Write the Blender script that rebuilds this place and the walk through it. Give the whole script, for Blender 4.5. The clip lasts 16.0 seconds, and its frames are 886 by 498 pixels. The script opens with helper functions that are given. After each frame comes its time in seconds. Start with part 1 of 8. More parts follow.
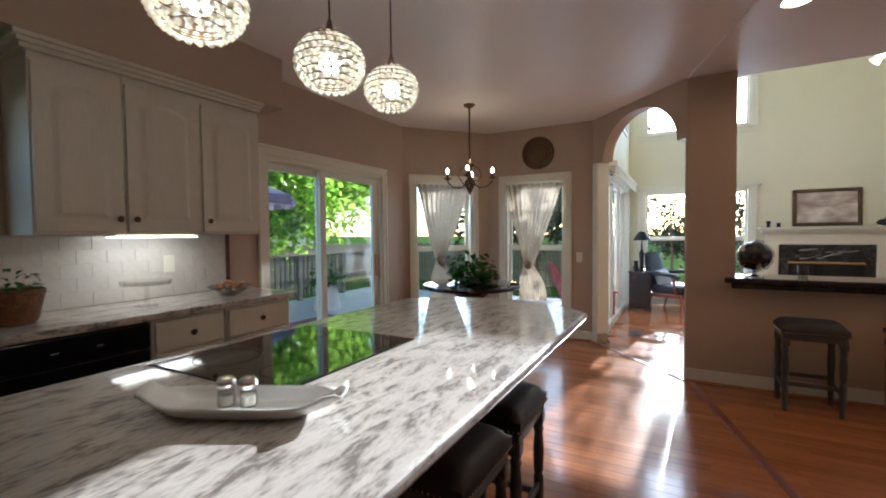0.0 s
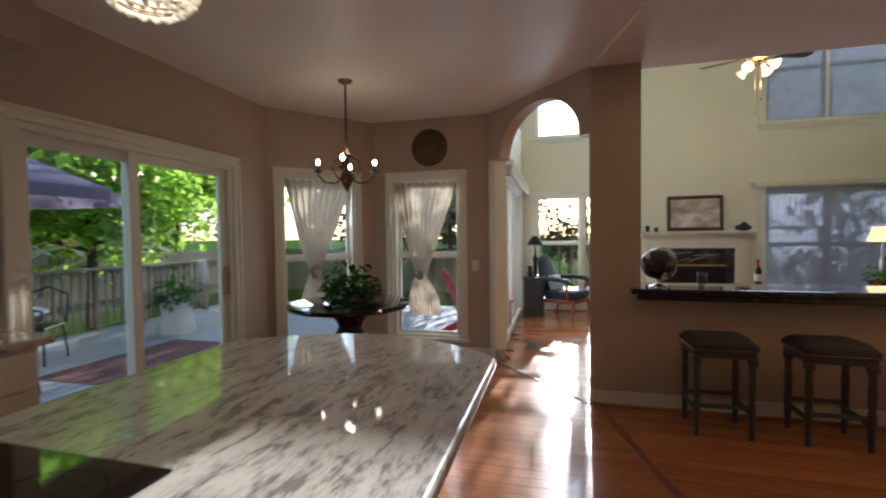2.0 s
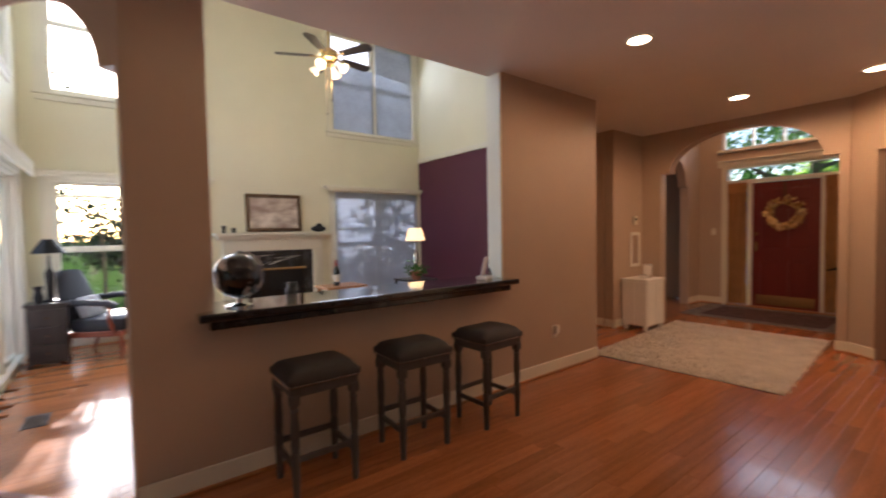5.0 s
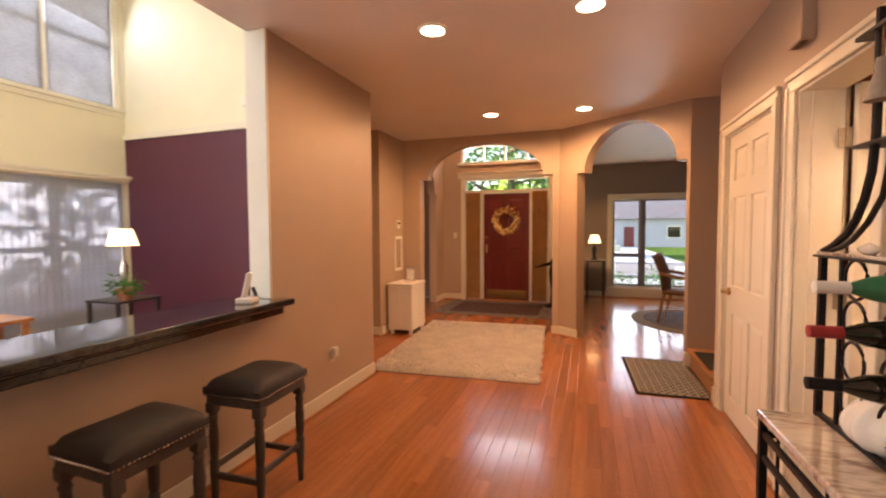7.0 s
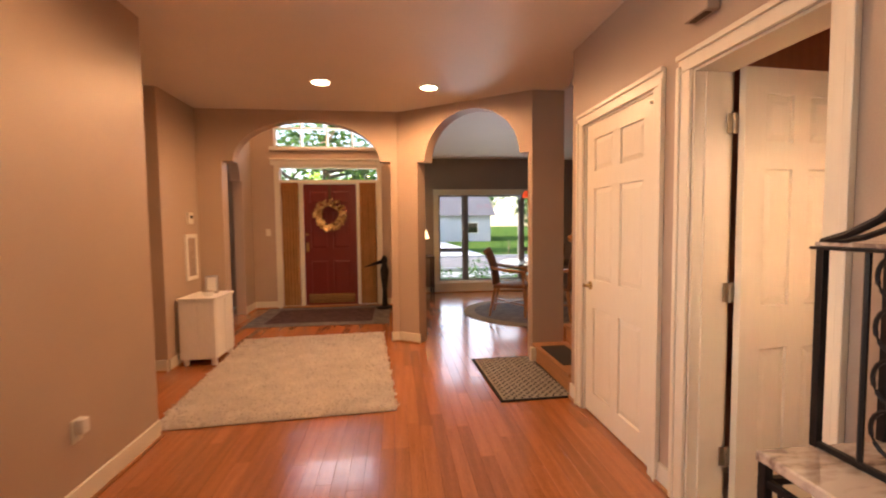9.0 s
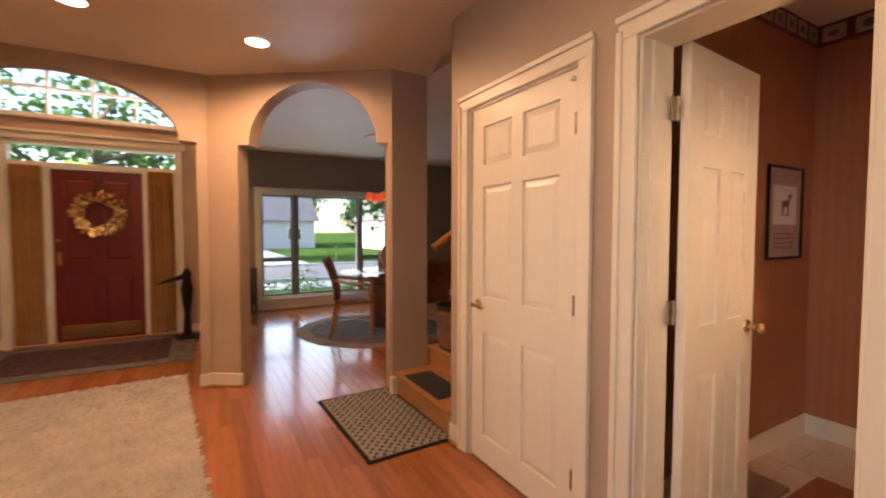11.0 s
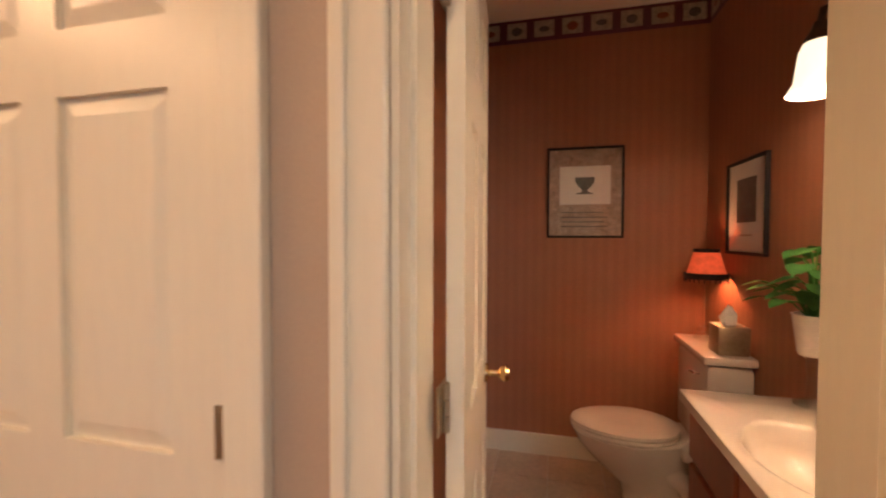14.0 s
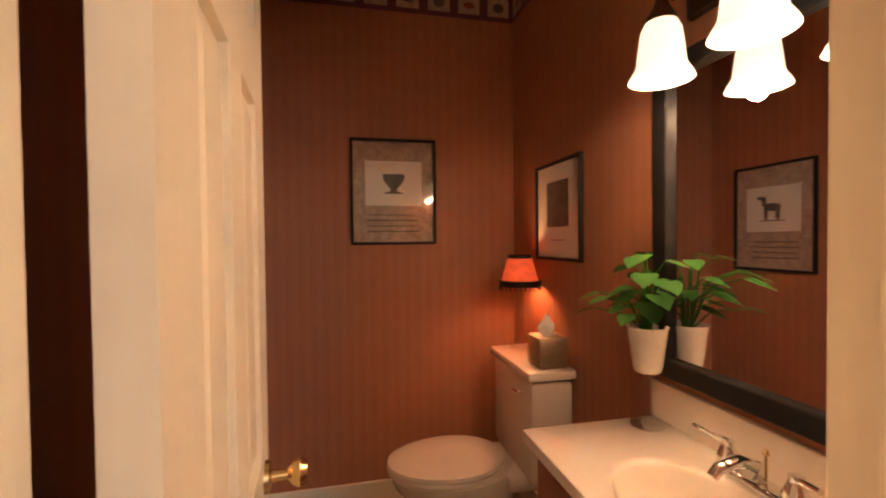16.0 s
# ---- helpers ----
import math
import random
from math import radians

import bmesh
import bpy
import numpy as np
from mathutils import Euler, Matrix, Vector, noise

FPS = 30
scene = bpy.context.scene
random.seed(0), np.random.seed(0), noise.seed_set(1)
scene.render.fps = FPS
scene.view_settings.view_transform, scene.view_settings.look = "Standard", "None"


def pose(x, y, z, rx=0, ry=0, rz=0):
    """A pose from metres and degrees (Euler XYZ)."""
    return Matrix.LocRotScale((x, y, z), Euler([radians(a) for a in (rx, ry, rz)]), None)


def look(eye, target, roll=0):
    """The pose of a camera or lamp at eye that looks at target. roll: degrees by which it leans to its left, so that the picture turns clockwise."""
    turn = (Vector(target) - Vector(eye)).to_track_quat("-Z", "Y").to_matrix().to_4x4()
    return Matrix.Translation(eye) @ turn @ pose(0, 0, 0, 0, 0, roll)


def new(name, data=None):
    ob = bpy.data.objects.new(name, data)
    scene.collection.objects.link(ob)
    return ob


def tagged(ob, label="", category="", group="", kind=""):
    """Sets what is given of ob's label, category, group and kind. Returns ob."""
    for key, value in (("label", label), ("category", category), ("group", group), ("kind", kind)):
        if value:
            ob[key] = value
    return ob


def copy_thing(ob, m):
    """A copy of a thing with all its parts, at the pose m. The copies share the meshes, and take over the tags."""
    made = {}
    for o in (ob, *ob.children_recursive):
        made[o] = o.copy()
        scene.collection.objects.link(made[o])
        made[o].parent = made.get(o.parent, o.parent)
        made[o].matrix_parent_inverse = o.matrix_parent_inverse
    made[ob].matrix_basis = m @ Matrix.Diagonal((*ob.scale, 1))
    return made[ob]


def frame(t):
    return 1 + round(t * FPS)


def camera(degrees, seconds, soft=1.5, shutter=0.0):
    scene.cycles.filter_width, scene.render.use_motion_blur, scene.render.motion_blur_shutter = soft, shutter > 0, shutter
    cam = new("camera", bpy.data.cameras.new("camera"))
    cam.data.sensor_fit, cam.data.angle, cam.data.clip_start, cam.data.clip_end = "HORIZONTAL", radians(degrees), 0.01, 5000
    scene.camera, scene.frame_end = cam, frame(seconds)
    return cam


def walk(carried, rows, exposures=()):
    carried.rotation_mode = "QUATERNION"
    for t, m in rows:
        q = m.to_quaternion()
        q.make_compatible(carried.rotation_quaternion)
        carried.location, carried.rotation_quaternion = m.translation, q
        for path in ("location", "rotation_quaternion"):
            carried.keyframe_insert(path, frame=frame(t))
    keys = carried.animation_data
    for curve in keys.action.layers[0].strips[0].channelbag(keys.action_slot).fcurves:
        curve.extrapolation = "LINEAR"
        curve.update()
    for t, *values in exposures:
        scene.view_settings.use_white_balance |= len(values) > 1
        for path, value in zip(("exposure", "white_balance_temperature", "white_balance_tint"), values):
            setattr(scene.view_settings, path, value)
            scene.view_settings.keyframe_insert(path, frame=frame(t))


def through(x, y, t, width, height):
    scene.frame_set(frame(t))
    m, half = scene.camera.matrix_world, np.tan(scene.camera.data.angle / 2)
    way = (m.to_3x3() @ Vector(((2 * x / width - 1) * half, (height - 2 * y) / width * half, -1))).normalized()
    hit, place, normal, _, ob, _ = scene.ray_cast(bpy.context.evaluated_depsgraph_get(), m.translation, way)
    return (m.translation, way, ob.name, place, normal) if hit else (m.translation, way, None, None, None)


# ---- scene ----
cam = camera(92.0, 16.0, soft=2.0, shutter=0.5)
PATH = [
    (0, (0.461, 0.649, 1.319), (-0.502, 2.4, 1.25), -0.6),
    (0.5, (0.402, 0.842, 1.327), (-0.564, 2.592, 1.263), -0.7),
    (1, (0.394, 1.057, 1.343), (-0.539, 2.825, 1.281), -0.7),
    (1.5, (0.343, 1.232, 1.349), (-0.389, 3.092, 1.281), -0.6),
    (2, (0.257, 1.419, 1.343), (-0.255, 3.352, 1.284), -0.7),
    (2.5, (0.247, 1.594, 1.341), (-0.053, 3.571, 1.278), -0.9),
    (3, (0.278, 1.757, 1.352), (0.232, 3.756, 1.286), -0.9),
    (3.5, (0.292, 1.936, 1.351), (0.545, 3.918, 1.28), -0.8),
    (4, (0.295, 2.124, 1.342), (0.903, 4.028, 1.277), -0.7),
    (4.5, (0.351, 2.284, 1.322), (1.273, 4.058, 1.25), -0.9),
    (5, (0.476, 2.451, 1.328), (1.695, 4.035, 1.251), -1.0),
    (5.2, (0.526, 2.524, 1.322), (1.86, 4.012, 1.252), -0.6),
    (7.5, (0.897, 3.199, 1.384), (2.851, 3.614, 1.284), -0.5),
    (8, (1.051, 3.331, 1.378), (3.04, 3.522, 1.279), -0.6),
    (8.2, (1.144, 3.356, 1.364), (3.139, 3.461, 1.262), -0.6),
    (10.5, (2.164, 3.514, 1.347), (4.0, 2.728, 1.247), -0.2),
    (11, (2.351, 3.473, 1.341), (4.087, 2.484, 1.257), 0.1),
    (11.5, (2.554, 3.444, 1.345), (4.112, 2.191, 1.274), 0.2),
    (12, (2.694, 3.344, 1.336), (4.047, 1.872, 1.264), 0.0),
    (12.5, (2.825, 3.158, 1.344), (4.005, 1.544, 1.272), -0.1),
    (13, (2.934, 2.985, 1.341), (3.929, 1.252, 1.27), 0.1),
    (13.5, (3.065, 2.815, 1.343), (3.825, 0.966, 1.285), 0.1),
    (14, (3.138, 2.658, 1.342), (3.631, 0.721, 1.284), 0.1),
    (14.5, (3.142, 2.469, 1.341), (3.417, 0.489, 1.295), -0.5),
    (15, (3.132, 2.322, 1.339), (3.212, 0.324, 1.298), -0.4),
    (15.5, (3.151, 2.225, 1.337), (2.973, 0.234, 1.305), -0.6),
    (16, (3.178, 2.177, 1.353), (2.75, 0.223, 1.314), -0.6),
]
EXPOSURES = [
    (0.0, 1.7, 5250, 8),
    (1.0, 1.65, 5300, 8),
    (2.0, 1.25, 5600, 10),
    (3.5, 1.35, 5450, 13),
    (4.2, 1.65, 5650, 15),
    (5.0, 1.7, 5900, 18),
    (7.4, 2.72, 7100, 23),
    (11.0, 2.35, 6300, 18),
    (13.0, 2.25, 6100, 13),
    (14.5, 2.2, 6250, 14),
    (16.0, 2.3, 6800, 18),
]
walk(cam, [(t, look(eye, target, roll)) for t, eye, target, roll in PATH], EXPOSURES)

# ---- light ----
SUN = Vector((-0.06, -1.0, -0.31))
world = bpy.data.worlds.new("world")
scene.world = world
world.use_nodes = True
wn = world.node_tree
sky = wn.nodes.new("ShaderNodeTexSky")
sky.sky_type, sky.sun_disc = "NISHITA", False
sky.sun_elevation, sky.sun_rotation = radians(17.2), 0.06
wn.links.new(sky.outputs[0], wn.nodes["Background"].inputs[0])
wn.nodes["Background"].inputs[1].default_value = 0.15
sun = new("sun", bpy.data.lights.new("sun", "SUN"))
sun.data.energy, sun.data.angle, sun.data.color = 5.0, radians(0.6), (1.0, 0.93, 0.82)
sun.matrix_world = look((0.6, 30, 10), Vector((0.6, 30, 10)) + SUN)


def lamp(name, kind, m, energy, color, size=0.1, size_y=None):
    ob = new(name, bpy.data.lights.new(name, kind))
    ob.data.energy, ob.data.color = energy * 0.5, color
    if kind == "AREA":
        ob.data.size = size
        if size_y:
            ob.data.shape, ob.data.size_y = "RECTANGLE", size_y
    else:
        ob.data.shadow_soft_size = size
    ob.matrix_world = m
    return ob


DAY, WARM = (0.86, 0.94, 1.0), (1.0, 0.56, 0.26)
# the sky's light in the windows' openings
lamp("window_light", "AREA", look((-2.27, 5.72, 1.2), (-1.2, 4.7, 0.9)), 5, DAY, 0.65, 1.4)
lamp("window_light", "AREA", look((-1.04, 6.2, 1.2), (-1.0, 4.7, 0.9)), 5, DAY, 0.65, 1.4)
lamp("window_light", "AREA", look((0.7, 9.48, 1.2), (0.9, 6, 0.8)), 21, DAY, 1.5, 1.6)
lamp("window_light", "AREA", look((0.7, 9.48, 3.9), (1.0, 6, 2.0)), 33, DAY, 1.4, 1.6)
lamp("window_light", "AREA", look((4.26, 9.48, 3.9), (4.0, 6, 2.0)), 23, DAY, 1.4, 1.6)
lamp("window_light", "AREA", look((-0.55, 7.6, 1.2), (3, 7.6, 0.9)), 14, DAY, 2.0, 1.8)
lamp("window_light", "AREA", look((10.16, 1.45, 1.15), (7, 1.6, 0.8)), 10, DAY, 2.2, 1.6)
lamp("window_light", "AREA", look((9.02, 4.5, 2.9), (7, 4.5, 1.2)), 5, DAY, 1.2, 0.5)

# ---- materials ----


def material(name, color, rough=0.5, metal=0.0, var=0.12, scale=6.0, grain=60.0, bump=0.02, emit=None, strength=0.0, stretch=(1, 1, 1), coat=0.0, spec=0.5, tone=None):
    m = bpy.data.materials.new(name)
    m.use_nodes = True
    nt = m.node_tree
    b = nt.nodes["Principled BSDF"]
    b.inputs["Roughness"].default_value = rough
    b.inputs["Metallic"].default_value = metal
    b.inputs["Specular IOR Level"].default_value = spec
    b.inputs["Coat Weight"].default_value = coat
    b.inputs["Coat Roughness"].default_value = 0.05
    tc = nt.nodes.new("ShaderNodeTexCoord")
    mp = nt.nodes.new("ShaderNodeMapping")
    mp.inputs["Scale"].default_value = stretch
    nt.links.new(tc.outputs["Object"], mp.inputs[0])
    n1, n2 = nt.nodes.new("ShaderNodeTexNoise"), nt.nodes.new("ShaderNodeTexNoise")
    n1.inputs["Scale"].default_value, n1.inputs["Detail"].default_value = scale, 4
    n2.inputs["Scale"].default_value, n2.inputs["Detail"].default_value = grain, 3
    nt.links.new(mp.outputs[0], n1.inputs[0])
    nt.links.new(mp.outputs[0], n2.inputs[0])
    add = nt.nodes.new("ShaderNodeMath")
    add.operation = "ADD"
    nt.links.new(n1.outputs[0], add.inputs[0])
    nt.links.new(n2.outputs[0], add.inputs[1])
    ramp = nt.nodes.new("ShaderNodeValToRGB")
    c2 = tone or [min(1, c * (1 + var)) for c in color]
    ramp.color_ramp.elements[0].position, ramp.color_ramp.elements[1].position = 0.35, 0.68
    ramp.color_ramp.elements[0].color = (*[c * (1 - var) for c in color], 1)
    ramp.color_ramp.elements[1].color = (*c2, 1)
    half = nt.nodes.new("ShaderNodeMath")
    half.operation, half.inputs[1].default_value = "MULTIPLY", 0.5
    nt.links.new(add.outputs[0], half.inputs[0])
    nt.links.new(half.outputs[0], ramp.inputs[0])
    nt.links.new(ramp.outputs[0], b.inputs["Base Color"])
    if bump:
        bp = nt.nodes.new("ShaderNodeBump")
        bp.inputs["Strength"].default_value, bp.inputs["Distance"].default_value = min(1.0, bump * 8), 0.004
        nt.links.new(half.outputs[0], bp.inputs["Height"])
        nt.links.new(bp.outputs[0], b.inputs["Normal"])
    if emit:
        b.inputs["Emission Color"].default_value = (*emit, 1)
        b.inputs["Emission Strength"].default_value = strength
    return m


def wood_floor(name, source):
    """Oak strips, each of its own tone."""
    m = material(name, (0.38, 0.135, 0.044), 0.2, var=0.26, scale=2.0, grain=26, bump=0.006, stretch=(1.0, 14, 14), coat=0.25, spec=0.5)
    nt = m.node_tree
    b = nt.nodes["Principled BSDF"]
    old = b.inputs["Base Color"].links[0].from_socket
    r = nt.nodes.new("ShaderNodeObjectInfo" if source == "object" else "ShaderNodeNewGeometry")
    hsv = nt.nodes.new("ShaderNodeHueSaturation")
    mr = nt.nodes.new("ShaderNodeMapRange")
    mr.inputs["To Min"].default_value, mr.inputs["To Max"].default_value = 0.80, 1.18
    nt.links.new(r.outputs["Random" if source == "object" else "Random Per Island"], mr.inputs["Value"])
    nt.links.new(mr.outputs[0], hsv.inputs["Value"])
    nt.links.new(old, hsv.inputs["Color"])
    nt.links.new(hsv.outputs[0], b.inputs["Base Color"])
    return m


def glass(name, tint=(1, 1, 1), rough=0.0, gloss=0.6):
    m = bpy.data.materials.new(name)
    m.use_nodes = True
    nt = m.node_tree
    nt.nodes.remove(nt.nodes["Principled BSDF"])
    t, g, mix, lw, f, sc_ = (nt.nodes.new(k) for k in ("ShaderNodeBsdfTransparent", "ShaderNodeBsdfGlossy", "ShaderNodeMixShader", "ShaderNodeLayerWeight", "ShaderNodeMath", "ShaderNodeMath"))
    lw.inputs[0].default_value = 0.5
    f.operation, f.inputs[1].default_value = "POWER", 4.0
    sc_.operation, sc_.inputs[1].default_value, sc_.inputs[2].default_value = "MULTIPLY_ADD", gloss, 0.04
    nt.links.new(lw.outputs["Facing"], f.inputs[0])
    nt.links.new(f.outputs[0], sc_.inputs[0])
    t.inputs[0].default_value = (*tint, 1)
    g.inputs["Roughness"].default_value = rough
    nt.links.new(sc_.outputs[0], mix.inputs[0])
    nt.links.new(t.outputs[0], mix.inputs[1])
    nt.links.new(g.outputs[0], mix.inputs[2])
    nt.links.new(mix.outputs[0], nt.nodes["Material Output"].inputs[0])
    return m


def cloth(name, color, through=0.5, scale=40):
    """Thin cloth or leaf that lets light through."""
    m = material(name, color, 0.85, var=0.15, scale=5, grain=scale, bump=0.02, spec=0.2)
    nt = m.node_tree
    b, out = nt.nodes["Principled BSDF"], nt.nodes["Material Output"]
    tr, mix = nt.nodes.new("ShaderNodeBsdfTranslucent"), nt.nodes.new("ShaderNodeMixShader")
    mix.inputs[0].default_value = through
    nt.links.new(b.inputs["Base Color"].links[0].from_socket, tr.inputs[0])
    nt.links.new(b.outputs[0], mix.inputs[1])
    nt.links.new(tr.outputs[0], mix.inputs[2])
    nt.links.new(mix.outputs[0], out.inputs[0])
    return m


def leaf(name, color, through=0.45):
    m = cloth(name, color, through, 20)
    nt = m.node_tree
    base = nt.nodes["Principled BSDF"].inputs["Base Color"]
    old = base.links[0].from_socket
    g, hsv, mr = nt.nodes.new("ShaderNodeNewGeometry"), nt.nodes.new("ShaderNodeHueSaturation"), nt.nodes.new("ShaderNodeMapRange")
    mr.inputs["To Min"].default_value, mr.inputs["To Max"].default_value = 0.55, 1.5
    nt.links.new(g.outputs["Random Per Island"], mr.inputs["Value"])
    nt.links.new(mr.outputs[0], hsv.inputs["Value"])
    nt.links.new(old, hsv.inputs["Color"])
    nt.links.new(hsv.outputs[0], base)
    for n in nt.nodes:
        if n.type == "BSDF_TRANSLUCENT":
            nt.links.new(hsv.outputs[0], n.inputs[0])
    return m


def granite(name, light, mid, dark, rough=0.1, scale=3.0):
    m = material(name, mid, rough, var=0.1, coat=0.9, bump=0)
    nt = m.node_tree
    b = nt.nodes["Principled BSDF"]
    tc, mp = nt.nodes.new("ShaderNodeTexCoord"), nt.nodes.new("ShaderNodeMapping")
    mp.inputs["Scale"].default_value, mp.inputs["Rotation"].default_value = (1.25, 0.42, 1.0), (0, 0, 0.6)
    nt.links.new(tc.outputs["Object"], mp.inputs[0])
    n1, n2, v = nt.nodes.new("ShaderNodeTexNoise"), nt.nodes.new("ShaderNodeTexNoise"), nt.nodes.new("ShaderNodeTexVoronoi")
    n1.inputs["Scale"].default_value, n1.inputs["Detail"].default_value, n1.inputs["Distortion"].default_value = scale * 4.4, 10, 0.7
    n2.inputs["Scale"].default_value, n2.inputs["Detail"].default_value = scale * 22, 5
    v.inputs["Scale"].default_value = scale * 60
    for n in (n1, n2, v):
        nt.links.new(mp.outputs[0], n.inputs[0])
    r1 = nt.nodes.new("ShaderNodeValToRGB")
    e = r1.color_ramp.elements
    e[0].position, e[0].color, e[1].position, e[1].color = 0.33, (*dark, 1), 0.60, (*light, 1)
    k = e.new(0.44)
    k.color = (*mid, 1)
    mixn = nt.nodes.new("ShaderNodeMath")
    mixn.operation, mixn.inputs[1].default_value = "MULTIPLY_ADD", 0.6
    sub = nt.nodes.new("ShaderNodeMath")
    sub.operation, sub.inputs[1].default_value = "SUBTRACT", 0.30
    nt.links.new(n1.outputs[0], sub.inputs[0])
    nt.links.new(n2.outputs[0], mixn.inputs[0])
    nt.links.new(sub.outputs[0], mixn.inputs[2])
    nt.links.new(mixn.outputs[0], r1.inputs[0])
    nt.links.new(r1.outputs[0], b.inputs["Base Color"])
    return m


def stripes(name, c1, c2, width, axis):
    """Wallpaper of narrow upright stripes."""
    m = material(name, c1, 0.55, var=0.08, bump=0.01)
    nt = m.node_tree
    b = nt.nodes["Principled BSDF"]
    old = b.inputs["Base Color"].links[0].from_socket
    tc, sep = nt.nodes.new("ShaderNodeTexCoord"), nt.nodes.new("ShaderNodeSeparateXYZ")
    nt.links.new(tc.outputs["Object"], sep.inputs[0])
    add = nt.nodes.new("ShaderNodeMath")
    add.operation = "ADD"
    nt.links.new(sep.outputs[0], add.inputs[0])
    nt.links.new(sep.outputs[1], add.inputs[1])
    mul, sn, cl = nt.nodes.new("ShaderNodeMath"), nt.nodes.new("ShaderNodeMath"), nt.nodes.new("ShaderNodeMapRange")
    mul.operation, mul.inputs[1].default_value = "MULTIPLY", math.pi * 2 / width
    sn.operation = "SINE"
    nt.links.new(add.outputs[0], mul.inputs[0])
    nt.links.new(mul.outputs[0], sn.inputs[0])
    cl.inputs["From Min"].default_value, cl.inputs["From Max"].default_value = -0.3, 0.3
    nt.links.new(sn.outputs[0], cl.inputs["Value"])
    mix = nt.nodes.new("ShaderNodeMixRGB")
    mix.inputs[2].default_value = (*c2, 1)
    half = nt.nodes.new("ShaderNodeMath")
    half.operation, half.inputs[1].default_value = "MULTIPLY", 0.24
    nt.links.new(cl.outputs[0], half.inputs[0])
    nt.links.new(half.outputs[0], mix.inputs[0])
    nt.links.new(old, mix.inputs[1])
    nt.links.new(mix.outputs[0], b.inputs["Base Color"])
    return m


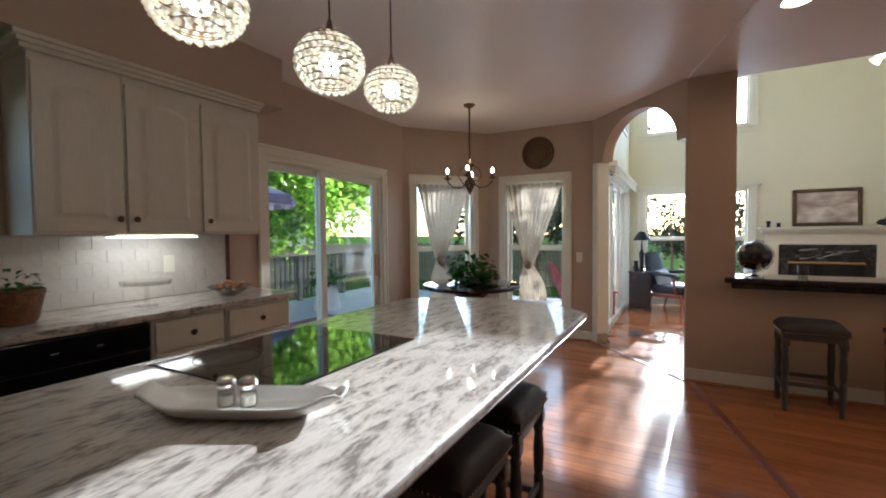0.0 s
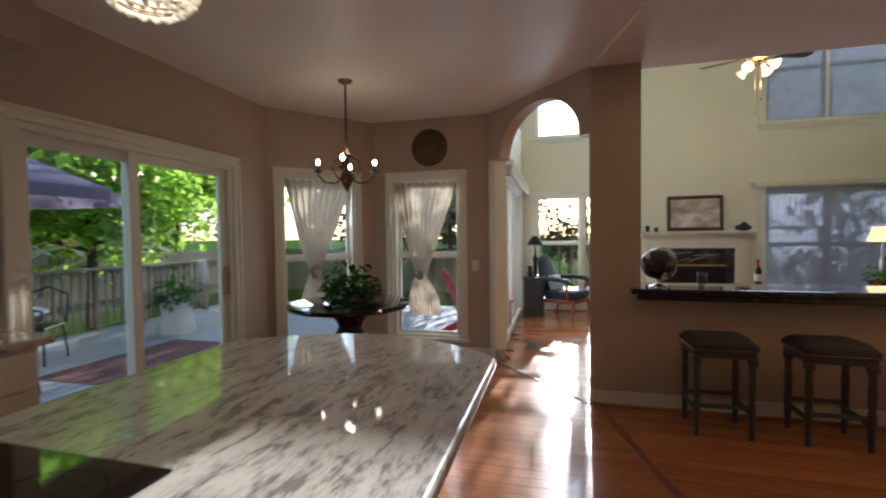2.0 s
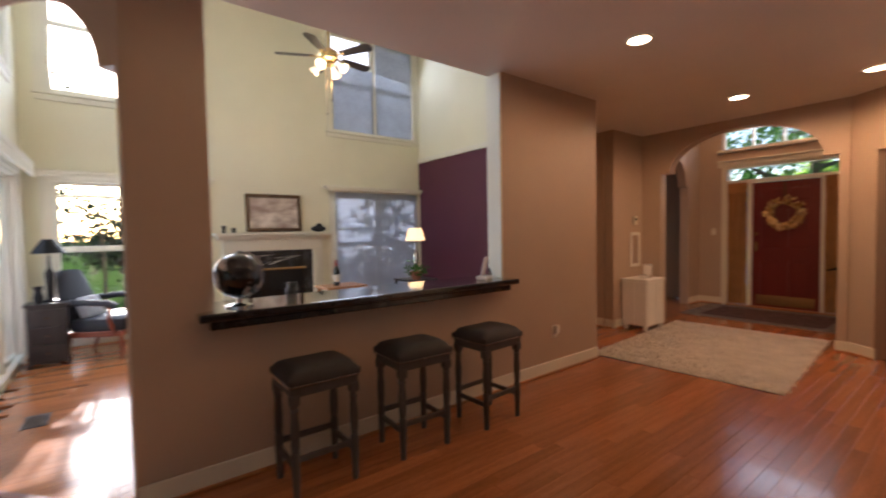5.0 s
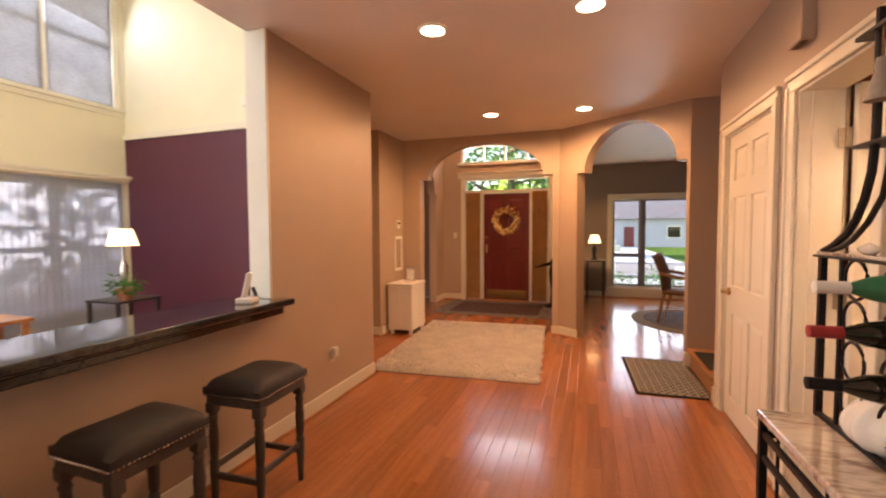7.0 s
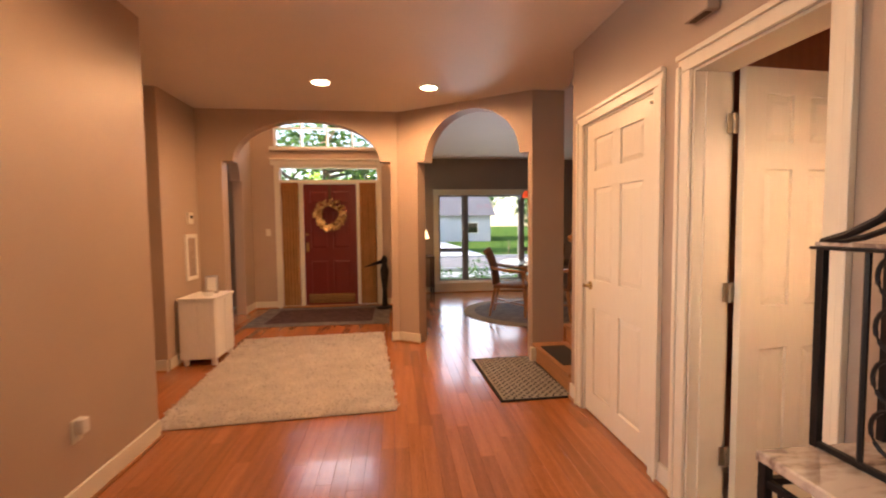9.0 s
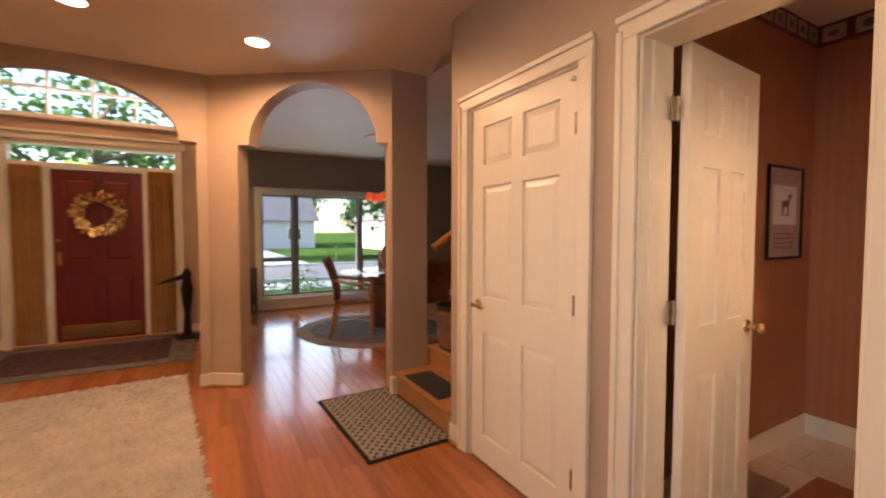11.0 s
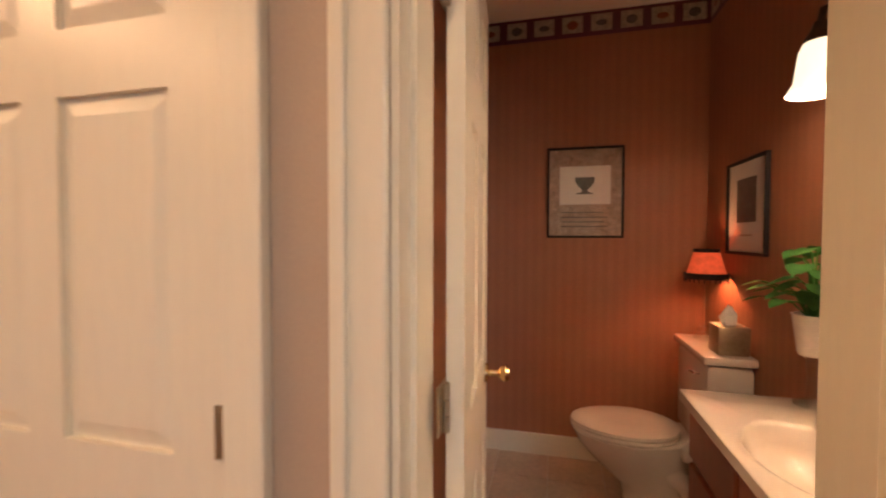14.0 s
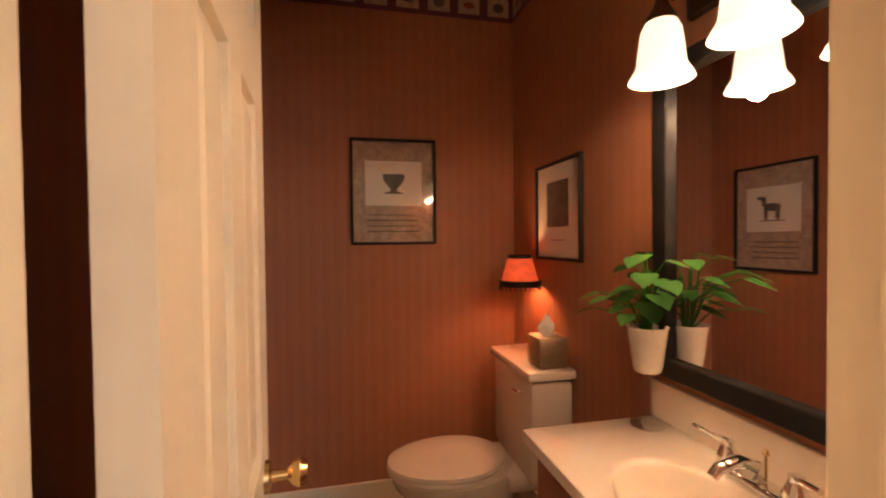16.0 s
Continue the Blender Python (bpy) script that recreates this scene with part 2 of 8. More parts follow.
M = {
    "tan": material("tan_wall_paint", (0.47, 0.36, 0.27), 0.45, var=0.05, scale=2, grain=150, bump=0.012),
    "cream": material("cream_wall_paint", (0.78, 0.75, 0.58), 0.6, var=0.04, scale=2, grain=150, bump=0.012),
    "maroon": material("maroon_wall_paint", (0.10, 0.022, 0.045), 0.5, var=0.08, scale=2, grain=150, bump=0.012),
    "taupe": material("taupe_wall_paint", (0.27, 0.22, 0.18), 0.5, var=0.05, scale=2, grain=150, bump=0.012),
    "ceiling": material("ceiling_paint", (0.82, 0.755, 0.68), 0.42, var=0.04, scale=1.5, grain=120, bump=0.01),
    "white": material("white_trim_paint", (0.745, 0.715, 0.595), 0.35, var=0.03, scale=3, grain=80, bump=0.006),
    "doorwhite": material("door_paint", (0.80, 0.73, 0.58), 0.35, var=0.03, scale=3, grain=60, bump=0.01, stretch=(1, 1, 0.15)),
    "cabinet": material("cabinet_paint", (0.62, 0.58, 0.48), 0.42, var=0.05, scale=3, grain=70, bump=0.012, stretch=(1, 1, 0.2)),
    "paper": stripes("striped_wallpaper", (0.36, 0.148, 0.076), (0.25, 0.098, 0.05), 0.058, 0),
    "granite": granite("granite", (0.54, 0.50, 0.45), (0.40, 0.36, 0.315), (0.17, 0.148, 0.128), 0.42, 4.6),
    "blackstone": granite("black_granite", (0.03, 0.03, 0.035), (0.012, 0.012, 0.014), (0.005, 0.005, 0.006), 0.06, 8),
    "blackgloss": material("black_glass", (0.006, 0.006, 0.007), 0.05, var=0.1, bump=0, coat=0.3),
    "darkwood": material("ebony_stained_wood", (0.035, 0.028, 0.026), 0.35, var=0.35, scale=4, grain=40, stretch=(8, 8, 1), bump=0.015),
    "greywood": material("grey_washed_wood", (0.075, 0.068, 0.062), 0.5, var=0.3, scale=5, grain=40, stretch=(8, 8, 1), bump=0.02),
    "leather": material("dark_leather", (0.028, 0.022, 0.019), 0.62, var=0.25, scale=8, grain=180, bump=0.05),
    "brass": material("brass", (0.72, 0.52, 0.25), 0.25, 1.0, var=0.1),
    "nickel": material("worn_hinge_metal", (0.42, 0.35, 0.25), 0.5, 1.0, var=0.15),
    "chrome": material("chrome", (0.8, 0.8, 0.8), 0.08, 1.0, var=0.03, bump=0),
    "iron": material("black_iron", (0.02, 0.018, 0.018), 0.5, 0.6, var=0.3, grain=90, bump=0.04),
    "bronze": material("bronze", (0.12, 0.075, 0.045), 0.4, 0.8, var=0.3, grain=50, bump=0.03),
    "oak": material("oak", (0.42, 0.19, 0.07), 0.35, var=0.25, scale=3, grain=30, stretch=(1, 10, 10), bump=0.012),
    "cherry": material("cherry_wood", (0.22, 0.06, 0.03), 0.35, var=0.25, scale=3, grain=30, stretch=(1, 10, 2), bump=0.012),
    "reddoor": material("red_door_paint", (0.15, 0.016, 0.012), 0.35, var=0.1, scale=3, grain=50, stretch=(1, 1, 0.2), bump=0.01),
    "porcelain": material("porcelain", (0.74, 0.66, 0.57), 0.1, var=0.02, bump=0, coat=0.4),
    "tile": material("floor_tile", (0.52, 0.42, 0.32), 0.3, var=0.15, scale=4, grain=30, bump=0.01),
    "subway": material("glazed_tile", (0.62, 0.585, 0.53), 0.14, var=0.05, scale=4, grain=30, bump=0.004, coat=0.3),
    "grout": material("grout", (0.60, 0.57, 0.515), 0.8, var=0.1),
    "glass": glass("window_glass"),
    "clear": glass("clear_glass", (0.80, 0.80, 0.77)),
    "crystalglass": glass("crystal_glass", (0.95, 0.95, 0.93), 0.02, 1.0),
    "mirror": material("mirror_silver", (0.9, 0.9, 0.9), 0.0, 1.0, var=0.0, bump=0),
    "drape": cloth("linen_drape", (0.5, 0.43, 0.33), 0.3),
    # leaf colour darkened and greyed to stand for shade
    "shadeleaf": leaf("leaf_shade_tone", (0.055, 0.075, 0.045), 0.25),
    "roller": cloth("roller_fabric", (0.36, 0.39, 0.44), 0.35),
    "glaze": material("white_glaze", (0.80, 0.80, 0.78), 0.14, var=0.03, bump=0, coat=0.3),
    "whitecab": material("distressed_white_paint", (0.86, 0.84, 0.78), 0.45, var=0.05, scale=5, grain=60, bump=0.012, stretch=(1, 1, 0.3)),
    "sheer": cloth("sheer_shade", (0.62, 0.66, 0.70), 0.45),
    "gold_drape": cloth("gold_drape", (0.40, 0.20, 0.075), 0.12),
    "matgrey": cloth("mat_weave", (0.27, 0.25, 0.215), 0.0, 90),
    "shag": cloth("shag_wool", (0.84, 0.79, 0.72), 0.5, 60),
    "rugmaroon": material("maroon_rug", (0.10, 0.06, 0.06), 0.95, var=0.6, scale=14, grain=120, bump=0.06, spec=0.1),
    "rugdark": material("grey_blue_rug", (0.19, 0.165, 0.15), 0.95, var=0.45, scale=9, grain=120, bump=0.06, spec=0.1),
    "rugtan": material("tan_rug", (0.33, 0.27, 0.19), 0.95, var=0.25, scale=7, grain=120, bump=0.06, spec=0.1),
    "rugblack": material("black_rug_border", (0.02, 0.018, 0.018), 0.95, var=0.3, grain=150, bump=0.06, spec=0.1),
    "leaf": leaf("house_plant_leaf", (0.05, 0.16, 0.03), 0.3),
    "treeleaf": leaf("tree_leaf", (0.33, 0.52, 0.07), 0.72),
    "darkleaf": leaf("shrub_leaf", (0.05, 0.13, 0.03), 0.4),
    "bark": material("bark", (0.09, 0.065, 0.045), 0.9, var=0.4, scale=6, grain=30, stretch=(4, 4, 1), bump=0.12),
    "deck": material("weathered_deck", (0.40, 0.40, 0.42), 0.75, var=0.25, scale=3, grain=30, stretch=(8, 1, 8), bump=0.03),
    "fence": material("weathered_fence", (0.26, 0.22, 0.17), 0.8, var=0.3, scale=4, grain=30, stretch=(8, 8, 1), bump=0.03),
    "grass": material("grass", (0.06, 0.11, 0.025), 1.0, spec=0.0, var=0.4, scale=1.5, grain=30, bump=0.1),
    "asphalt": material("asphalt", (0.12, 0.12, 0.125), 0.85, var=0.2, scale=1, grain=60, bump=0.05),
    "siding": material("pale_siding", (0.42, 0.43, 0.45), 0.7, var=0.06, scale=1, grain=30),
    "roof": material("roof_shingle", (0.10, 0.10, 0.11), 0.85, var=0.3, scale=2, grain=20, bump=0.05),
    "umbrella": cloth("purple_canvas", (0.22, 0.19, 0.27), 0.35),
    "redpaint": material("red_plastic", (0.42, 0.03, 0.05), 0.45, var=0.1),
    "pot": material("white_ceramic", (0.75, 0.70, 0.63), 0.25, var=0.06),
    "terracotta": material("terracotta", (0.35, 0.15, 0.08), 0.7, var=0.2),
    "soil": material("soil", (0.03, 0.02, 0.015), 0.95, var=0.4, grain=40, bump=0.1),
    "wicker": material("wicker", (0.19, 0.085, 0.036), 0.7, var=0.4, scale=20, grain=90, bump=0.1),
    "paperwhite": material("white_paper", (0.75, 0.72, 0.66), 0.8, var=0.05),
    "mount": material("brown_mount", (0.42, 0.32, 0.25), 0.8, var=0.3, scale=30, grain=90),
    "ink": material("grey_ink", (0.10, 0.09, 0.085), 0.8, var=0.4, scale=30),
    "bulb": material("lit_bulb", (1, 0.9, 0.75), 0.5, var=0, bump=0, emit=(1.0, 0.82, 0.55), strength=11),
    "downlight": material("lit_downlight", (1, 0.9, 0.75), 0.5, var=0, bump=0, emit=(1.0, 0.78, 0.5), strength=5),
    "shadeglow": material("lit_lampshade", (0.8, 0.6, 0.35), 0.8, var=0.05, emit=(1.0, 0.62, 0.28), strength=0.6),
    "redglow": material("lit_red_shade", (0.5, 0.06, 0.03), 0.8, var=0.3, scale=25, emit=(1.0, 0.12, 0.03), strength=0.11),
    "bellglow": material("lit_frosted_glass", (0.9, 0.8, 0.6), 0.4, var=0.02, bump=0, emit=(1.0, 0.76, 0.47), strength=0.36),
    "crystal": cloth("crystal_beads", (0.86, 0.85, 0.80), 0.6),
    "blind": cloth("blind_vinyl", (0.52, 0.56, 0.63), 0.5),
    "greyframe": material("grey_window_frame", (0.16, 0.155, 0.15), 0.4, var=0.08),
    "cablight": material("lit_light_bar", (1, 0.95, 0.85), 0.5, var=0, bump=0, emit=(1.0, 0.92, 0.78), strength=1.6),
    "navy": material("dark_navy_fabric", (0.02, 0.022, 0.03), 0.7, var=0.3, scale=8, grain=120, bump=0.04),
    "cardboard": material("kraft_box", (0.30, 0.25, 0.2), 0.7, var=0.2),
    "marble": granite("table_marble", (0.62, 0.53, 0.44), (0.46, 0.37, 0.30), (0.22, 0.16, 0.13), 0.15, 2),
    "firestone": granite("veined_black_marble", (0.05, 0.05, 0.05), (0.012, 0.012, 0.012), (0.006, 0.006, 0.006), 0.08, 1.2),
    "slate": material("dark_tread_mat", (0.03, 0.03, 0.032), 0.9, var=0.3, grain=120, bump=0.05),
    "black": material("black_paint", (0.010, 0.009, 0.009), 0.5, var=0.2, spec=0.25),
    "winered": material("dark_bottle", (0.012, 0.012, 0.008), 0.08, var=0.1, bump=0, coat=0.4),
    "label_red": material("red_label", (0.35, 0.03, 0.03), 0.5, var=0.1),
    "label_green": material("green_label", (0.03, 0.16, 0.07), 0.4, var=0.1),
    "orange": material("amber_label", (0.4, 0.14, 0.03), 0.5, var=0.15),
    "dough": material("biscuit_brown", (0.32, 0.16, 0.07), 0.8, var=0.3, scale=15),
}
FLOOR_OBJ, FLOOR_JOIN = wood_floor("oak_strip", "object"), wood_floor("oak_strips", "island")

# ---- helpers ----


def part(name, bm, mat, parent=None, label="", smooth=False):
    me = bpy.data.meshes.new(name)
    bmesh.ops.recalc_face_normals(bm, faces=bm.faces)
    bm.to_mesh(me)
    bm.free()
    for mt in mat if isinstance(mat, (list, tuple)) else [mat]:
        me.materials.append(M[mt] if isinstance(mt, str) else mt)
    if smooth:
        me.polygons.foreach_set("use_smooth", [True] * len(me.polygons))
        try:
            me.set_sharp_from_angle(angle=radians(40))
        except AttributeError:
            pass
    ob = new(name, me)
    if parent:
        ob.parent = parent
    if label:
        tagged(ob, label)
    return ob


def thing(name, label, category, m=None, group="", kind=""):
    ob = new(name)
    ob.empty_display_size = 0.1
    if m is not None:
        ob.matrix_basis = m
    return tagged(ob, label, category, group, kind)


def box(bm, x0, y0, z0, x1, y1, z1, bev=0.0, m=None, mat=0):
    c = Matrix.LocRotScale(((x0 + x1) / 2, (y0 + y1) / 2, (z0 + z1) / 2), None, (abs(x1 - x0), abs(y1 - y0), abs(z1 - z0)))
    vs = bmesh.ops.create_cube(bm, size=1, matrix=(m @ c) if m is not None else c)["verts"]
    fs = list({f for v in vs for f in v.link_faces})
    for f in fs:
        f.material_index = mat
    if bev:
        es = list({e for v in vs for e in v.link_edges})
        r = bmesh.ops.bevel(bm, geom=es, offset=bev, segments=2, affect="EDGES", profile=0.5)
        for f in r["faces"]:
            f.material_index = mat
    return bm


def bx(*a, **k):
    return box(bmesh.new(), *a, **k)


def lathe(bm, prof, seg=24, m=None, mat=0, cap=True):
    """Turns a profile of (radius, height) about z."""
    rings = []
    for r, z in prof:
        ring = []
        for i in range(seg):
            a = 2 * math.pi * i / seg
            co = Vector((r * math.cos(a), r * math.sin(a), z))
            ring.append(bm.verts.new(m @ co if m is not None else co))
        rings.append(ring)
    for a, b in zip(rings, rings[1:]):
        for i in range(seg):
            f = bm.faces.new((a[i], a[(i + 1) % seg], b[(i + 1) % seg], b[i]))
            f.material_index = mat
    if cap:
        for ring in (rings[0], rings[-1]):
            f = bm.faces.new(ring)
            f.material_index = mat
    return bm


def tube(bm, pts, r=0.01, seg=8, mat=0, taper=None):
    """A round bar along points."""
    pts = [Vector(p) for p in pts]
    rings = []
    up = Vector((0, 0, 1))
    for i, p in enumerate(pts):
        d = (pts[min(i + 1, len(pts) - 1)] - pts[max(i - 1, 0)]).normalized()
        side = d.cross(up if abs(d.z) < 0.95 else Vector((1, 0, 0))).normalized()
        other = d.cross(side)
        rr = r if taper is None else r + (taper - r) * i / (len(pts) - 1)
        rings.append([bm.verts.new(p + rr * (math.cos(2 * math.pi * k / seg) * side + math.sin(2 * math.pi * k / seg) * other)) for k in range(seg)])
    for a, b in zip(rings, rings[1:]):
        for k in range(seg):
            bm.faces.new((a[k], a[(k + 1) % seg], b[(k + 1) % seg], b[k])).material_index = mat
    bm.faces.new(rings[0]).material_index = mat
    bm.faces.new(rings[-1]).material_index = mat
    return bm


def prism(bm, outline, depth, m=None, mat=0, bev=0.0):
    """An outline in the x-z plane drawn out along y."""
    fr = [bm.verts.new((m @ Vector((x, 0, z))) if m is not None else Vector((x, 0, z))) for x, z in outline]
    bk = [bm.verts.new((m @ Vector((x, depth, z))) if m is not None else Vector((x, depth, z))) for x, z in outline]
    n = len(outline)
    fs = [bm.faces.new(fr), bm.faces.new(bk[::-1])]
    bmesh.ops.recalc_face_normals(bm, faces=fs)
    sides = [bm.faces.new((fr[i], fr[(i + 1) % n], bk[(i + 1) % n], bk[i])) for i in range(n)]
    for f in fs + sides:
        f.material_index = mat
    bmesh.ops.triangulate(bm, faces=fs)
    return bm


def slab(bm, outline, z0, z1, bev=0.0, seg=3):
    """A flat plate with any outline seen from above; its top rim may be rounded."""
    lo = [bm.verts.new((x, y, z0)) for x, y in outline]
    hi = [bm.verts.new((x, y, z1)) for x, y in outline]
    n = len(outline)
    f0, f1 = bm.faces.new(lo[::-1]), bm.faces.new(hi)
    for i in range(n):
        bm.faces.new((lo[i], lo[(i + 1) % n], hi[(i + 1) % n], hi[i]))
    if bev:
        es = [e for f in (f0, f1) for e in f.edges]
        bmesh.ops.bevel(bm, geom=es, offset=bev, segments=seg, affect="EDGES", profile=0.5)
    bmesh.ops.triangulate(bm, faces=[f for f in bm.faces if len(f.verts) > 4])
    return bm


def along(p0, p1, z=0.0):
    """The pose whose x runs from p0 to p1 in the plan; y is to its left."""
    return Matrix.Translation((p0[0], p0[1], z)) @ Matrix.Rotation(math.atan2(p1[1] - p0[1], p1[0] - p0[0]), 4, "Z")


def wall(name, p0, p1, z0, z1, thick, mat, holes=(), label="painted wall", arch=None):
    """A wall from p0 to p1, its seen face on that line, its body to the left. holes: (u0, u1, z0, z1)."""
    length = math.hypot(p1[0] - p0[0], p1[1] - p0[1])
    m = along(p0, p1)
    bm = bmesh.new()
    if arch:
        a, b, ledge, spring, top = arch
        c, half = (a + b) / 2, (b - a) / 2 - ledge
        pts = [(0, z0), (a, z0), (a, spring)]
        pts += [(c - half * math.cos(math.pi * i / 28), spring + (top - spring) * math.sin(math.pi * i / 28)) for i in range(29)]
        pts += [(b, spring), (b, z0), (length, z0), (length, z1), (0, z1)]
        prism(bm, pts, thick)
    else:
        us = sorted({0.0, length, *[h[0] for h in holes], *[h[1] for h in holes]})
        zs = sorted({z0, z1, *[h[2] for h in holes], *[h[3] for h in holes]})

        def full(i, j):
            if not (0 <= i < len(us) - 1 and 0 <= j < len(zs) - 1):
                return False
            u, z = (us[i] + us[i + 1]) / 2, (zs[j] + zs[j + 1]) / 2
            return not any(h[0] < u < h[1] and h[2] < z < h[3] for h in holes)

        def q(*co):
            bm.faces.new([bm.verts.new(c) for c in co])
        for i in range(len(us) - 1):
            for j in range(len(zs) - 1):
                if not full(i, j):
                    continue
                a, b, c, d = us[i], us[i + 1], zs[j], zs[j + 1]
                q((a, 0, c), (b, 0, c), (b, 0, d), (a, 0, d))
                q((a, thick, c), (a, thick, d), (b, thick, d), (b, thick, c))
                if not full(i - 1, j):
                    q((a, 0, c), (a, 0, d), (a, thick, d), (a, thick, c))
                if not full(i + 1, j):
                    q((b, 0, c), (b, thick, c), (b, thick, d), (b, 0, d))
                if not full(i, j - 1):
                    q((a, 0, c), (a, thick, c), (b, thick, c), (b, 0, c))
                if not full(i, j + 1):
                    q((a, 0, d), (b, 0, d), (b, thick, d), (a, thick, d))
        bmesh.ops.remove_doubles(bm, verts=bm.verts, dist=1e-5)
    ob = part(name, bm, mat)
    ob.matrix_basis = m
    return tagged(ob, label, "wall", kind="structure")


def strip(name, p0, p1, z0, z1, out, mat, label, bev=0.004, category="trim"):
    """A straight moulding on the seen face of a wall from p0 to p1."""
    length = math.hypot(p1[0] - p0[0], p1[1] - p0[1])
    bm = bx(0, -out, z0, length, -0.001, z1, bev)
    ob = part(name, bm, mat)
    ob.matrix_basis = along(p0, p1)
    return tagged(ob, label, category, kind="structure")


def baseboard(p0, p1, h=0.115):
    ob = strip("baseboard", p0, p1, 0.0, h, 0.016, "white", "cream-white painted baseboard with rounded top")
    length = math.hypot(p1[0] - p0[0], p1[1] - p0[1])
    shoe = part("shoe_moulding", bx(0, -0.03, 0, length, -0.016, 0.02, 0.006), "oak", ob, "oak quarter-round")
    return ob


def casing(parent, u0, u1, z0, z1, w=0.075, d=0.022, mat="white", sill=True, apron=True):
    """Mitred frame boards round an opening, in the wall's own x-z plane."""
    for name, a in (("head_casing", (u0 - w, z1, u1 + w, z1 + w)), ("side_casing", (u0 - w, z0, u0, z1)), ("side_casing", (u1, z0, u1 + w, z1))):
        bm = bx(a[0], -d, a[1], a[2], -0.001, a[3], 0.005)
        x0, zz0, x1, zz1 = a
        if name == "head_casing":
            box(bm, x0 - 0.006, -d - 0.012, zz1 - 0.022, x1 + 0.006, -d + 0.002, zz1 + 0.004, 0.004)
        else:
            o = x0 if x0 < u0 else x1 - 0.02
            box(bm, o - 0.004, -d - 0.01, zz0, o + 0.022, -d + 0.002, zz1 + 0.03, 0.004)
        part(name, bm, mat, parent)
    if sill:
        part("window_sill", bx(u0 - w - 0.02, -d - 0.02, z0 - 0.03, u1 + w + 0.02, 0.02, z0, 0.005), mat, parent)
    if sill and apron:
        part("apron", bx(u0 - w, -d, z0 - 0.10, u1 + w, -0.001, z0 - 0.031, 0.004), mat, parent)


def sash_window(name, p0, p1, u0, u1, z0, z1, label, panes=1, rails=(0.5,), thick=0.14, w=0.075, sill=True, mat="white", sash_mat=None, shares=None, apron=True):
    """A framed window in the wall p0-p1 with upper and lower sashes."""
    th = thing(name, label, "window", along(p0, p1), kind="structure")
    casing(th, u0, u1, z0, z1, w, mat=mat, sill=sill, apron=apron)
    t = 0.03
    fb = bmesh.new()
    box(fb, u0, 0.0, z0, u0 + t, thick, z1)
    box(fb, u1 - t, 0.0, z0, u1, thick, z1)
    box(fb, u0 + t, 0.0, z0, u1 - t, thick, z0 + t)
    box(fb, u0 + t, 0.0, z1 - t, u1 - t, thick, z1)
    part("window_frame", fb, mat, th)
    shares = shares or [1 / panes] * panes
    for k in range(panes):
        step = (u1 - u0 - 2 * t) * shares[k]
        a = u0 + t + (u1 - u0 - 2 * t) * sum(shares[:k])
        if k:
            part("mullion", bx(a - 0.03, 0.03, z0 + t, a + 0.03, 0.11, z1 - t, 0.004), sash_mat or mat, th)
        a0, a1 = a + (0.03 if k else 0), a + step - (0.03 if k < panes - 1 else 0)
        cuts = [z0 + t] + [z0 + t + (z1 - z0 - 2 * t) * r for r in (rails if len(set(shares)) == 1 or k != 1 else ())] + [z1 - t]
        for j, (c0, c1) in enumerate(zip(cuts, cuts[1:])):
            yy = 0.06 + 0.03 * (j % 2)
            s = 0.035
            sb = bmesh.new()
            box(sb, a0, yy, c0, a0 + s, yy + 0.03, c1, 0.003)
            box(sb, a1 - s, yy, c0, a1, yy + 0.03, c1, 0.003)
            box(sb, a0 + s, yy, c0, a1 - s, yy + 0.03, c0 + s, 0.003)
            box(sb, a0 + s, yy, c1 - s, a1 - s, yy + 0.03, c1, 0.003)
            sash = part("sash", sb, sash_mat or mat, th)
            pane = part("pane", bx(a0 + s - 0.005, yy + 0.012, c0 + s - 0.005, a1 - s + 0.005, yy + 0.017, c1 - s + 0.005), "glass", sash)
            pane.visible_shadow = False
    return th

# ---- plan ----
CEIL, HALL, HIGH = 2.66, 2.645, 5.3
KL = -2.56
BAY0, BAY1, BAY2 = (KL, 5.12), (-1.79, 6.04), (-0.44, 6.04)
PIL = (0.525, 4.98)

# kitchen
wall("wall_kitchen_west", (KL, -1.2), BAY0, 0, CEIL, 0.14, "tan", [(4.27, 5.87, 0.03, 2.0), (1.75, 2.56, 1.1, 2.1)])
bay_len = math.hypot(BAY1[0] - BAY0[0], BAY1[1] - BAY0[1])
W1 = (0.15, 0.955, 0.20, 1.995)
W2 = (0.235, 1.025, 0.20, 1.995)
wall("wall_bay_window_1", BAY0, BAY1, 0, CEIL, 0.14, "tan", [W1])
wall("wall_bay_window_2", BAY1, BAY2, 0, CEIL, 0.14, "tan", [W2])
arch_len = math.hypot(PIL[0] - BAY2[0], PIL[1] - BAY2[1])
wall("wall_arch_living", BAY2, PIL, 0, CEIL, 0.13, "tan", arch=(0.10, arch_len - 0.02, 0.10, 2.14, 2.57), label="taupe wall with round-arched opening")
BAR_Y, BAR_Z = 4.98, 0.89
wall("wall_bar", PIL, (4.42, BAR_Y), 0, HALL, 0.15, "tan", [(0.36, 2.53, BAR_Z, HALL)], label="tan half wall with pass-through opening")
wall("wall_kitchen_south", (2.16, -1.2), (KL, -1.2), 0, CEIL, 0.14, "tan")
tagged(wall("wall_kitchen_east", (2.16, 1.9), (2.16, -1.2), 0, CEIL, 0.02, "tan"), "tan painted wall")
DOOR_Y = 2.085
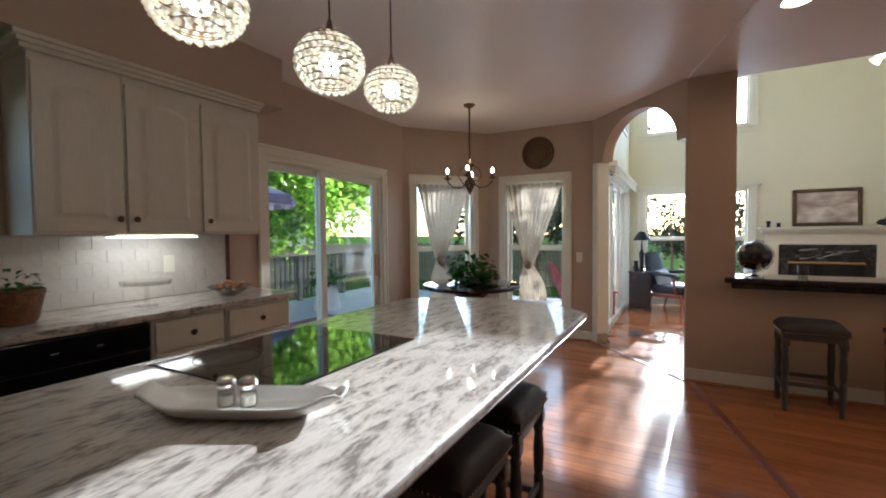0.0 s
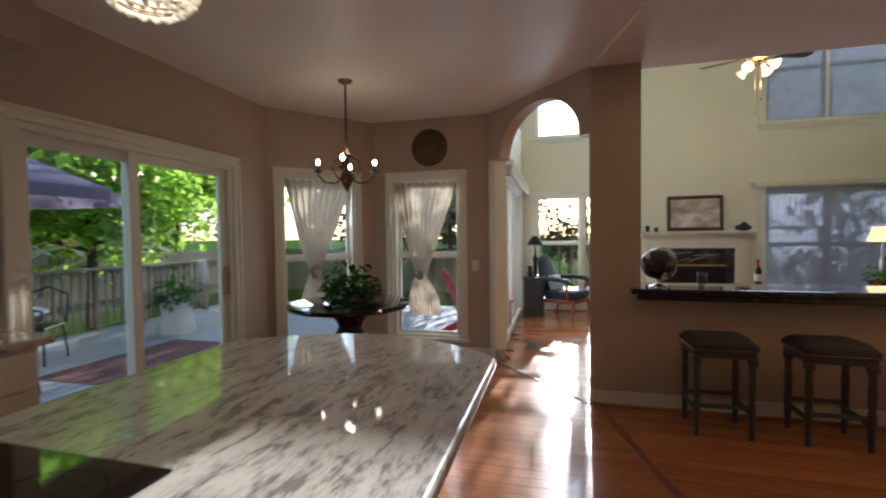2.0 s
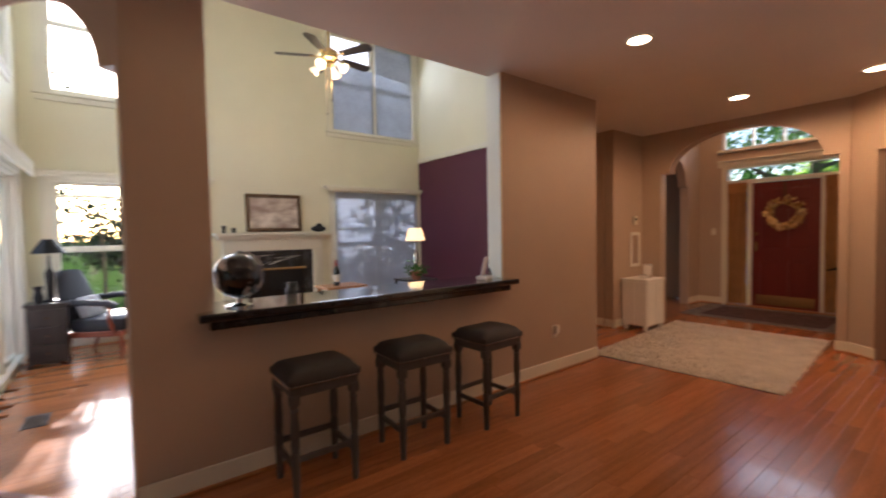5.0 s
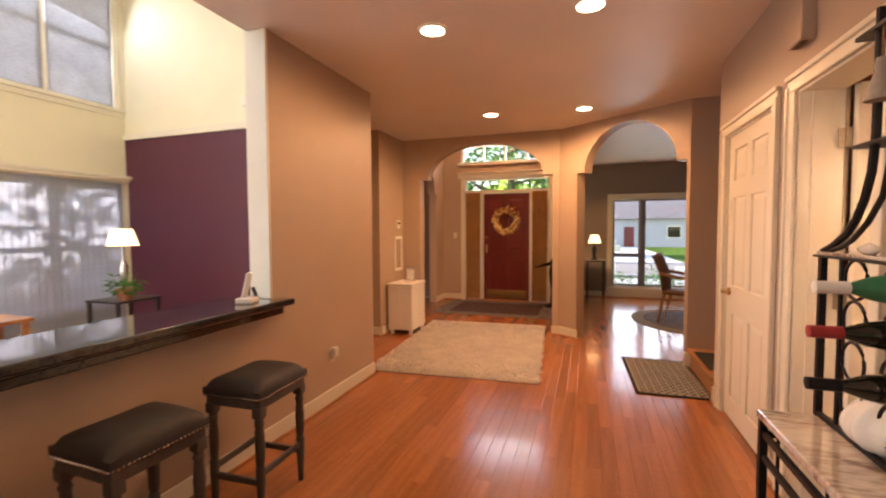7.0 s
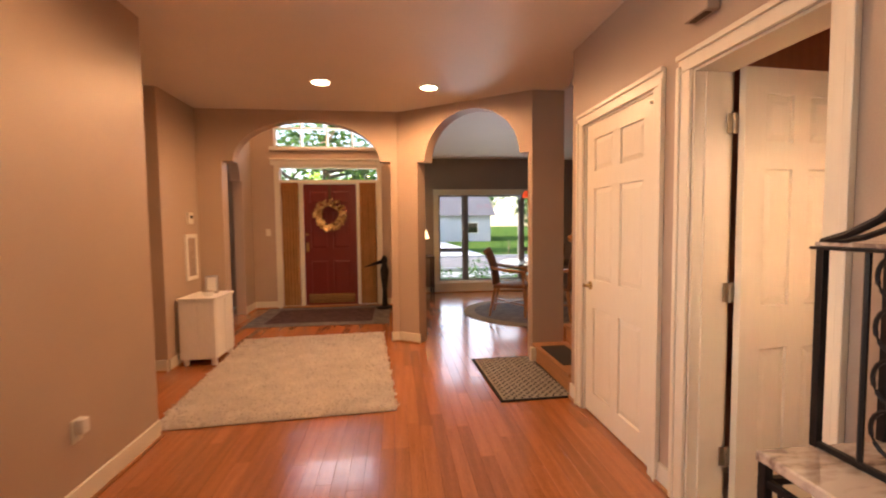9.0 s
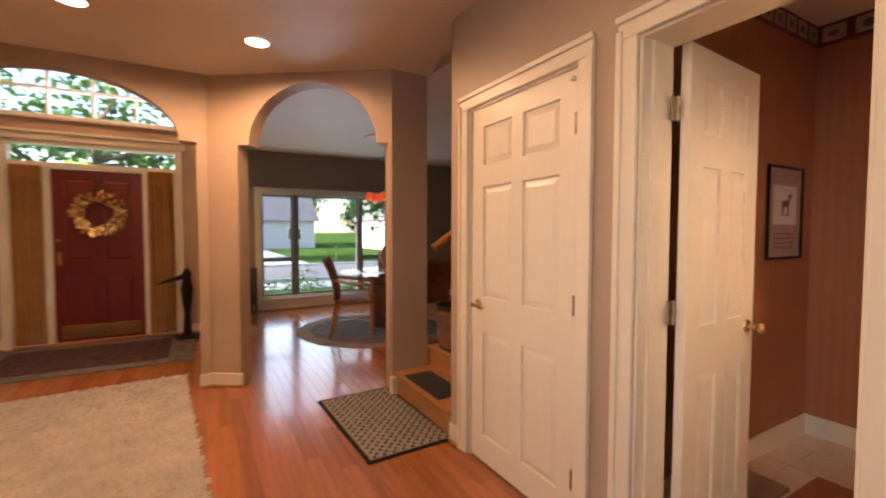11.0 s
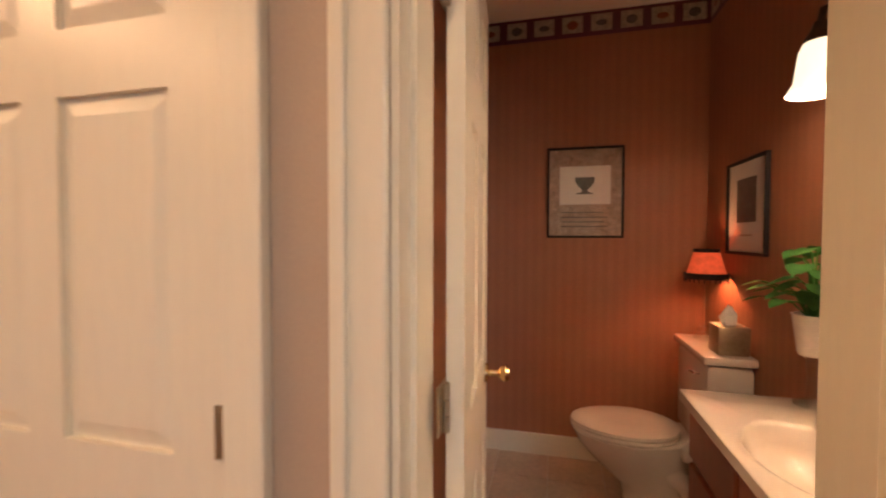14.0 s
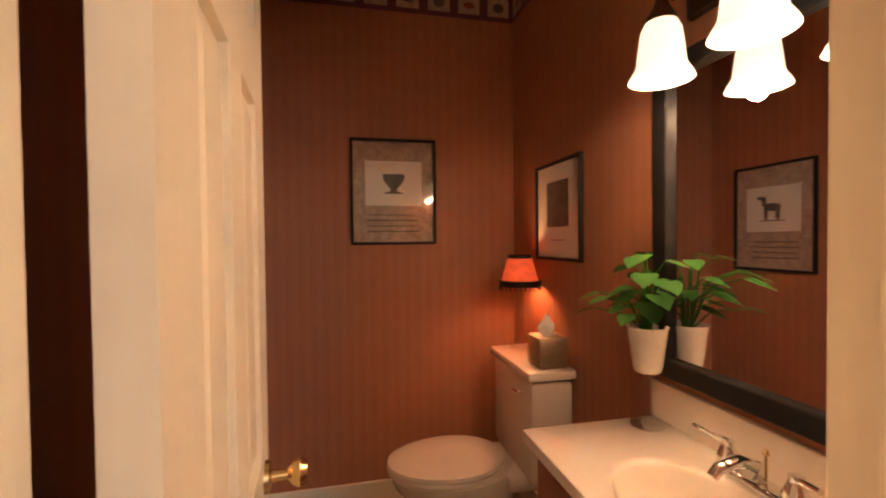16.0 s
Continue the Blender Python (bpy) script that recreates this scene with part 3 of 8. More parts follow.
wall("wall_doors", (4.68, DOOR_Y), (2.16, DOOR_Y), 0, HALL, 0.18, "tan", [(0.205, 1.045, 0, 2.045), (1.32, 1.95, 0, 2.045)], label="tan hall wall with two door openings")
# foyer and dining room
FX = 6.5
wall("wall_thermostat", (5.75, 5.58), (FX, 5.58), 0, HALL, 0.13, "tan")
wall("wall_arch_foyer", (FX, 5.58), (FX, 3.40), 0, HALL, 0.16, "tan", arch=(0.26, 2.10, 0.12, 2.08, 2.54), label="tan wall with wide arched opening")
P2, Q2 = (FX, 3.40), (5.6, 2.10)
diag = math.hypot(P2[0] - Q2[0], P2[1] - Q2[1])
wall("wall_arch_dining", (FX + 0.02, 3.40), Q2, 0, HALL, 0.16, "tan", arch=(0.27, diag - 0.02, 0.10, 2.06, 2.56), label="tan wall with round-arched opening")
wall("wall_stair_pier", (5.6, 2.10), (5.6, 1.78), 0, HALL, 0.14, "tan", label="tan painted pier")
wall("wall_front", (8.85, 5.75), (8.85, 3.3), 0, 3.7, 0.16, "tan", [(0.44, 2.02, 0, 2.36), (0.36, 2.06, 2.66, 3.4)])
wall("wall_foyer_west", (6.66, 5.75), (8.85, 5.75), 0, 3.7, 0.14, "tan", arch=(0.75, 1.75, 0.08, 2.05, 2.5), label="tan wall with arched opening")
wall("wall_foyer_east", (8.85, 3.3), (6.75, 3.3), 0, 3.7, 0.12, "tan")
wall("wall_foyer_above", (6.67, 3.3), (6.67, 5.75), HALL, 3.7, 0.01, "tan")
wall("wall_dining_window", (10.0, 3.2), (10.0, -1.6), 0, CEIL, 0.16, "taupe", [(0.6, 2.9, 0.2, 1.98)])
wall("wall_dining_north", (8.85, 3.18), (10.0, 3.18), 0, CEIL, 0.1, "taupe")
wall("wall_dining_north", (6.75, 3.29), (8.84, 3.29), 0, CEIL, 0.005, "taupe")
wall("wall_dining_south", (10.0, -1.6), (4.68, -1.6), 0, CEIL, 0.14, "taupe")
wall("wall_stair_west", (4.68, -1.6), (4.68, 1.9), 0, CEIL, 0.1, "taupe")
# side passage behind the bar wall's end and the dim room beyond the foyer
wall("wall_passage_east", (5.75, 6.3), (5.75, 5.72), 0, HALL, 0.1, "tan")
plate_passage = [(4.325, 5.131), (5.2, 5.131), (5.2, 5.801), (5.98, 5.801), (5.98, 6.395), (4.325, 6.395)]
wall("wall_passage_end", (4.42, 6.3), (5.85, 6.3), 0, HALL, 0.1, "tan")
wall("wall_passage_side", (4.42, 5.131), (4.42, 6.3), 0, HALL, 0.1, "tan")
wall("wall_study_north", (6.0, 8.6), (9.0, 8.6), 0, HALL, 0.1, "taupe")
wall("wall_study_east", (9.0, 8.6), (9.0, 5.9), 0, HALL, 0.1, "taupe", [(0.8, 1.9, 0.4, 2.0)])
# living room
LX, FY, RX = -0.34, 9.3, 5.19
LR_HOLES = [(0.24, 1.84, 0.35, 2.05), (0.24, 1.84, 3.06, 4.75), (3.78, 5.44, 0.35, 2.05), (3.78, 5.44, 3.06, 4.75)]
wall("wall_living_far", (LX, FY), (RX, FY), 0, HIGH, 0.16, "cream", LR_HOLES)
wall("wall_living_west", (LX, 6.10), (LX, FY), 0, HIGH, 0.14, "cream", [(0.35, 2.85, 0.05, 2.05), (0.9, 2.6, 3.06, 4.7)])
wall("wall_living_lower_east", (RX, FY), (RX, 6.41), 0, 2.66, 0.1, "maroon", label="deep maroon painted wall")
wall("wall_living_upper_east", (RX, FY), (RX, 5.13), 2.66, HIGH, 0.1, "cream", label="cream upper wall")
wall("wall_living_near_upper", (RX, 5.15), (LX, 5.14), CEIL + 0.05, HIGH, 0.1, "cream")
# bath
BX0, BX1, BY0 = 2.30, 3.60, -0.02
wall("wall_bath_back", (BX1, BY0), (BX0, BY0), 0, CEIL, 0.1, "paper", label="brown striped wallpaper wall")
wall("wall_bath_mirror", (BX0, BY0), (BX0, 1.9), 0, CEIL, 0.1, "paper", label="brown striped wallpaper wall")
wall("wall_bath_side", (BX1, 1.9), (BX1, BY0), 0, CEIL, 0.1, "paper", label="brown striped wallpaper wall")
wall("wall_bath_door", (BX0, 1.9), (BX1, 1.9), 0, CEIL, 0.004, "paper", [(0.43, 1.06, 0, 2.045)], label="brown striped wallpaper wall")


def plate(name, outline, z, thick, mat, label, category):
    return tagged(part(name, slab(bmesh.new(), outline, min(z, z + thick), max(z, z + thick)), mat), label, category, kind="structure")


SEAM = (1.05, 3.0)
plate("ceiling", plate_passage, HALL, 0.1, "ceiling", "passage ceiling", "ceiling")
plate("ceiling", [(KL - 0.14, -1.34), (1.4, -1.34), (1.4, 1.0), SEAM, PIL, (0.6, 5.13), (-0.34, 6.19), (-1.8, 6.19), (KL - 0.14, 5.2)], CEIL, 0.1, "ceiling", "off-white kitchen ceiling with slight sheen", "ceiling")
plate("ceiling", [(1.4, -1.34), (2.2, -1.34), (2.2, 1.95), (4.9, 1.95), (5.72, 1.72), (6.66, 3.3), (6.66, 5.8), (5.2, 5.8), (5.2, 5.13), (0.55, 5.13), PIL, SEAM, (1.4, 1.0)], HALL, 0.1, "ceiling", "off-white hall ceiling with slight sheen", "ceiling")
plate("ceiling", [(LX - 0.14, 5.05), (RX + 0.1, 5.05), (RX + 0.1, FY + 0.16), (LX - 0.14, FY + 0.16)], HIGH, 0.1, "ceiling", "high off-white living room ceiling", "ceiling")
plate("ceiling", [(BX0 - 0.1, BY0 - 0.1), (BX1 + 0.1, BY0 - 0.1), (BX1 + 0.1, 1.9), (BX0 - 0.1, 1.9)], CEIL, 0.1, "ceiling", "cream bathroom ceiling", "ceiling")
plate("ceiling", [(4.58, -1.74), (10.16, -1.74), (10.16, 3.3), (6.68, 3.29), (5.74, 1.75), (4.58, 1.72)], CEIL + 0.001, 0.1, "ceiling", "off-white dining room ceiling", "ceiling")
plate("ceiling", [(4.58, 1.55), (5.78, 1.55), (5.78, 2.1), (4.58, 2.1)], HALL + 0.1, 0.08, "ceiling", "ceiling above the stair foot", "ceiling")
plate("ceiling", [(6.66, 3.2), (9.01, 3.2), (9.01, 5.9), (6.66, 5.9)], 3.7, 0.1, "ceiling", "high foyer ceiling", "ceiling")
plate("ceiling", [(5.99, 5.9), (9.1, 5.9), (9.1, 8.7), (5.99, 8.7)], HALL, 0.1, "ceiling", "dim room ceiling", "ceiling")
plate("subfloor", [(-2.8, -1.4), (10.2, -1.8), (10.2, 3.5), (9.1, 3.5), (9.1, 9.5), (-0.5, 9.5), (-0.5, 6.2), (-2.8, 5.2)], -0.02, -0.12, "darkwood", "dark boards under the oak floor", "floor")
# bathroom tiles
bath_floor = plate("bathroom_floor", [(BX0, BY0), (BX1, BY0), (BX1, 2.0), (BX0, 2.0)], -0.006, -0.012, "grout", "beige tiled bathroom floor", "floor")
tile_me = None
for i in range(5):
    for j in range(7):
        if tile_me is None:
            t0 = part("tile", bx(-0.148, -0.148, -0.006, 0.148, 0.148, 0.002, 0.003), "tile", bath_floor)
            tile_me = t0.data
        else:
            t0 = new("tile", tile_me)
            t0.parent = bath_floor
        cx, cy = BX0 + 0.1 + 0.3 * i, BY0 + 0.13 + 0.3 * j
        t0.location = (cx, cy, 0)

# ---- trim ----


def pw(name, bm, mat, th, label="", smooth=False):
    """A part whose mesh was drawn in world places."""
    bmesh.ops.translate(bm, verts=bm.verts, vec=-th.matrix_basis.translation)
    return part(name, bm, mat, th, label, smooth)


for a, b in (((KL, 2.83), (KL, 3.0)), ((KL, 4.74), BAY0), (BAY0, BAY1), (BAY1, BAY2), (BAY2, (-0.375, 5.967)), (PIL, (4.42, BAR_Y)), ((4.68, DOOR_Y), (4.555, DOOR_Y)), ((3.565, DOOR_Y), (3.42, DOOR_Y)), ((2.68, DOOR_Y), (2.16, DOOR_Y)),
             ((5.75, 5.7), (5.75, 5.58)), ((5.766, 5.58), (FX, 5.58)), ((FX, 5.58), (FX, 5.32)), ((FX, 3.49), (FX, 3.40)), ((8.85, 5.75), (8.85, 5.38)), ((8.85, 3.75), (8.85, 3.3)), ((6.66, 5.75), (7.41, 5.75)), ((8.41, 5.75), (8.85, 5.75)), ((8.85, 3.3), (6.75, 3.3)),
             ((10.0, 3.2), (10.0, -1.6)), ((8.85, 3.18), (10.0, 3.18)), ((10.0, -1.6), (5.9, -1.6)), ((LX, FY), (RX, FY)), ((RX, FY), (RX, 6.42)), ((4.42, 5.15), (4.42, 6.29)), ((5.75, 6.29), (5.75, 5.73)), ((2.16, 1.9), (2.16, -1.2)), ((4.42, BAR_Y), (4.42, 5.13)), ((6.52, 3.40), (6.35, 3.16))):
    baseboard(a, b)
for a, b in (((BX1, BY0), (BX0, BY0)), ((BX1, 1.9), (BX1, BY0)), ((BX0, BY0), (BX0, 0.97))):
    strip("baseboard", a, b, 0.0, 0.13, 0.016, "white", "white painted bathroom baseboard")
# thresholds in the floor
for a, b in (((-0.36, 5.96), (0.52, 4.96)), ((0.56, 4.96), (1.12, 2.75))):
    ob = part("floor_threshold", bx(0, -0.025, 0.0, math.hypot(b[0] - a[0], b[1] - a[1]), 0.025, 0.006, 0.002), "cherry")
    ob.matrix_basis = along(a, b)
    tagged(ob, "dark stained oak threshold strip in the floor", "trim", kind="structure")
# lining of the arch to the living room and of the pass-through
arch_trim = thing("arch_trim", "white painted jamb lining of the arched opening", "trim", along(BAY2, PIL), kind="structure")
part("jamb", bx(0.10, -0.012, 0.116, 0.112, 0.142, 2.14, 0.003), "white", arch_trim)
part("side_casing", bx(0.02, -0.02, 0.116, 0.10, -0.001, 2.14, 0.004), "white", arch_trim)
pass_trim = thing("opening_trim", "cream trim board on the pass-through opening's edge", "trim", pose(3.055, 0, 0), kind="structure")
part("side_casing", bx(-0.02, 4.976, 0.937, 0.0, 5.14, 2.64, 0.004), "white", pass_trim)
rail = tagged(part("chair_rail", bx(5.155, 6.42, 2.655, 5.189, 9.29, 2.735, 0.008), "white"), "cream moulding above the maroon wall", "trim", kind="structure")

# ---- windows and sliding doors ----
sash_window("window_1", BAY0, BAY1, *W1, "white double-hung bay window looking onto the deck", rails=(0.52,), apron=False)
sash_window("window_2", BAY1, BAY2, *W2, "white double-hung bay window looking onto the deck", rails=(0.52,), apron=False)
sash_window("window_3", (KL, -1.2), BAY0, 1.75, 2.56, 1.1, 2.1, "white kitchen window above the worktop")
LF = ((LX, FY), (RX, FY))
for k, (u0, u1, z0, z1) in enumerate(LR_HOLES):
    sash_window("window_%d" % (k + 4), *LF, u0, u1, z0, z1, "cream double window of the living room" if z0 < 1 else "cream high clerestory window of the living room", panes=2, w=0.09, sill=z0 > 1)
LW = ((LX, 6.10), (LX, FY))
sash_window("window_8", *LW, 0.35, 2.85, 0.05, 2.05, "cream glazed patio doors of the living room", panes=3, rails=(), sill=False)
sash_window("window_9", *LW, 0.9, 2.6, 3.06, 4.7, "cream high side window of the living room", panes=2)
sash_window("window_10", (10.0, 3.2), (10.0, -1.6), 0.6, 2.9, 0.2, 1.98, "cream dining room picture window with narrow side lights", panes=3, rails=(0.36,), shares=[0.24, 0.52, 0.24], thick=0.16, sash_mat="greyframe")
sash_window("window_11", (9.0, 8.6), (9.0, 5.9), 0.8, 1.9, 0.4, 2.0, "dim room window")
for a, b, n in ((0.06, 1.98, 0), (3.6, 5.62, 1)):
    val = thing("window_valance", "cream wooden valance board above the window", "valance", along(*LF), kind="structure")
    part("board", bx(a, -0.13, 2.10, b - 0.1 * (n == 1), -0.001, 2.14, 0.004), "white", val)
    part("fascia", bx(a + 0.02, -0.12, 2.06, b - 0.02 - 0.1 * (n == 1), -0.10, 2.10, 0.004), "white", val)
val = thing("window_valance", "cream wooden valance board above the patio doors", "valance", along(*LW), kind="structure")
part("board", bx(0.2, -0.14, 2.14, 3.05, -0.001, 2.20, 0.004), "white", val)
part("fascia", bx(0.22, -0.13, 2.04, 3.05, -0.11, 2.14, 0.004), "white", val)


def blinds(u0, u1, z0, z1, m, open_from, label):
    th = thing("vertical_blind", label, "blind", m)
    part("track", bx(u0, -0.07, z1, u1, -0.03, z1 + 0.03, 0.003), "white", th)
    first = None
    n = int((u1 - u0) / 0.075)
    for i in range(n):
        u = u0 + (i + 0.5) * (u1 - u0) / n
        bunch = u < open_from
        if bunch:
            continue
        if first is None:
            first = part("slat", bx(-0.044, -0.001, z0, 0.044, 0.001, z1), "blind", th)
            s = first
        else:
            s = new("slat", first.data)
            s.parent = th
        s.matrix_basis = pose(u, -0.05, 0, 0, 0, 5 + 3 * math.sin(i * 2.3))


blinds(3.80, 5.42, 0.1, 2.04, along(*LF), 3.5, "white translucent vertical blinds, mostly closed")
blinds(0.40, 0.62, 0.1, 2.04, along(*LW), 0.0, "white vertical blinds drawn aside")
# pale shades inside the high window
for u0, u1, z0, z1 in ((3.82, 4.59, 3.1, 4.2), (4.64, 5.40, 3.1, 4.7)):
    sh = thing("roller_shade", "pale blue-white translucent shade in the high window", "shade", along(*LF))
    part("fabric", bx(u0, 0.02, z0, u1, 0.024, z1), "roller", sh)
    part("bottom_bar", bx(u0, 0.015, z0 - 0.02, u1, 0.03, z0, 0.004), "white", sh)

slider = thing("sliding_door", "white vinyl sliding glass door to the deck", "door", along((KL, -1.2), BAY0), kind="structure")
u0, u1, z1 = 4.27, 5.87, 2.0
casing(slider, u0, u1, 0.03, z1, 0.075, sill=False)
fb = bmesh.new()
box(fb, u0, 0, 0.03, u0 + 0.035, 0.14, z1)
box(fb, u1 - 0.035, 0, 0.03, u1, 0.14, z1)
box(fb, u0 + 0.035, 0, z1 - 0.04, u1 - 0.035, 0.14, z1)
box(fb, u0 + 0.035, 0, 0.0, u1 - 0.035, 0.14, 0.05)
part("door_frame", fb, "white", slider)
for a, b, yy in ((u0 + 0.035, 5.02, 0.085), (4.94, u1 - 0.035, 0.04)):
    sb = bmesh.new()
    s = 0.075
    box(sb, a, yy, 0.05, a + s, yy + 0.035, z1 - 0.04, 0.004)
    box(sb, b - s, yy, 0.05, b, yy + 0.035, z1 - 0.04, 0.004)
    box(sb, a + s, yy, 0.05, b - s, yy + 0.035, 0.15, 0.004)
    box(sb, a + s, yy, z1 - 0.11, b - s, yy + 0.035, z1 - 0.04, 0.004)
    leafp = part("door_panel", sb, "white", slider)
    part("pane", bx(a + s - 0.005, yy + 0.014, 0.145, b - s + 0.005, yy + 0.02, z1 - 0.105), "glass", leafp).visible_shadow = False
part("handle", bx(u1 - 0.085, 0.0, 0.85, u1 - 0.06, 0.04, 1.10, 0.006), "oak", slider, "wooden pull handle")


def drape(m, u0, u1, z0, z1, knot):
    """A sheer panel that is gathered into a knot half way down."""
    th = thing("curtain", "sheer beige linen curtain tied in a knot", "curtain", m, "tied bay curtains")
    bm = bmesh.new()
    nu, nz = 56, 36
    grid = []
    for j in range(nz + 1):
        t = j / nz
        z = z1 + (z0 - z1) * t
        zk = knot
        d = (z - zk) / (z1 - zk) if z > zk else (zk - z) / (zk - z0)
        if z > zk:
            wid = 0.13 + 0.87 * d ** 0.85
        else:
            wid = 0.13 + 0.36 * math.sin(min(1, d * 1.35) * math.pi / 2) - 0.10 * max(0, d - 0.75)
        row = []
        for i in range(nu + 1):
            s = i / nu - 0.5
            u = (u0 + u1) / 2 - 0.06 * (1 - d) + s * wid * (u1 - u0)
            fold = 0.018 * math.sin(s * 58 + 2 * math.sin(t * 7)) * (0.6 + 0.4 * wid) + 0.008 * math.sin(s * 131 + t * 11)
            bulge = 0.05 * (1 - min(1, abs(d) * 2.2)) * math.cos(s * math.pi)
            row.append(bm.verts.new((u, -0.045 + fold - bulge, z)))
        grid.append(row)
    for a, b in zip(grid, grid[1:]):
        for i in range(nu):
            bm.faces.new((a[i], a[i + 1], b[i + 1], b[i]))
    part("panel", bm, "drape", th, smooth=True)
    kb = bmesh.new()
    bmesh.ops.create_icosphere(kb, subdivisions=3, radius=1, matrix=Matrix.Translation(((u0 + u1) / 2 - 0.06, -0.07, knot)) @ Matrix.Rotation(0.4, 4, "Y") @ Matrix.Diagonal((0.06, 0.05, 0.055, 1)))
    for v in kb.verts:
        v.co += 0.010 * noise.noise_vector(v.co * 22)
    part("knot", kb, "drape", th, smooth=True)
    part("rod", tube(bmesh.new(), [(u0 - 0.01, -0.03, z1 - 0.01), (u1 + 0.01, -0.03, z1 - 0.01)], 0.008), "white", th)
    return th


drape(along(BAY0, BAY1), W1[0] + 0.02, W1[1] - 0.06, 0.50, 1.95, 0.98)
drape(along(BAY1, BAY2), W2[0] + 0.02, W2[1] - 0.02, 0.46, 1.95, 0.92)

# ---- doors ----
PANELS = ((0.15, 0.755), (0.955, 1.58), (1.70, 1.915))


def six_panel(th, w, mat, h=2.03, t=0.035, panels=PANELS):
    """A six-panel leaf, hinged at x = 0, faces on y = 0 and y = t."""
    bm = bx(0, 0.013, 0, w, t - 0.013, h)
    mid, st = 0.09, 0.11
    cols = ((st, w / 2 - mid / 2), (w / 2 + mid / 2, w - st))
    zs = [0] + [v for p in panels for v in p] + [h]
    for y0, y1 in ((0, 0.013), (t - 0.013, t)):
        box(bm, 0, y0, 0, st, y1, h)
        box(bm, w - st, y0, 0, w, y1, h)
        for k in range(0, len(zs), 2):
            box(bm, st, y0, zs[k], w - st, y1, zs[k + 1])
        for a, b in panels:
            box(bm, w / 2 - mid / 2, y0, a, w / 2 + mid / 2, y1, b)
    leafo = part("leaf", bm, mat, th)
    for c0, c1 in cols:
        for a, b in panels:
            pb = bmesh.new()
            for side in (0, 1):
                y_out, y_in = (0.003, 0.0132) if side == 0 else (t - 0.003, t - 0.0132)
                o, i = [], []
                for x, z in ((c0 + 0.006, a + 0.006), (c1 - 0.006, a + 0.006), (c1 - 0.006, b - 0.006), (c0 + 0.006, b - 0.006)):
                    o.append(pb.verts.new((x, y_in, z)))
                    sx, sz = (1 if x < (c0 + c1) / 2 else -1), (1 if z < (a + b) / 2 else -1)
                    i.append(pb.verts.new((x + sx * 0.03, y_out, z + sz * 0.03)))
                pb.faces.new(i)
                for k in range(4):
                    pb.faces.new((o[k], o[(k + 1) % 4], i[(k + 1) % 4], i[k]))
            part("panel", pb, mat, leafo)
    return leafo


def hinge(th, x, y, z):
    hb = bx(x - 0.028, y - 0.002, z - 0.045, x + 0.028, y + 0.002, z + 0.045, 0.001)
    for k in range(3):
        lathe(hb, [(0.007, z - 0.045 + 0.031 * k), (0.007, z - 0.017 + 0.031 * k)], 8, Matrix.Translation((x, y - 0.006, 0)))
    return part("hinge", hb, "nickel", th, "worn brass hinge", smooth=True)


def lever(th, x, y, z, sgn, out, mat="brass"):
    hb = lathe(bmesh.new(), [(0.03, 0), (0.028, 0.008), (0.012, 0.012), (0.011, 0.045), (0.016, 0.05)], 16, Matrix.Translation((x, y, z)) @ Matrix.Rotation(math.pi / 2 * out, 4, "X"))
    tube(hb, [(x, y - 0.045 * out, z), (x + sgn * 0.05, y - 0.048 * out, z + 0.004), (x + sgn * 0.10, y - 0.043 * out, z - 0.006)], 0.009, 8)
    return part("door_handle", hb, mat, th, "polished brass lever handle", smooth=True)


def frame_of(name, u0, u1, top, label, depth=0.18, far=True):
    th = thing(name, label, "door", along((4.68, DOOR_Y), (2.16, DOOR_Y)), kind="structure")
    casing(th, u0, u1, 0, top, 0.08, 0.02, sill=False, mat="doorwhite")
    jb = bmesh.new()
    box(jb, u0, 0, 0, u0 + 0.012, depth, top)
    box(jb, u1 - 0.012, 0, 0, u1, depth, top)
    box(jb, u0 + 0.012, 0, top - 0.012, u1 - 0.012, depth, top)
    part("jamb", jb, "doorwhite", th)
    return th


cl = frame_of("door_1", 0.205, 1.045, 2.045, "closed cream six-panel closet door in white casing")
leaf1 = six_panel(cl, 0.805, "doorwhite")
leaf1.matrix_basis = pose(0.222, 0.012, 0.012)
for z in (0.25, 1.02, 1.80):
    hinge(cl, 1.036, 0.008, z)
lever(cl, 0.295, 0.010, 0.92, 1, 1)
kn = part("bumper", lathe(bmesh.new(), [(0.01, 0), (0.012, 0.012), (0.006, 0.02)], 10, Matrix.Translation((1.0, 0.012, 1.99)) @ Matrix.Rotation(math.pi / 2, 4, "X")), "doorwhite", cl)
bd = frame_of("door_2", 1.32, 1.95, 2.045, "open cream six-panel bathroom door swung inward")
stop = bmesh.new()
box(stop, 1.332, 0.05, 0, 1.342, 0.10, 2.03)
box(stop, 1.926, 0.05, 0, 1.938, 0.10, 2.03)
part("door_stop", stop, "doorwhite", bd)
for nm, a, b, d in (("inner_casing", 1.255, 1.318, 0.205), ("inner_casing", 1.957, 2.02, 0.237)):
    part(nm, bx(a, 0.186, 0, b, d, 2.1, 0.004), "doorwhite", bd)
leaf2 = six_panel(bd, 0.61, "doorwhite")
leaf2.matrix_basis = Matrix.Translation((1.352, 0.19, 0.012)) @ Matrix.Rotation(radians(94.5), 4, "Z") @ Matrix.Translation((0.012, -0.035, 0))
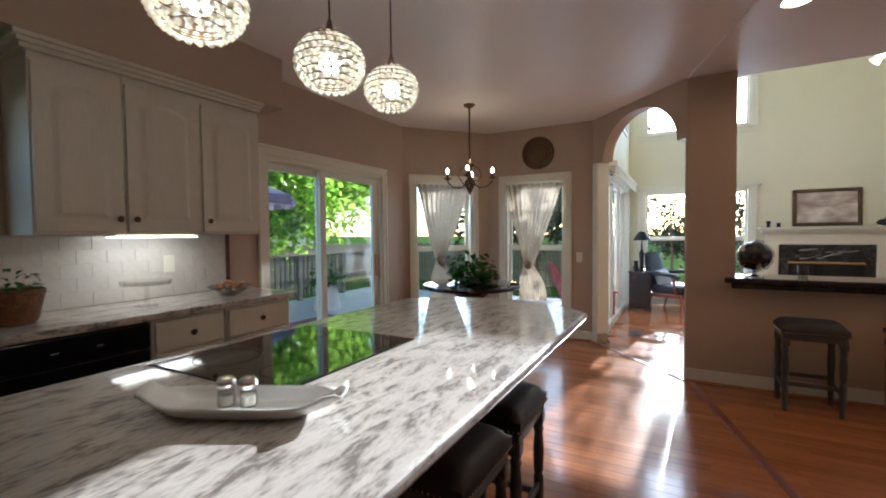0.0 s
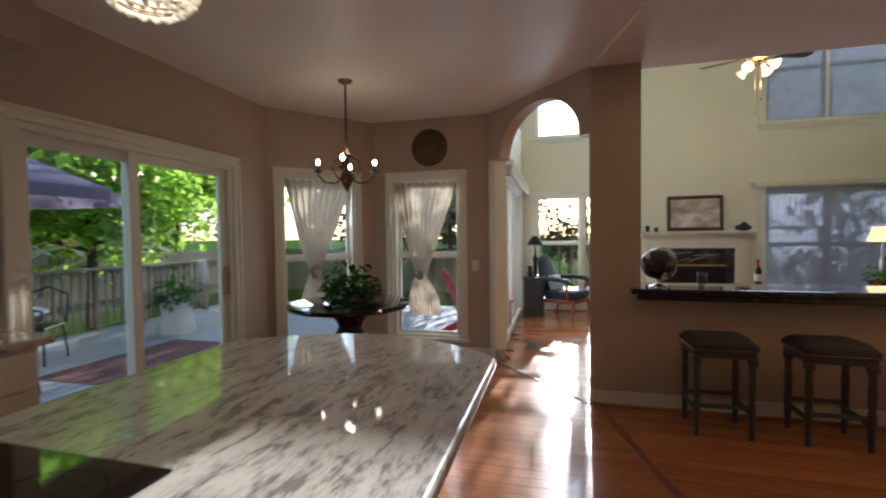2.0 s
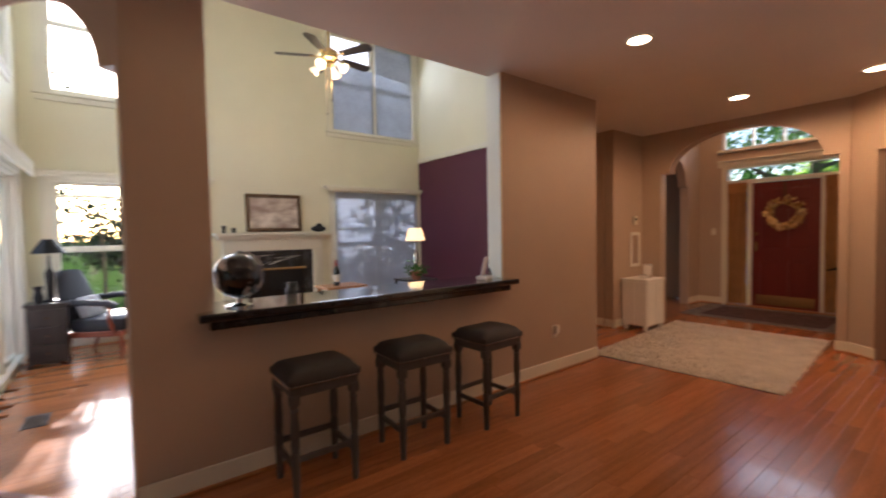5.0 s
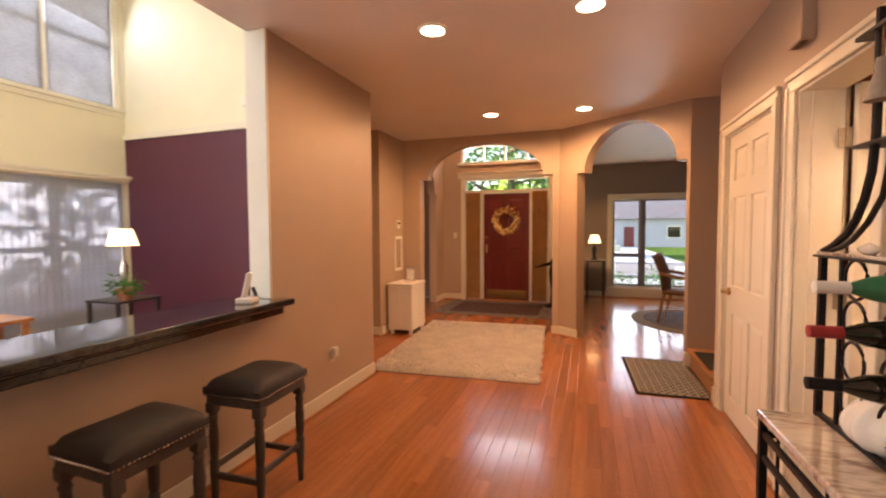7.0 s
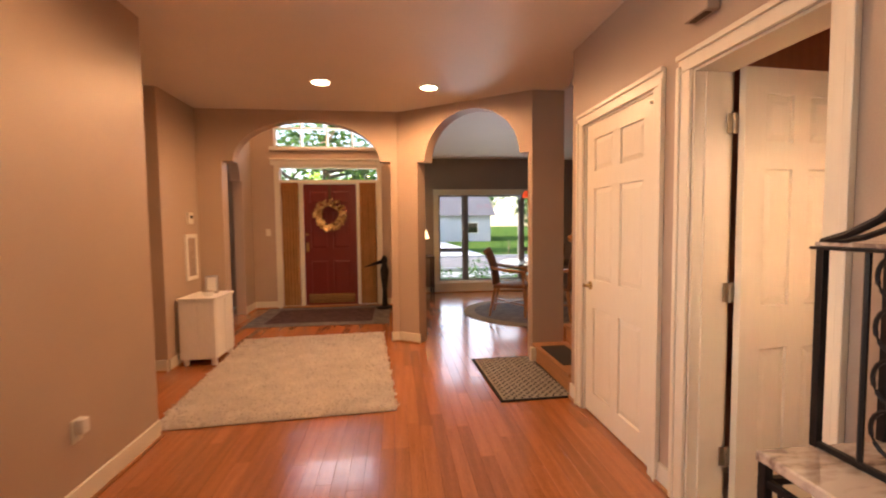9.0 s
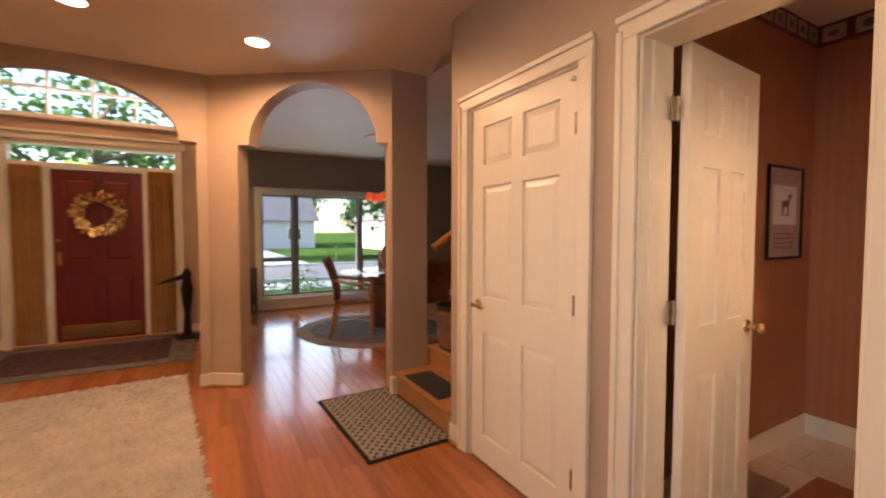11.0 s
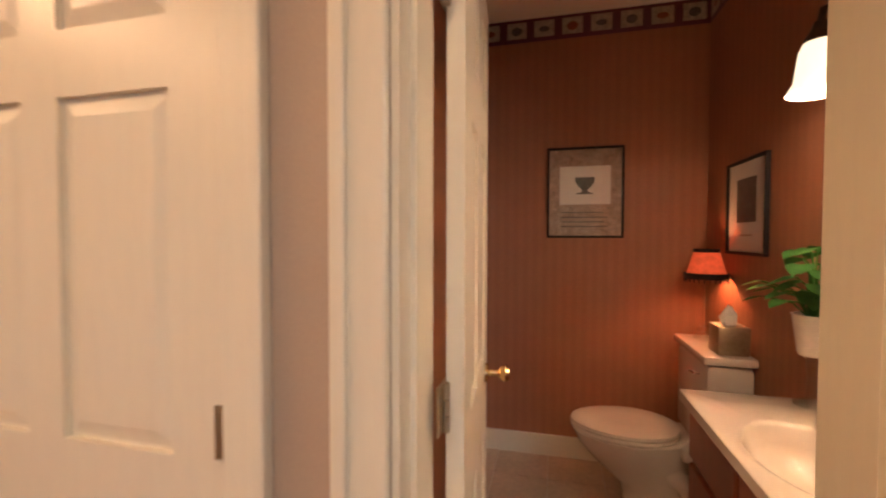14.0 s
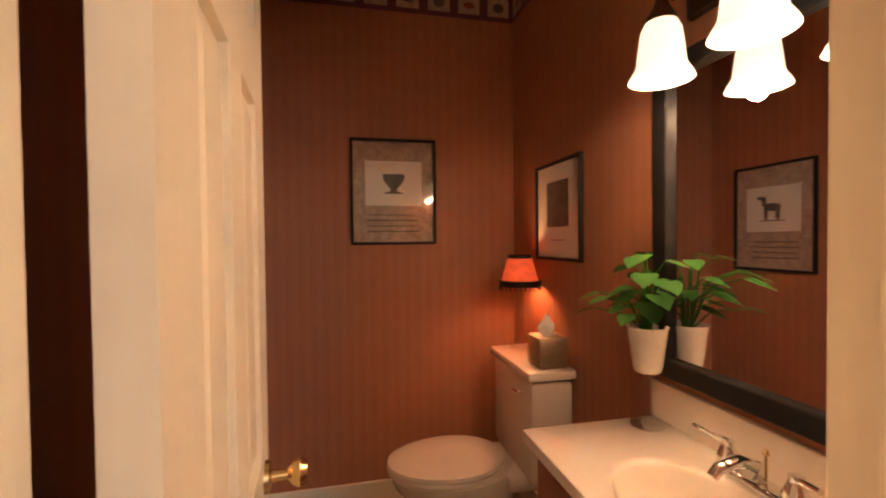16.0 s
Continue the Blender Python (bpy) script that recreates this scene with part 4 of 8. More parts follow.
for z in (0.25, 1.03, 1.80):
    hb = bx(-0.002, -0.03, z - 0.045, 0.0025, 0.03, z + 0.045, 0.001)
    for k in range(3):
        lathe(hb, [(0.007, z - 0.045 + 0.031 * k), (0.007, z - 0.017 + 0.031 * k)], 8, Matrix.Translation((0.008, 0.0, 0)))
    h2 = part("hinge", hb, "nickel", bd, "worn brass hinge")
    h2.location = (1.349, 0.178, 0)
hb = lathe(bmesh.new(), [(0.03, 0), (0.028, 0.008), (0.011, 0.012), (0.010, 0.04), (0.022, 0.05), (0.027, 0.062), (0.020, 0.075)], 16, Matrix.Rotation(math.pi / 2, 4, "X"))
lathe(hb, [(0.03, 0), (0.028, 0.008), (0.011, 0.012), (0.010, 0.04), (0.022, 0.05), (0.027, 0.062), (0.020, 0.075)], 16, Matrix.Translation((0, 0.035, 0)) @ Matrix.Rotation(-math.pi / 2, 4, "X"))
part("door_handle", hb, "brass", leaf2, "polished brass knob", smooth=True).location = (0.545, 0, 0.905)

# ---- kitchen cabinets ----


def raised_front(th, y0, y1, z0, z1, x, arched=False, knob=None, name="door", t=0.02):
    """A framed cabinet front on the plane x, facing +x."""
    bm = bx(x, y0, z0, x + t, y1, z1, 0.003)
    d = pw(name, bm, "cabinet", th)
    w, s = y1 - y0, 0.062
    if z1 - z0 > 0.25:
        pts = [(y0 + s, z0 + s), (y1 - s, z0 + s), (y1 - s, z1 - s - (0.06 if arched else 0))]
        if arched:
            for i in range(1, 12):
                a = math.pi * i / 12
                pts.append(((y0 + y1) / 2 + (w / 2 - s) * math.cos(a), z1 - s - 0.06 + 0.055 * math.sin(a)))
        pts.append((y0 + s, z1 - s - (0.06 if arched else 0)))
        cy, cz = (y0 + y1) / 2, (z0 + z1) / 2
        pb = bmesh.new()
        def ring(k, xx):
            return [pb.verts.new((xx, cy + (p - cy) * (1 - k / (w / 2 - s)), cz + (q - cz) * (1 - k / ((z1 - z0) / 2 - s)))) for p, q in pts]
        rs = [ring(0, x + t), ring(0.004, x + t - 0.007 + 0.0071), ring(0.012, x + t + 0.001), ring(0.035, x + t + 0.009)]
        for a, b in zip(rs, rs[1:]):
            for i in range(len(pts)):
                pb.faces.new((a[i], a[(i + 1) % len(pts)], b[(i + 1) % len(pts)], b[i]))
        pb.faces.new(rs[-1])
        part("panel", pb, "cabinet", d).location = -th.matrix_basis.translation
    if knob:
        kb = lathe(bmesh.new(), [(0.006, 0), (0.006, 0.012), (0.016, 0.018), (0.017, 0.024), (0.010, 0.031)], 14, Matrix.Translation((x + t, knob[0], knob[1])) @ Matrix.Rotation(math.pi / 2, 4, "Y"))
        part("knob", kb, "bronze", d, "dark bronze knob", smooth=True).location = -th.matrix_basis.translation
    return d


UX = -2.235
for y0, y1, ky in ((1.50, 1.885, 1.85), (1.895, 2.315, 1.93), (2.325, 2.755, 2.36)):
    th = thing("wall_cabinet", "cream painted wall cabinet with arched raised panel", "cabinet", pose(KL, (y0 + y1) / 2, 1.335), "upper kitchen cabinets")
    pw("body", bx(KL + 0.001, y0 - 0.004, 1.335, UX, y1 + 0.004, 2.21, 0.002), "cabinet", th)
    raised_front(th, y0 + 0.004, y1 - 0.004, 1.35, 2.165, UX, True, (ky, 1.42))
cr = bmesh.new()
for k, (o, za, zb) in enumerate(((0.005, 2.212, 2.235), (0.016, 2.235, 2.26), (0.03, 2.26, 2.285))):
    box(cr, KL + 0.001, 1.47 - o, za, UX + 0.02 + o, 2.76 + o, zb, 0.005)
tagged(part("crown_moulding", cr, "cabinet"), "cream crown moulding along the wall cabinets", "trim", kind="structure")
tagged(part("soffit", bx(KL + 0.001, -1.2, 2.287, -2.19, 2.96, 2.659), "tan"), "tan painted soffit above the wall cabinets", "wall", kind="structure")
fil = thing("wall_cabinet", "cream painted wall cabinet beside the kitchen window", "cabinet", pose(KL, 0.4, 1.36))
pw("body", bx(KL + 0.001, -0.2, 1.36, UX, 0.45, 2.21, 0.003), "cabinet", fil)
ucl = thing("under_cabinet_light", "slim white under-cabinet light bar, lit", "light", pose(-2.4, 2.08, 1.345))
pw("housing", bx(-2.43, 1.86, 1.324, -2.29, 2.32, 1.334, 0.002), "white", ucl)
pw("diffuser", bx(-2.42, 1.87, 1.316, -2.26, 2.31, 1.3235, 0.002), "cablight", ucl)
lamp("under_cabinet_glow", "AREA", look((-2.36, 2.08, 1.31), (-2.45, 2.08, 0.9)), 0.5, (1.0, 0.9, 0.75), 0.42, 0.06)
FXK = -1.985
for nm, y0, y1 in (("base_cabinet", 0.2, 1.235), ("base_cabinet", 1.875, 2.29), ("base_cabinet", 2.30, 2.79)):
    th = thing(nm, "cream painted base cabinet with drawer and dark knob", "cabinet", pose(KL, (y0 + y1) / 2, 0), "lower kitchen cabinets")
    pw("body", bx(KL + 0.001, y0, 0.10, FXK, y1, 0.879, 0.002), "cabinet", th)
    pw("plinth", bx(KL + 0.001, y0, 0.0, FXK - 0.06, y1, 0.10), "cabinet", th)
    raised_front(th, y0 + 0.015, y1 - 0.015, 0.70, 0.86, FXK, knob=((y0 + y1) / 2, 0.78), name="drawer")
    raised_front(th, y0 + 0.015, y1 - 0.015, 0.12, 0.685, FXK, knob=(y0 + 0.06, 0.62))
dw = thing("dishwasher", "black glossy built-in dishwasher", "dishwasher", pose(-2.3, 1.555, 0))
pw("body", bx(KL + 0.001, 1.245, 0.10, FXK - 0.01, 1.865, 0.879), "black", dw)
pw("door", bx(FXK - 0.009, 1.25, 0.12, FXK + 0.022, 1.86, 0.74, 0.005), "blackgloss", dw)
pw("control_panel", bx(FXK - 0.009, 1.25, 0.745, FXK + 0.026, 1.86, 0.872, 0.006), "blackgloss", dw)
for y in (1.45, 1.62):
    pw("button", bx(FXK + 0.026, y, 0.80, FXK + 0.029, y + 0.03, 0.808, 0.001), "chrome", dw)
tagged(part("kitchen_worktop", slab(bmesh.new(), [(KL + 0.001, -1.19), (-1.945, -1.19), (-1.945, 2.83), (-1.96, 2.845), (KL + 0.001, 2.845)], 0.88, 0.92, 0.008), "granite"), "beige and grey granite worktop with eased edge", "worktop")
# backsplash
bs = tagged(part("backsplash", bx(KL + 0.0005, 0.46, 0.921, KL + 0.006, 2.70, 1.334), "grout"), "off-white glazed subway tile backsplash", "tiles", kind="structure")
tw, thh = 0.152, 0.0815
tile_me = part("tile", bx(0, -tw / 2 + 0.0009, -thh / 2 + 0.0009, 0.0035, tw / 2 - 0.0009, thh / 2 - 0.0009, 0.001), "subway", bs)
tile_me.location = (KL + 0.006, 0.57, 0.965)
for r in range(5):
    for c in range(16):
        y = 0.56 + tw * c + (tw / 2 if r % 2 else 0)
        if y > 2.62:
            continue
        tt = new("tile", tile_me.data)
        tt.parent = bs
        tt.location = (KL + 0.006, y, 0.921 + thh * (r + 0.5) + 0.003)
bpy.data.objects.remove(tile_me)
tagged(part("tile_edge_strip", bx(KL + 0.001, 2.70, 0.921, KL + 0.02, 2.725, 1.334, 0.002), "bronze"), "bronze edge strip of the backsplash", "trim", kind="structure")


def outlet(m, label="white wall outlet plate", holes=True):
    th = thing("wall_outlet", label, "outlet", m)
    part("plate", bx(-0.036, -0.006, -0.058, 0.036, -0.0005, 0.058, 0.003), "white", th)
    for z in (-0.02, 0.02):
        part("socket", bx(-0.017, -0.009, z - 0.014, 0.017, -0.006, z + 0.014, 0.002), "paperwhite", th)
    return th


for y in (0.95, 1.25, 2.28):
    outlet(pose(KL + 0.0135, y, 1.14, 0, 0, 90))
outlet(pose(3.72, BAR_Y, 0.385))
outlet(along(BAY1, BAY2) @ pose(1.19, 0, 1.02), "cream light switch plate")
outlet(pose(8.85, 5.51, 1.26, 0, 0, -90), "cream light switch plate beside the front door")
adapter = thing("plug_adapter", "white plug-in adapter on the wall outlet", "adapter", pose(3.72, BAR_Y - 0.01, 0.40))
part("body", bx(-0.025, -0.04, -0.03, 0.025, 0.0, 0.045, 0.008), "paperwhite", adapter)

# ---- island ----
isl = thing("kitchen_island", "dark island with wide granite top and built-in cooktop", "island", pose(-0.55, 1.9, 0))
pw("body", bx(-1.06, 0.65, 0.10, -0.34, 2.75, 0.868, 0.004), "darkwood", isl)
pw("plinth", bx(-1.0, 0.70, 0.0, -0.40, 2.70, 0.10), "black", isl)
for y0 in (0.7, 1.4, 2.1):
    pw("panel", bx(-0.34, y0, 0.16, -0.325, y0 + 0.62, 0.82, 0.006), "darkwood", isl)
    pw("cabinet_door", bx(-1.08, y0, 0.14, -1.06, y0 + 0.62, 0.84, 0.006), "darkwood", isl)


def island_outline():
    pts = []
    for i in range(25):
        a = i / 24
        x = 0.05 - 1.15 * a
        pts.append((x, 2.93 + 0.27 * math.sin(math.pi * a) ** 0.8 - 0.0 * a))
    for i in range(13):
        a = i / 12
        pts.append((-1.10 + 1.15 * a, 0.86 - 0.16 * math.sin(math.pi * a)))
    return pts


pw("top", slab(bmesh.new(), island_outline(), 0.868, 0.905, 0.012), "granite", isl, "polished beige and grey granite top")
ct = thing("cooktop", "black glass cooktop with slim steel trim, set in granite", "cooktop", pose(-0.735, 1.723, 0.905))
part("glass", bx(-0.285, -0.333, 0, 0.29, 0.333, 0.006, 0.002), "blackgloss", ct)
part("trim", bx(-0.30, -0.343, 0, -0.286, 0.343, 0.007, 0.001), "chrome", ct)
for cx, cy, r in ((-0.14, -0.17, 0.10), (-0.14, 0.18, 0.075), (0.15, -0.17, 0.075), (0.15, 0.18, 0.11)):
    rb = bmesh.new()
    lathe(rb, [(r, 0.0062), (r + 0.002, 0.0066), (r + 0.004, 0.0062)], 32, Matrix.Translation((cx, cy, 0)), cap=False)
    part("burner_ring", rb, "iron", ct)
tray = thing("serving_dish", "white glazed boat-shaped dish with wavy handles", "dish", pose(-0.445, 1.30, 0.905, 0, 0, 26))
tb = bmesh.new()
NS, NR = 40, 7
rows = []
for r in range(NR):
    k = r / (NR - 1)
    row = []
    for i in range(NS):
        a = 2 * math.pi * i / NS
        ca, sa = math.cos(a), math.sin(a)
        ex = abs(ca) ** 6
        x = (0.15 + 0.05 * k + 0.05 * k * k * ex) * (abs(ca) ** 0.5) * (1 if ca > 0 else -1)
        y = (0.05 + 0.025 * k) * (abs(sa) ** 0.55) * (1 if sa > 0 else -1)
        z = 0.004 + 0.03 * k ** 1.6 + ex * k * k * (0.022 + 0.016 * math.sin(y * 90))
        row.append(tb.verts.new((x, y, z)))
    rows.append(row)
tb.faces.new(rows[0])
for a, b in zip(rows, rows[1:]):
    for i in range(NS):
        tb.faces.new((a[i], a[(i + 1) % NS], b[(i + 1) % NS], b[i]))
ob = part("bowl", tb, "glaze", tray, smooth=True)
so = ob.modifiers.new("thick", "SOLIDIFY")
so.thickness, so.offset = 0.006, 1
for dx in (-0.035, 0.02):
    sk = thing("shaker", "small glass shaker with shiny steel dome lid", "shaker", pose(-0.445, 1.30, 0.912, 0, 0, 26) @ pose(dx - 0.012, 0.01, 0) @ Matrix.Scale(0.87, 4), "salt and pepper shakers")
    part("jar", lathe(bmesh.new(), [(0.022, 0), (0.024, 0.01), (0.021, 0.045), (0.019, 0.05)], 20), "clear", sk, smooth=True)
    part("salt", lathe(bmesh.new(), [(0.018, 0.003), (0.0185, 0.03)], 16), "paperwhite", sk)
    part("lid", lathe(bmesh.new(), [(0.023, 0.05), (0.027, 0.056), (0.026, 0.068), (0.018, 0.079), (0.006, 0.083)], 20), "chrome", sk, smooth=True)

# ---- things on the worktop ----
bk = thing("basket_planter", "dark woven basket planter with trailing plant", "basket", pose(-2.24, 1.42, 0.92))
bb = lathe(bmesh.new(), [(0.07, 0), (0.085, 0.02), (0.10, 0.09), (0.115, 0.16), (0.11, 0.165), (0.09, 0.10), (0.06, 0.02)], 24)
part("basket", bb, "wicker", bk, smooth=True)
part("soil", lathe(bmesh.new(), [(0.10, 0.12), (0.09, 0.13)], 20), "soil", bk)


def leafy(bm, n, rx, rz, size, zc=0.0, droop=0.3, seed=1, width=0.5):
    """Many bent pointed leaves round a centre."""
    rnd = random.Random(seed)
    for _ in range(n):
        d = Vector((rnd.gauss(0, 1), rnd.gauss(0, 1), rnd.gauss(0, 0.8))).normalized()
        rr = rnd.uniform(0.35, 1.0)
        c = Vector((d.x * rx * rr, d.y * rx * rr, zc + abs(d.z) * rz * rr if d.z > -0.2 else zc + d.z * rz * droop))
        out = Vector((d.x, d.y, rnd.uniform(-0.6, 0.5))).normalized()
        side = out.cross(Vector((rnd.uniform(-0.4, 0.4), rnd.uniform(-0.4, 0.4), 1))).normalized()
        up = side.cross(out)
        s = size * rnd.uniform(0.6, 1.2)
        p = [c, c + out * s * 0.45 + side * s * width * 0.5 + up * s * 0.06, c + out * s * 0.5 - up * s * 0.03, c + out * s * 0.45 - side * s * width * 0.5 + up * s * 0.06, c + out * s - up * s * 0.2]
        v = [bm.verts.new(q) for q in p]
        bm.faces.new((v[0], v[1], v[2]))
        bm.faces.new((v[0], v[2], v[3]))
        bm.faces.new((v[1], v[4], v[2]))
        bm.faces.new((v[2], v[4], v[3]))
    return bm


part("foliage", leafy(bmesh.new(), 60, 0.09, 0.12, 0.06, 0.16, seed=3), "leaf", bk)
cs = thing("cake_stand", "clear glass cake stand with handled plate", "cake stand", pose(-2.25, 1.99, 0.92))
part("foot", lathe(bmesh.new(), [(0.06, 0), (0.055, 0.006), (0.012, 0.015), (0.010, 0.10), (0.02, 0.12)], 24), "crystalglass", cs, smooth=True)
part("plate", lathe(bmesh.new(), [(0.02, 0.12), (0.125, 0.125), (0.13, 0.15), (0.127, 0.15), (0.12, 0.13), (0.015, 0.126)], 32, cap=False), "crystalglass", cs, smooth=True)
cb = thing("cookie_bowl", "clear glass bowl full of brown biscuits", "bowl", pose(-2.22, 2.50, 0.92))
part("bowl", lathe(bmesh.new(), [(0.05, 0), (0.06, 0.006), (0.11, 0.04), (0.14, 0.065), (0.137, 0.066), (0.10, 0.038), (0.04, 0.008)], 28), "clear", cb, smooth=True)
rnd = random.Random(5)
for i in range(16):
    a, r = rnd.uniform(0, 6.28), rnd.uniform(0, 0.085)
    kb = bmesh.new()
    bmesh.ops.create_icosphere(kb, subdivisions=2, radius=1, matrix=pose(r * math.cos(a), r * math.sin(a), 0.055 + 0.018 * rnd.random() + 0.015 * (i % 2), rnd.uniform(-30, 30), rnd.uniform(-30, 30), 0) @ Matrix.Diagonal((0.03, 0.022, 0.015, 1)))
    part("biscuit", kb, "dough", cb, smooth=True)

# ---- lamps over the island ----


def pendant(x, y, up):
    th = thing("pendant_lamp", "globe pendant lamp of linked crystal beads, lit", "pendant lamp", pose(x, y, CEIL), "pendants over the island")
    zc = -0.76 + up
    part("canopy", lathe(bmesh.new(), [(0.06, -0.001), (0.06, -0.015), (0.02, -0.03)], 20), "bronze", th, smooth=True)
    part("cord", tube(bmesh.new(), [(0, 0, -0.03), (0, 0, zc + 0.14)], 0.0035, 6), "bronze", th)
    part("cap", lathe(bmesh.new(), [(0.006, zc + 0.15), (0.014, zc + 0.12), (0.03, zc + 0.10), (0.03, zc + 0.09)], 16), "bronze", th, smooth=True)
    beads = bmesh.new()
    R = 0.112
    for j in range(10):
        ph = radians(-56 + 126 * j / 9)
        rr, z = R * math.cos(ph), zc + R * 0.86 * math.sin(ph)
        n = max(10, int(2 * math.pi * rr / 0.0255))
        part("hoop", tube(bmesh.new(), [(rr * math.cos(2 * math.pi * k / 24), rr * math.sin(2 * math.pi * k / 24), z + 0.011) for k in range(25)], 0.0018, 5), "bronze", th)
        for k in range(n):
            a = 2 * math.pi * (k + 0.5 * (j % 2)) / n
            bmesh.ops.create_icosphere(beads, subdivisions=1, radius=0.0098, matrix=Matrix.Translation((rr * math.cos(a), rr * math.sin(a), z)))
    tagged(part("beadwork", beads, "crystal", th), "clear crystal beads", kind="stuff")
    gb = bmesh.new()
    bmesh.ops.create_uvsphere(gb, u_segments=16, v_segments=10, radius=0.035, matrix=Matrix.Translation((0, 0, zc)))
    part("bulb", gb, "bulb", th, "lit frosted bulb", smooth=True)
    return th


for x, y, up in ((-0.58, 1.30, 0), (-0.58, 1.76, 0), (-0.64, 2.20, 0.05)):
    pendant(x, y, up)
    lamp("pendant_glow", "POINT", Matrix.Translation((x, y, CEIL - 0.76 + up)), 4, (1.0, 0.88, 0.70), 0.04)

# ---- breakfast corner ----
TX, TY = -1.45, 4.74
tbl = thing("pedestal_table", "round black table with glossy top and turned vase pedestal", "table", pose(TX, TY, 0))
part("tabletop", lathe(bmesh.new(), [(0.48, 0.745), (0.505, 0.755), (0.515, 0.775), (0.51, 0.79), (0.49, 0.795)], 56), "blackgloss", tbl, smooth=True)
part("pedestal", lathe(bmesh.new(), [(0.24, 0), (0.25, 0.03), (0.21, 0.06), (0.14, 0.09), (0.16, 0.16), (0.20, 0.28), (0.205, 0.38), (0.17, 0.48), (0.12, 0.54), (0.10, 0.59), (0.12, 0.64), (0.17, 0.68), (0.20, 0.71), (0.20, 0.745)], 36), "black", tbl, smooth=True)
pl = thing("potted_plant", "leafy green ivy in a white woven bowl on the table", "plant", pose(TX + 0.02, TY, 0.795))
part("bowl", lathe(bmesh.new(), [(0.10, 0), (0.14, 0.02), (0.16, 0.07), (0.15, 0.075), (0.13, 0.03), (0.08, 0.01)], 30), "pot", pl, smooth=True)
part("soil", lathe(bmesh.new(), [(0.14, 0.05), (0.12, 0.06)], 20), "soil", pl)
part("foliage", leafy(bmesh.new(), 420, 0.25, 0.27, 0.085, 0.08, 0.35, seed=8, width=0.7), "leaf", pl)

chd = thing("chandelier", "bronze four-arm candle chandelier, lit", "chandelier", pose(TX, 4.72, CEIL))
part("canopy", lathe(bmesh.new(), [(0.06, -0.001), (0.06, -0.012), (0.03, -0.03), (0.012, -0.04)], 20), "bronze", chd, smooth=True)
part("stem", tube(bmesh.new(), [(0, 0, -0.03), (0, 0, -0.60)], 0.009), "bronze", chd)
part("body", lathe(bmesh.new(), [(0.01, -0.56), (0.03, -0.60), (0.05, -0.625), (0.02, -0.66), (0.018, -0.76), (0.05, -0.79), (0.06, -0.82), (0.03, -0.88), (0.006, -0.93)], 18), "bronze", chd, smooth=True)
for k in range(4):
    a = radians(20 + 90 * k)
    d = Vector((math.cos(a), math.sin(a), 0))
    arm = part("arm", tube(bmesh.new(), [d * 0.02 + Vector((0, 0, -0.81)), d * 0.10 + Vector((0, 0, -0.86)), d * 0.18 + Vector((0, 0, -0.85)), d * 0.23 + Vector((0, 0, -0.80)), d * 0.235 + Vector((0, 0, -0.765))], 0.007), "bronze", chd, smooth=True)
    part("scroll", tube(bmesh.new(), [d * 0.03 + Vector((0, 0, -0.63)), d * 0.10 + Vector((0, 0, -0.67)), d * 0.12 + Vector((0, 0, -0.74)), d * 0.06 + Vector((0, 0, -0.83))], 0.005), "bronze", chd, smooth=True)
    part("drip_cup", lathe(bmesh.new(), [(0.012, -0.775), (0.04, -0.76), (0.035, -0.752), (0.013, -0.755)], 14, Matrix.Translation(d * 0.235)), "bronze", arm)
    part("candle", lathe(bmesh.new(), [(0.011, -0.755), (0.011, -0.71)], 10, Matrix.Translation(d * 0.235)), "bronze", arm)
    part("bulb", lathe(bmesh.new(), [(0.006, -0.71), (0.015, -0.696), (0.016, -0.685), (0.009, -0.665), (0.002, -0.655)], 12, Matrix.Translation(d * 0.235)), "bulb", arm, "lit candle bulb", smooth=True)
lamp("chandelier_glow", "POINT", Matrix.Translation((TX, 4.72, CEIL - 0.56)), 4, (1.0, 0.74, 0.45), 0.02)

medal = thing("wall_plaque", "round dark carved wall plaque", "plaque", along(BAY1, BAY2) @ pose(0.68, 0, 2.335))
part("disc", lathe(bmesh.new(), [(0.165, 0.001), (0.17, 0.012), (0.165, 0.022), (0.15, 0.022), (0.145, 0.012), (0.10, 0.012), (0.095, 0.02), (0.02, 0.026)], 44, Matrix.Rotation(math.pi / 2, 4, "X") @ Matrix.Diagonal((1.22, 1.22, 1, 1))), "bronze", medal, smooth=True)
for i in range(14):
    a = 2 * math.pi * i / 14
    cv = tube(bmesh.new(), [(0.133 * math.cos(a), -0.014, 0.133 * math.sin(a)), (0.159 * math.cos(a + 0.2), -0.02, 0.159 * math.sin(a + 0.2)), (0.178 * math.cos(a), -0.014, 0.178 * math.sin(a))], 0.006, 6)
    part("carved_leaf", cv, "bronze", medal)


